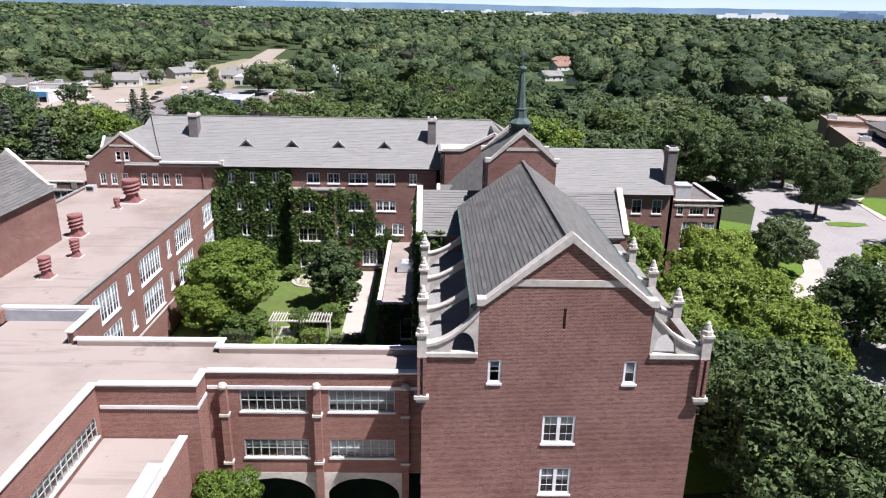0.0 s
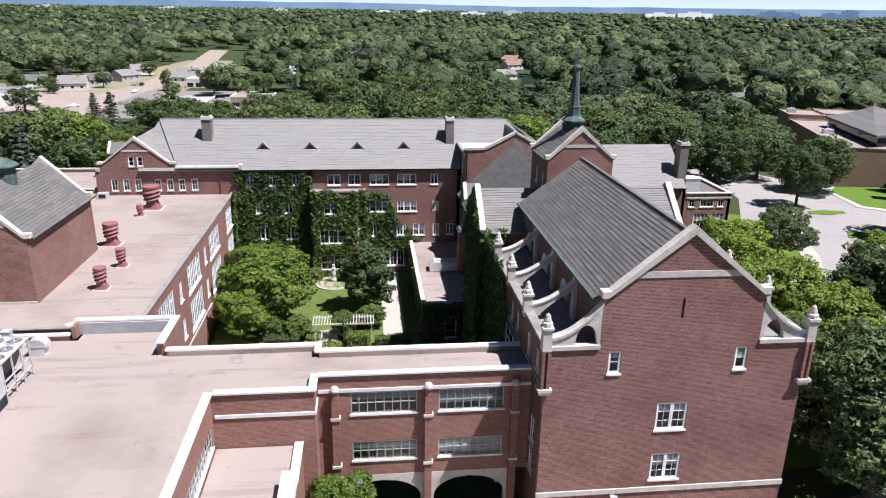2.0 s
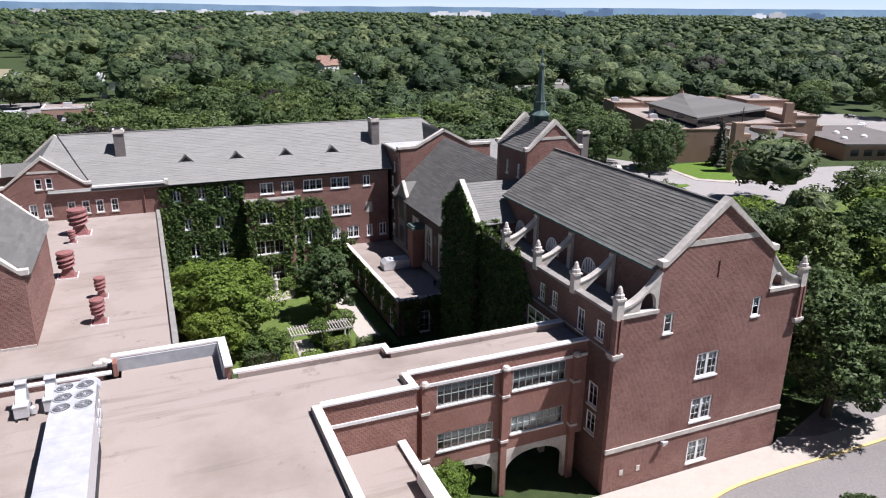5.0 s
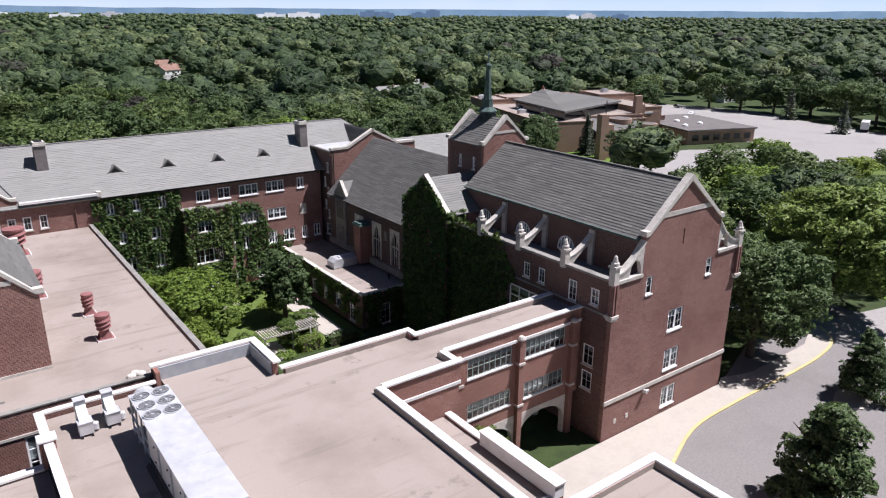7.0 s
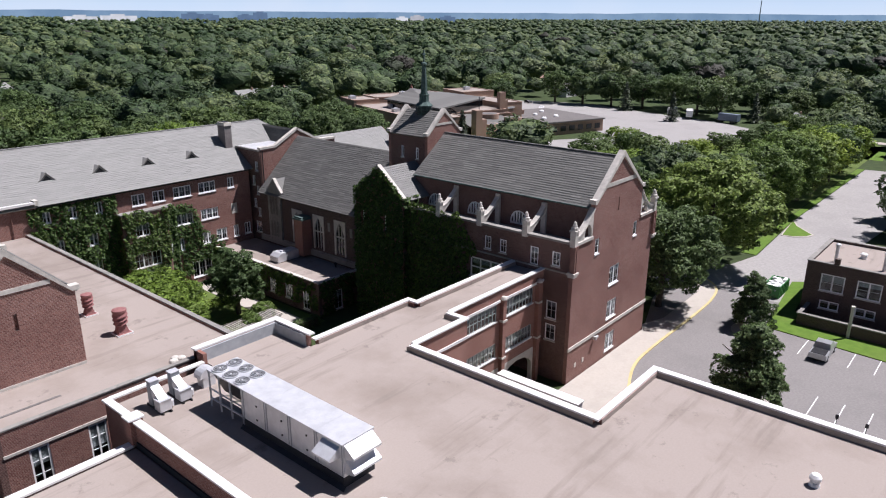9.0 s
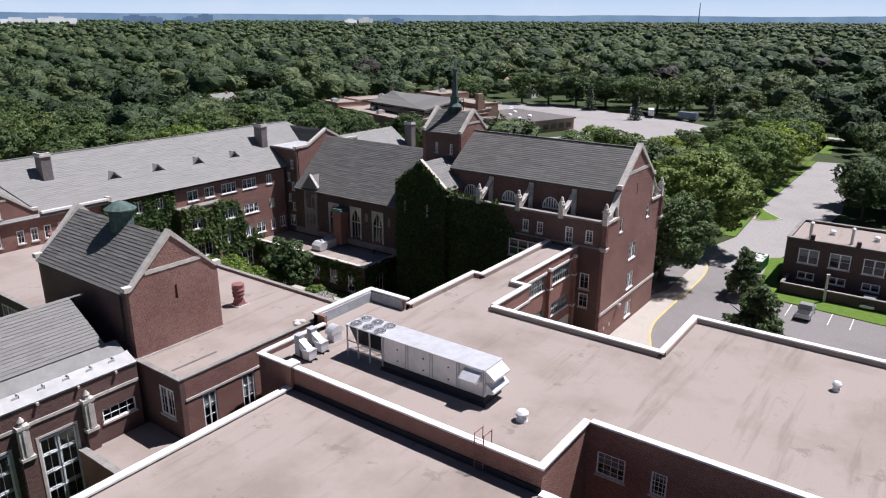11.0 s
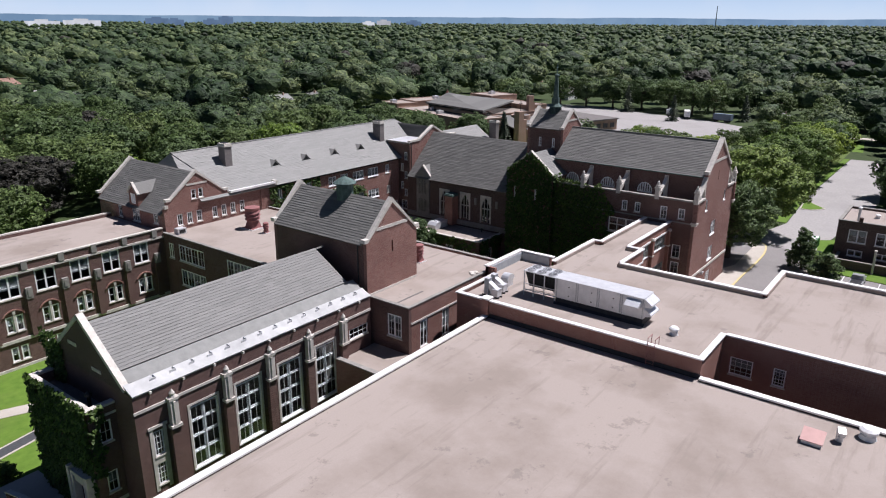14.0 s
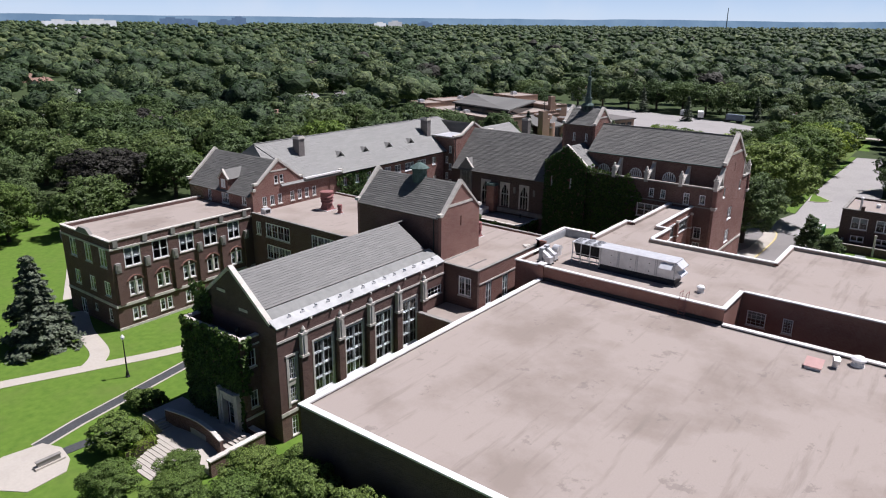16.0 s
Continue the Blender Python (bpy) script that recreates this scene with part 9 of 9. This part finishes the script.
def woods(name, x, y, cards, size, hmin, hmax, label, seed, variants=8, lobes=12, rings=6, segs=10):
    """Many trees as one joined canopy: lumpy crowns under a skin of leaf sprays."""
    rng = np.random.default_rng(seed)
    if not len(x):
        return
    V = []
    for k in range(variants):
        p, d = crown_points(rng, cards, lobes, 4.0, 2.0, 10.0)
        nr = d + np.array([0, 0, 0.2]) + rng.normal(size=d.shape) * 0.4
        nr /= np.linalg.norm(nr, axis=1, keepdims=True)
        t1 = np.cross(nr, rng.normal(size=d.shape)); t1 /= np.linalg.norm(t1, axis=1, keepdims=True)
        t2 = np.cross(nr, t1)
        co = np.empty((cards, 3, 3))
        s = size * rng.uniform(0.7, 1.3, (cards, 1)) * 1.5
        for i in range(3):
            a = 2 * math.pi * i / 3 + rng.uniform(-0.4, 0.4, (cards, 1))
            co[:, i] = p + t1 * s * np.cos(a) + t2 * s * np.sin(a) * 0.7
        sh = soft(p, d, 2.0, rng, 0.3)
        sh = np.repeat((sh / np.linalg.norm(sh, axis=1, keepdims=True))[:, None, :], 3, axis=1)
        T, N = crown_core(rng, rings, segs)
        V.append((np.concatenate([co, T]).reshape(-1, 3), np.concatenate([sh, N]).reshape(-1, 3)))
    C, Q, tone = [], [], []
    kind = rng.integers(0, variants, len(x))
    for k in range(variants):
        m = kind == k
        n = int(m.sum())
        if not n:
            continue
        p, sh = V[k]
        h = rng.uniform(hmin, hmax, n)
        r = h * rng.uniform(0.42, 0.66, n) / 4.0
        a = rng.uniform(0, 2 * math.pi, n)
        ca, sa = np.cos(a)[:, None], np.sin(a)[:, None]
        px = (p[None, :, 0] * ca - p[None, :, 1] * sa) * r[:, None] + x[m][:, None]
        py = (p[None, :, 0] * sa + p[None, :, 1] * ca) * r[:, None] + y[m][:, None]
        C.append(np.stack([px, py, p[None, :, 2] * (h / 10)[:, None] + rise(x[m], y[m])[:, None]], 2).reshape(-1, 3))
        Q.append(np.stack([sh[None, :, 0] * ca - sh[None, :, 1] * sa, sh[None, :, 0] * sa + sh[None, :, 1] * ca, np.broadcast_to(sh[None, :, 2], (n, len(sh)))], 2).reshape(-1, 3))
        tone.append(np.repeat(rng.uniform(0, 1, n), len(p) // 3))
    C, Q = np.concatenate(C), np.concatenate(Q)
    n = len(C) // 3
    me = bpy.data.meshes.new(name)
    me.vertices.add(3 * n); me.loops.add(3 * n); me.polygons.add(n)
    me.vertices.foreach_set("co", C.reshape(-1))
    me.loops.foreach_set("vertex_index", np.arange(3 * n, dtype=np.int32))
    me.polygons.foreach_set("loop_start", np.arange(0, 3 * n, 3, dtype=np.int32))
    me.attributes.new("custom_normal", "FLOAT_VECTOR", "POINT").data.foreach_set("vector", Q.astype(np.float32).reshape(-1))
    me.attributes.new("tree_tone", "FLOAT", "FACE").data.foreach_set("value", np.concatenate(tone).astype(np.float32))
    me.update(calc_edges=True)
    tagged(add_mesh(name, me, FOREST), label, "woods", kind="stuff")


woods("near_woods", *rest, 1200, 0.26, 9, 15, "green broad-leaved trees behind the school", 31, 8, 16, 10, 18)
x, y = scatter(wr, 235, 480, 13.5)
woods("middle_woods", x, y, 380, 0.29, 7.5, 20, "dense green suburban tree canopy", 32, 10, 16, 10, 17)
x, y = scatter(wr, 480, 1000, 15.0)
woods("distant_woods", x, y, 40, 0.55, 7.5, 21, "distant green tree canopy", 33, 10, 12, 6, 10)
x, y = scatter(wr, 1000, 3800, 27.0)
woods("far_woods", x, y, 4, 1.2, 9, 21, "far green canopy reaching the horizon", 34, 8, 4, 2, 6)

# far hills and buildings on the horizon
bm = bmesh.new()
prev = None
for i in range(161):
    a = radians(-60 + 190 * i / 160)
    h = 76 + 9 * noise.noise((i * 0.09, 3.1, 0)) + 5 * noise.noise((i * 0.4, 9.0, 0))
    p = (-30 + 4400 * math.sin(a), 40 + 4400 * math.cos(a))
    cur = (bm.verts.new((*p, -2)), bm.verts.new((*p, h)))
    if prev:
        bm.faces.new((prev[0], cur[0], cur[1], prev[1]))
    prev = cur
# the hills glow in the colour of the haze in front of them
tagged(part("backdrop", bm, HAZE_HILL), "low wooded hills on the horizon, blue haze painted in as a glow", "hills", kind="structure")
bm = bmesh.new()
lo = [bm.verts.new((4700 * math.cos(i * math.pi / 48), 4700 * math.sin(i * math.pi / 48), -1)) for i in range(96)]
hi = [bm.verts.new((4700 * math.cos(i * math.pi / 48), 4700 * math.sin(i * math.pi / 48), 300)) for i in range(96)]
for i in range(96):
    bm.faces.new((lo[(i + 1) % 96], lo[i], hi[i], hi[(i + 1) % 96]))
tagged(part("sky_backdrop", bm, SKY_LOW), "pale blue-white summer sky above the horizon", "sky", kind="structure")
rng = random.Random(8)
for az, dist, w, h, tone in ((-22, 3000, 60, 16, 0), (-14, 3200, 90, 14, 1), (-6, 2900, 50, 18, 0), (2, 3000, 120, 14, 1), (5, 3100, 60, 20, 1), (9, 2700, 90, 18, 1), (12, 3000, 70, 22, 0), (23.2, 2700, 95, 24, 1), (25.7, 2720, 110, 27, 1), (30.8, 3000, 75, 34, 2), (32.0, 2950, 55, 30, 2), (34.6, 2950, 45, 30, 2), (35.7, 3000, 40, 40, 2), (46.6, 3000, 30, 24, 1), (47.8, 2950, 40, 30, 0), (50.2, 3000, 50, 28, 2)):
    a = radians(az)
    t = thing("distant_building", (-30 + dist * math.sin(a), 40 + dist * math.cos(a), 0), ("pale", "white", "blue-grey")[tone] + " block far off on the horizon", "building", "horizon buildings")
    cx, cy = t.location.x, t.location.y
    m2 = FAR_WALLS[tone]
    gz = float(rise(cx, cy))
    part("block", B((cx - w / 2, cx + w / 2, cy - 20, cy + 20, gz - 1, gz + h)), m2, t)
    part("upper_block", B((cx - w / 5, cx + w / 7, cy - 12, cy + 12, gz + h, gz + h + 5)), m2, t)
mast = thing("radio_mast", (2845, 897, 19), "thin radio mast on the horizon", "mast")
part("lattice", LA(2845, 897, [(2.4, 18), (1.4, 112)], 4), FLASH, mast)


# ---- ivy, hedges and flowers ----
def ivy(name, face, c, u0, u1, z0, z1, holes, label, seed, dens=26, ragged=0.35, tops=None):
    """Ivy leaves over a wall, thinning at a ragged edge and round the windows."""
    rng = np.random.default_rng(seed)
    n = int((u1 - u0) * (z1 - z0) * dens)
    u, z = rng.uniform(u0, u1, n), rng.uniform(z0, z1, n)
    nz = np.array([noise.noise((a * 0.35, b * 0.35, seed)) + 0.5 * noise.noise((a * 1.1, b * 1.1, seed + 5)) for a, b in zip(u, z)])
    edge = np.minimum(np.minimum(u - u0, u1 - u) / 2.2, (z1 - z) / 1.6)
    keep = nz * 0.9 + edge > ragged
    if tops is not None:
        keep &= z < np.interp(u, [t[0] for t in tops], [t[1] for t in tops]) + nz * 0.8
    for h in holes:
        keep &= ~((u > h[0] - 0.02) & (u < h[1] + 0.02) & (z > h[2] - 0.05) & (z < h[3] + 0.02))
    u, z, nz = u[keep], z[keep], nz[keep]
    dep = -(0.04 + np.abs(rng.normal(0, 0.10, len(u))) + 0.22 * np.clip(nz + 0.3, 0, 1))
    out = {"y-": (0, -1), "y+": (0, 1), "x-": (-1, 0), "x+": (1, 0)}[face]
    P = np.array([place(face, c, a, b, d) for a, b, d in zip(u, dep, z)])
    N = np.tile(np.array([out[0], out[1], 0.75]), (len(u), 1)) + rng.normal(size=(len(u), 3)) * 0.45
    ob = add_mesh(name, leaf_cards(name, P, N, rng.uniform(0.13, 0.26, len(u)), seed), IVY)
    tagged(ob, label, "ivy", kind="stuff")


wing_holes = [w[:4] for w in wins_wing]
ivy("ivy", "y-", 100.4, -31.2, -20.2, 0, 15.6, wing_holes, "thick green ivy on the brick wing", 41, 40, -0.25)
ivy("ivy", "y-", 99.1, -20.4, -13.8, 0, 13.2, [(-19.3, -15.4, 5.0, 7.1), (-19.3, -15.4, 0.9, 3.2), (-18.6, -16.6, 9.5, 11.2)], "green ivy covering the projecting bay", 42, 36, -0.1)
ivy("ivy", "y-", 99.5, -14.0, -12.5, 0, 13.0, [], "sunlit ivy on the bay's slanted side", 57, 40, -0.5)
ivy("ivy", "x-", -20.3, 99.1, 100.4, 0, 12.8, [], "dark ivy on the side of the bay", 43, 34, -0.3)
ivy("ivy", "x+", -12.7, 99.4, 100.4, 0, 12.9, [], "sunlit ivy on the side of the bay", 44, 40, -0.3)
ivy("ivy", "y-", 100.4, -12.7, -4.5, 1.5, 12.8, wing_holes, "ragged green ivy around the windows", 45, 30, 0.35, [(-12.7, 13.0), (-9.5, 12.6), (-8, 9.0), (-4.5, 5.6)])
ivy("ivy", "x+", -31.35, 97.6, 100.3, 0, 13.0, [], "green ivy at the wing's corner", 46, 34, 0.0)
ivy("ivy", "y-", 100.3, -31.4, -29.0, 11, 16.0, [], "green ivy climbing beside the roof", 47, 30, 0.3)
ivy("ivy", "x-", -1.2, 65.3, 74.0, 0, 20.6, [(72.2, 72.7, 12.6, 14.6), (68.2, 68.7, 12.6, 14.6)], "dense dark ivy over the transept gable", 48, 40, -0.6, [(65.3, 17.4), (69.6, 20.9), (74.0, 17.4)])
ivy("ivy", "y-", 65.4, -1.2, 1.5, 0, 17.4, [], "green ivy on the transept's side", 49, 34, -0.2)
ivy("ivy", "x-", -0.4, 54.5, 65.4, 0, 16.9, [(49.6, 55.6, 9.4, 12.1)], "dense dark ivy on the hall's side wall", 50, 36, -0.1, [(54.5, 13.0), (57, 16.6), (65.4, 17.2)])
ivy("ivy", "x-", -6.0, 76.4, 100.3, 1.0, 5.0, [w[:4] for w in lw], "ivy along the cloister wall", 51, 24, 0.25)
ivy("ivy", "y-", 76.4, -6.0, 1.0, 0, 4.9, [(-3.4, -1.9, 0.2, 3.0)], "ivy on the cloister's end wall", 52, 26, 0.1)
ivy("ivy", "x-", -80.5, 63.1, 73.2, 0, 12.1, [(63.5, 67.0, 0, 5.6)], "dense ivy covering the entrance block", 53, 40, -0.3)
ivy("ivy", "y-", 63.1, -80.6, -79.3, 5.5, 12.0, [(-79.72, -78.72, 8.4, 10.35), (-79.72, -78.78, 3.75, 5.7)], "ragged ivy beside the window", 54, 40, 0.0)
ivy("ivy", "y+", 73.1, -80.5, -78.2, 0, 11.8, [], "dark ivy on the entrance block's back", 55, 30, -0.2)
ivy("ivy", "x-", -78.2, 70.5, 74.6, 10, 15.2, [], "ivy tuft at the gable's foot", 56, 36, 0.1)


def hedge(x0, x1, y0, y1, h, label, mat_=None, seed=1):
    """A clipped hedge of leaf sprays on a dark woody core."""
    o = thing("hedge", ((x0 + x1) / 2, (y0 + y1) / 2, 0), label, "hedge", "hedges")
    part("woody_core", B((x0 + 0.15, x1 - 0.15, y0 + 0.15, y1 - 0.15, 0, h - 0.15)), BARK, o)
    rng = np.random.default_rng(seed)
    area = 2 * ((x1 - x0) + (y1 - y0)) * h + (x1 - x0) * (y1 - y0)
    n = int(area * 60)
    p = rng.uniform((x0, y0, 0.05), (x1, y1, h), (n, 3))
    f = rng.integers(0, 6, n)
    d = np.zeros((n, 3))
    for k, (ax, v, s) in enumerate(((0, x0, -1), (0, x1, 1), (1, y0, -1), (1, y1, 1), (2, h, 1), (2, h, 1))):
        m = f == k
        p[m, ax] = v
        d[m, ax] = s
    p += rng.normal(0, 0.07, p.shape) - np.array(o.location)
    add_mesh("foliage", leaf_cards("foliage", p, d + rng.normal(0, 0.5, d.shape), rng.uniform(0.06, 0.13, n), seed), mat_ or LEAF_MID, o)


hedge(-24.5, -20.6, 75.2, 76.6, 1.3, "clipped green courtyard hedge", None, 1)
hedge(-15.0, -12.4, 75.0, 76.6, 1.4, "clipped green courtyard hedge", LEAF_MAPLE, 2)
hedge(-11.6, -7.6, 74.6, 75.8, 1.2, "long clipped green hedge", None, 3)
hedge(-83.8, -82.6, 75.2, 80.5, 1.3, "dark hedge along the entrance wall", LEAF_OAK, 4)
hedge(-87.2, -86.3, 71.0, 74.4, 1.6, "trimmed light green hedge by the steps", LEAF_MAPLE, 5)
hedge(-90.4, -87.0, 69.6, 70.5, 1.3, "trimmed light green hedge by the steps", LEAF_MAPLE, 6)
rng2 = np.random.default_rng(77)
for bx, by, rr, hh in ((-17.4, 95.4, 2.2, 0.5), (-17.0, 75.6, 1.2, 0.5), (-19.8, 75.4, 1.0, 0.5), (-12.6, 91.0, 1.4, 0.6)):
    n = 500
    a, r = rng2.uniform(0, 2 * math.pi, n), rr * np.sqrt(rng2.uniform(0, 1, n))
    P = np.stack([bx + r * np.cos(a), by + r * np.sin(a), rng2.uniform(0.05, hh, n)], 1)
    N = np.stack([np.cos(a) * 0.3, np.sin(a) * 0.3, np.ones(n)], 1) + rng2.normal(size=(n, 3)) * 0.4
    tagged(add_mesh("flower_bed", leaf_cards("flower_bed", P, N, rng2.uniform(0.06, 0.13, n), 3), LEAF_MAPLE), "low bright green planting in the bed", "plants", kind="stuff")
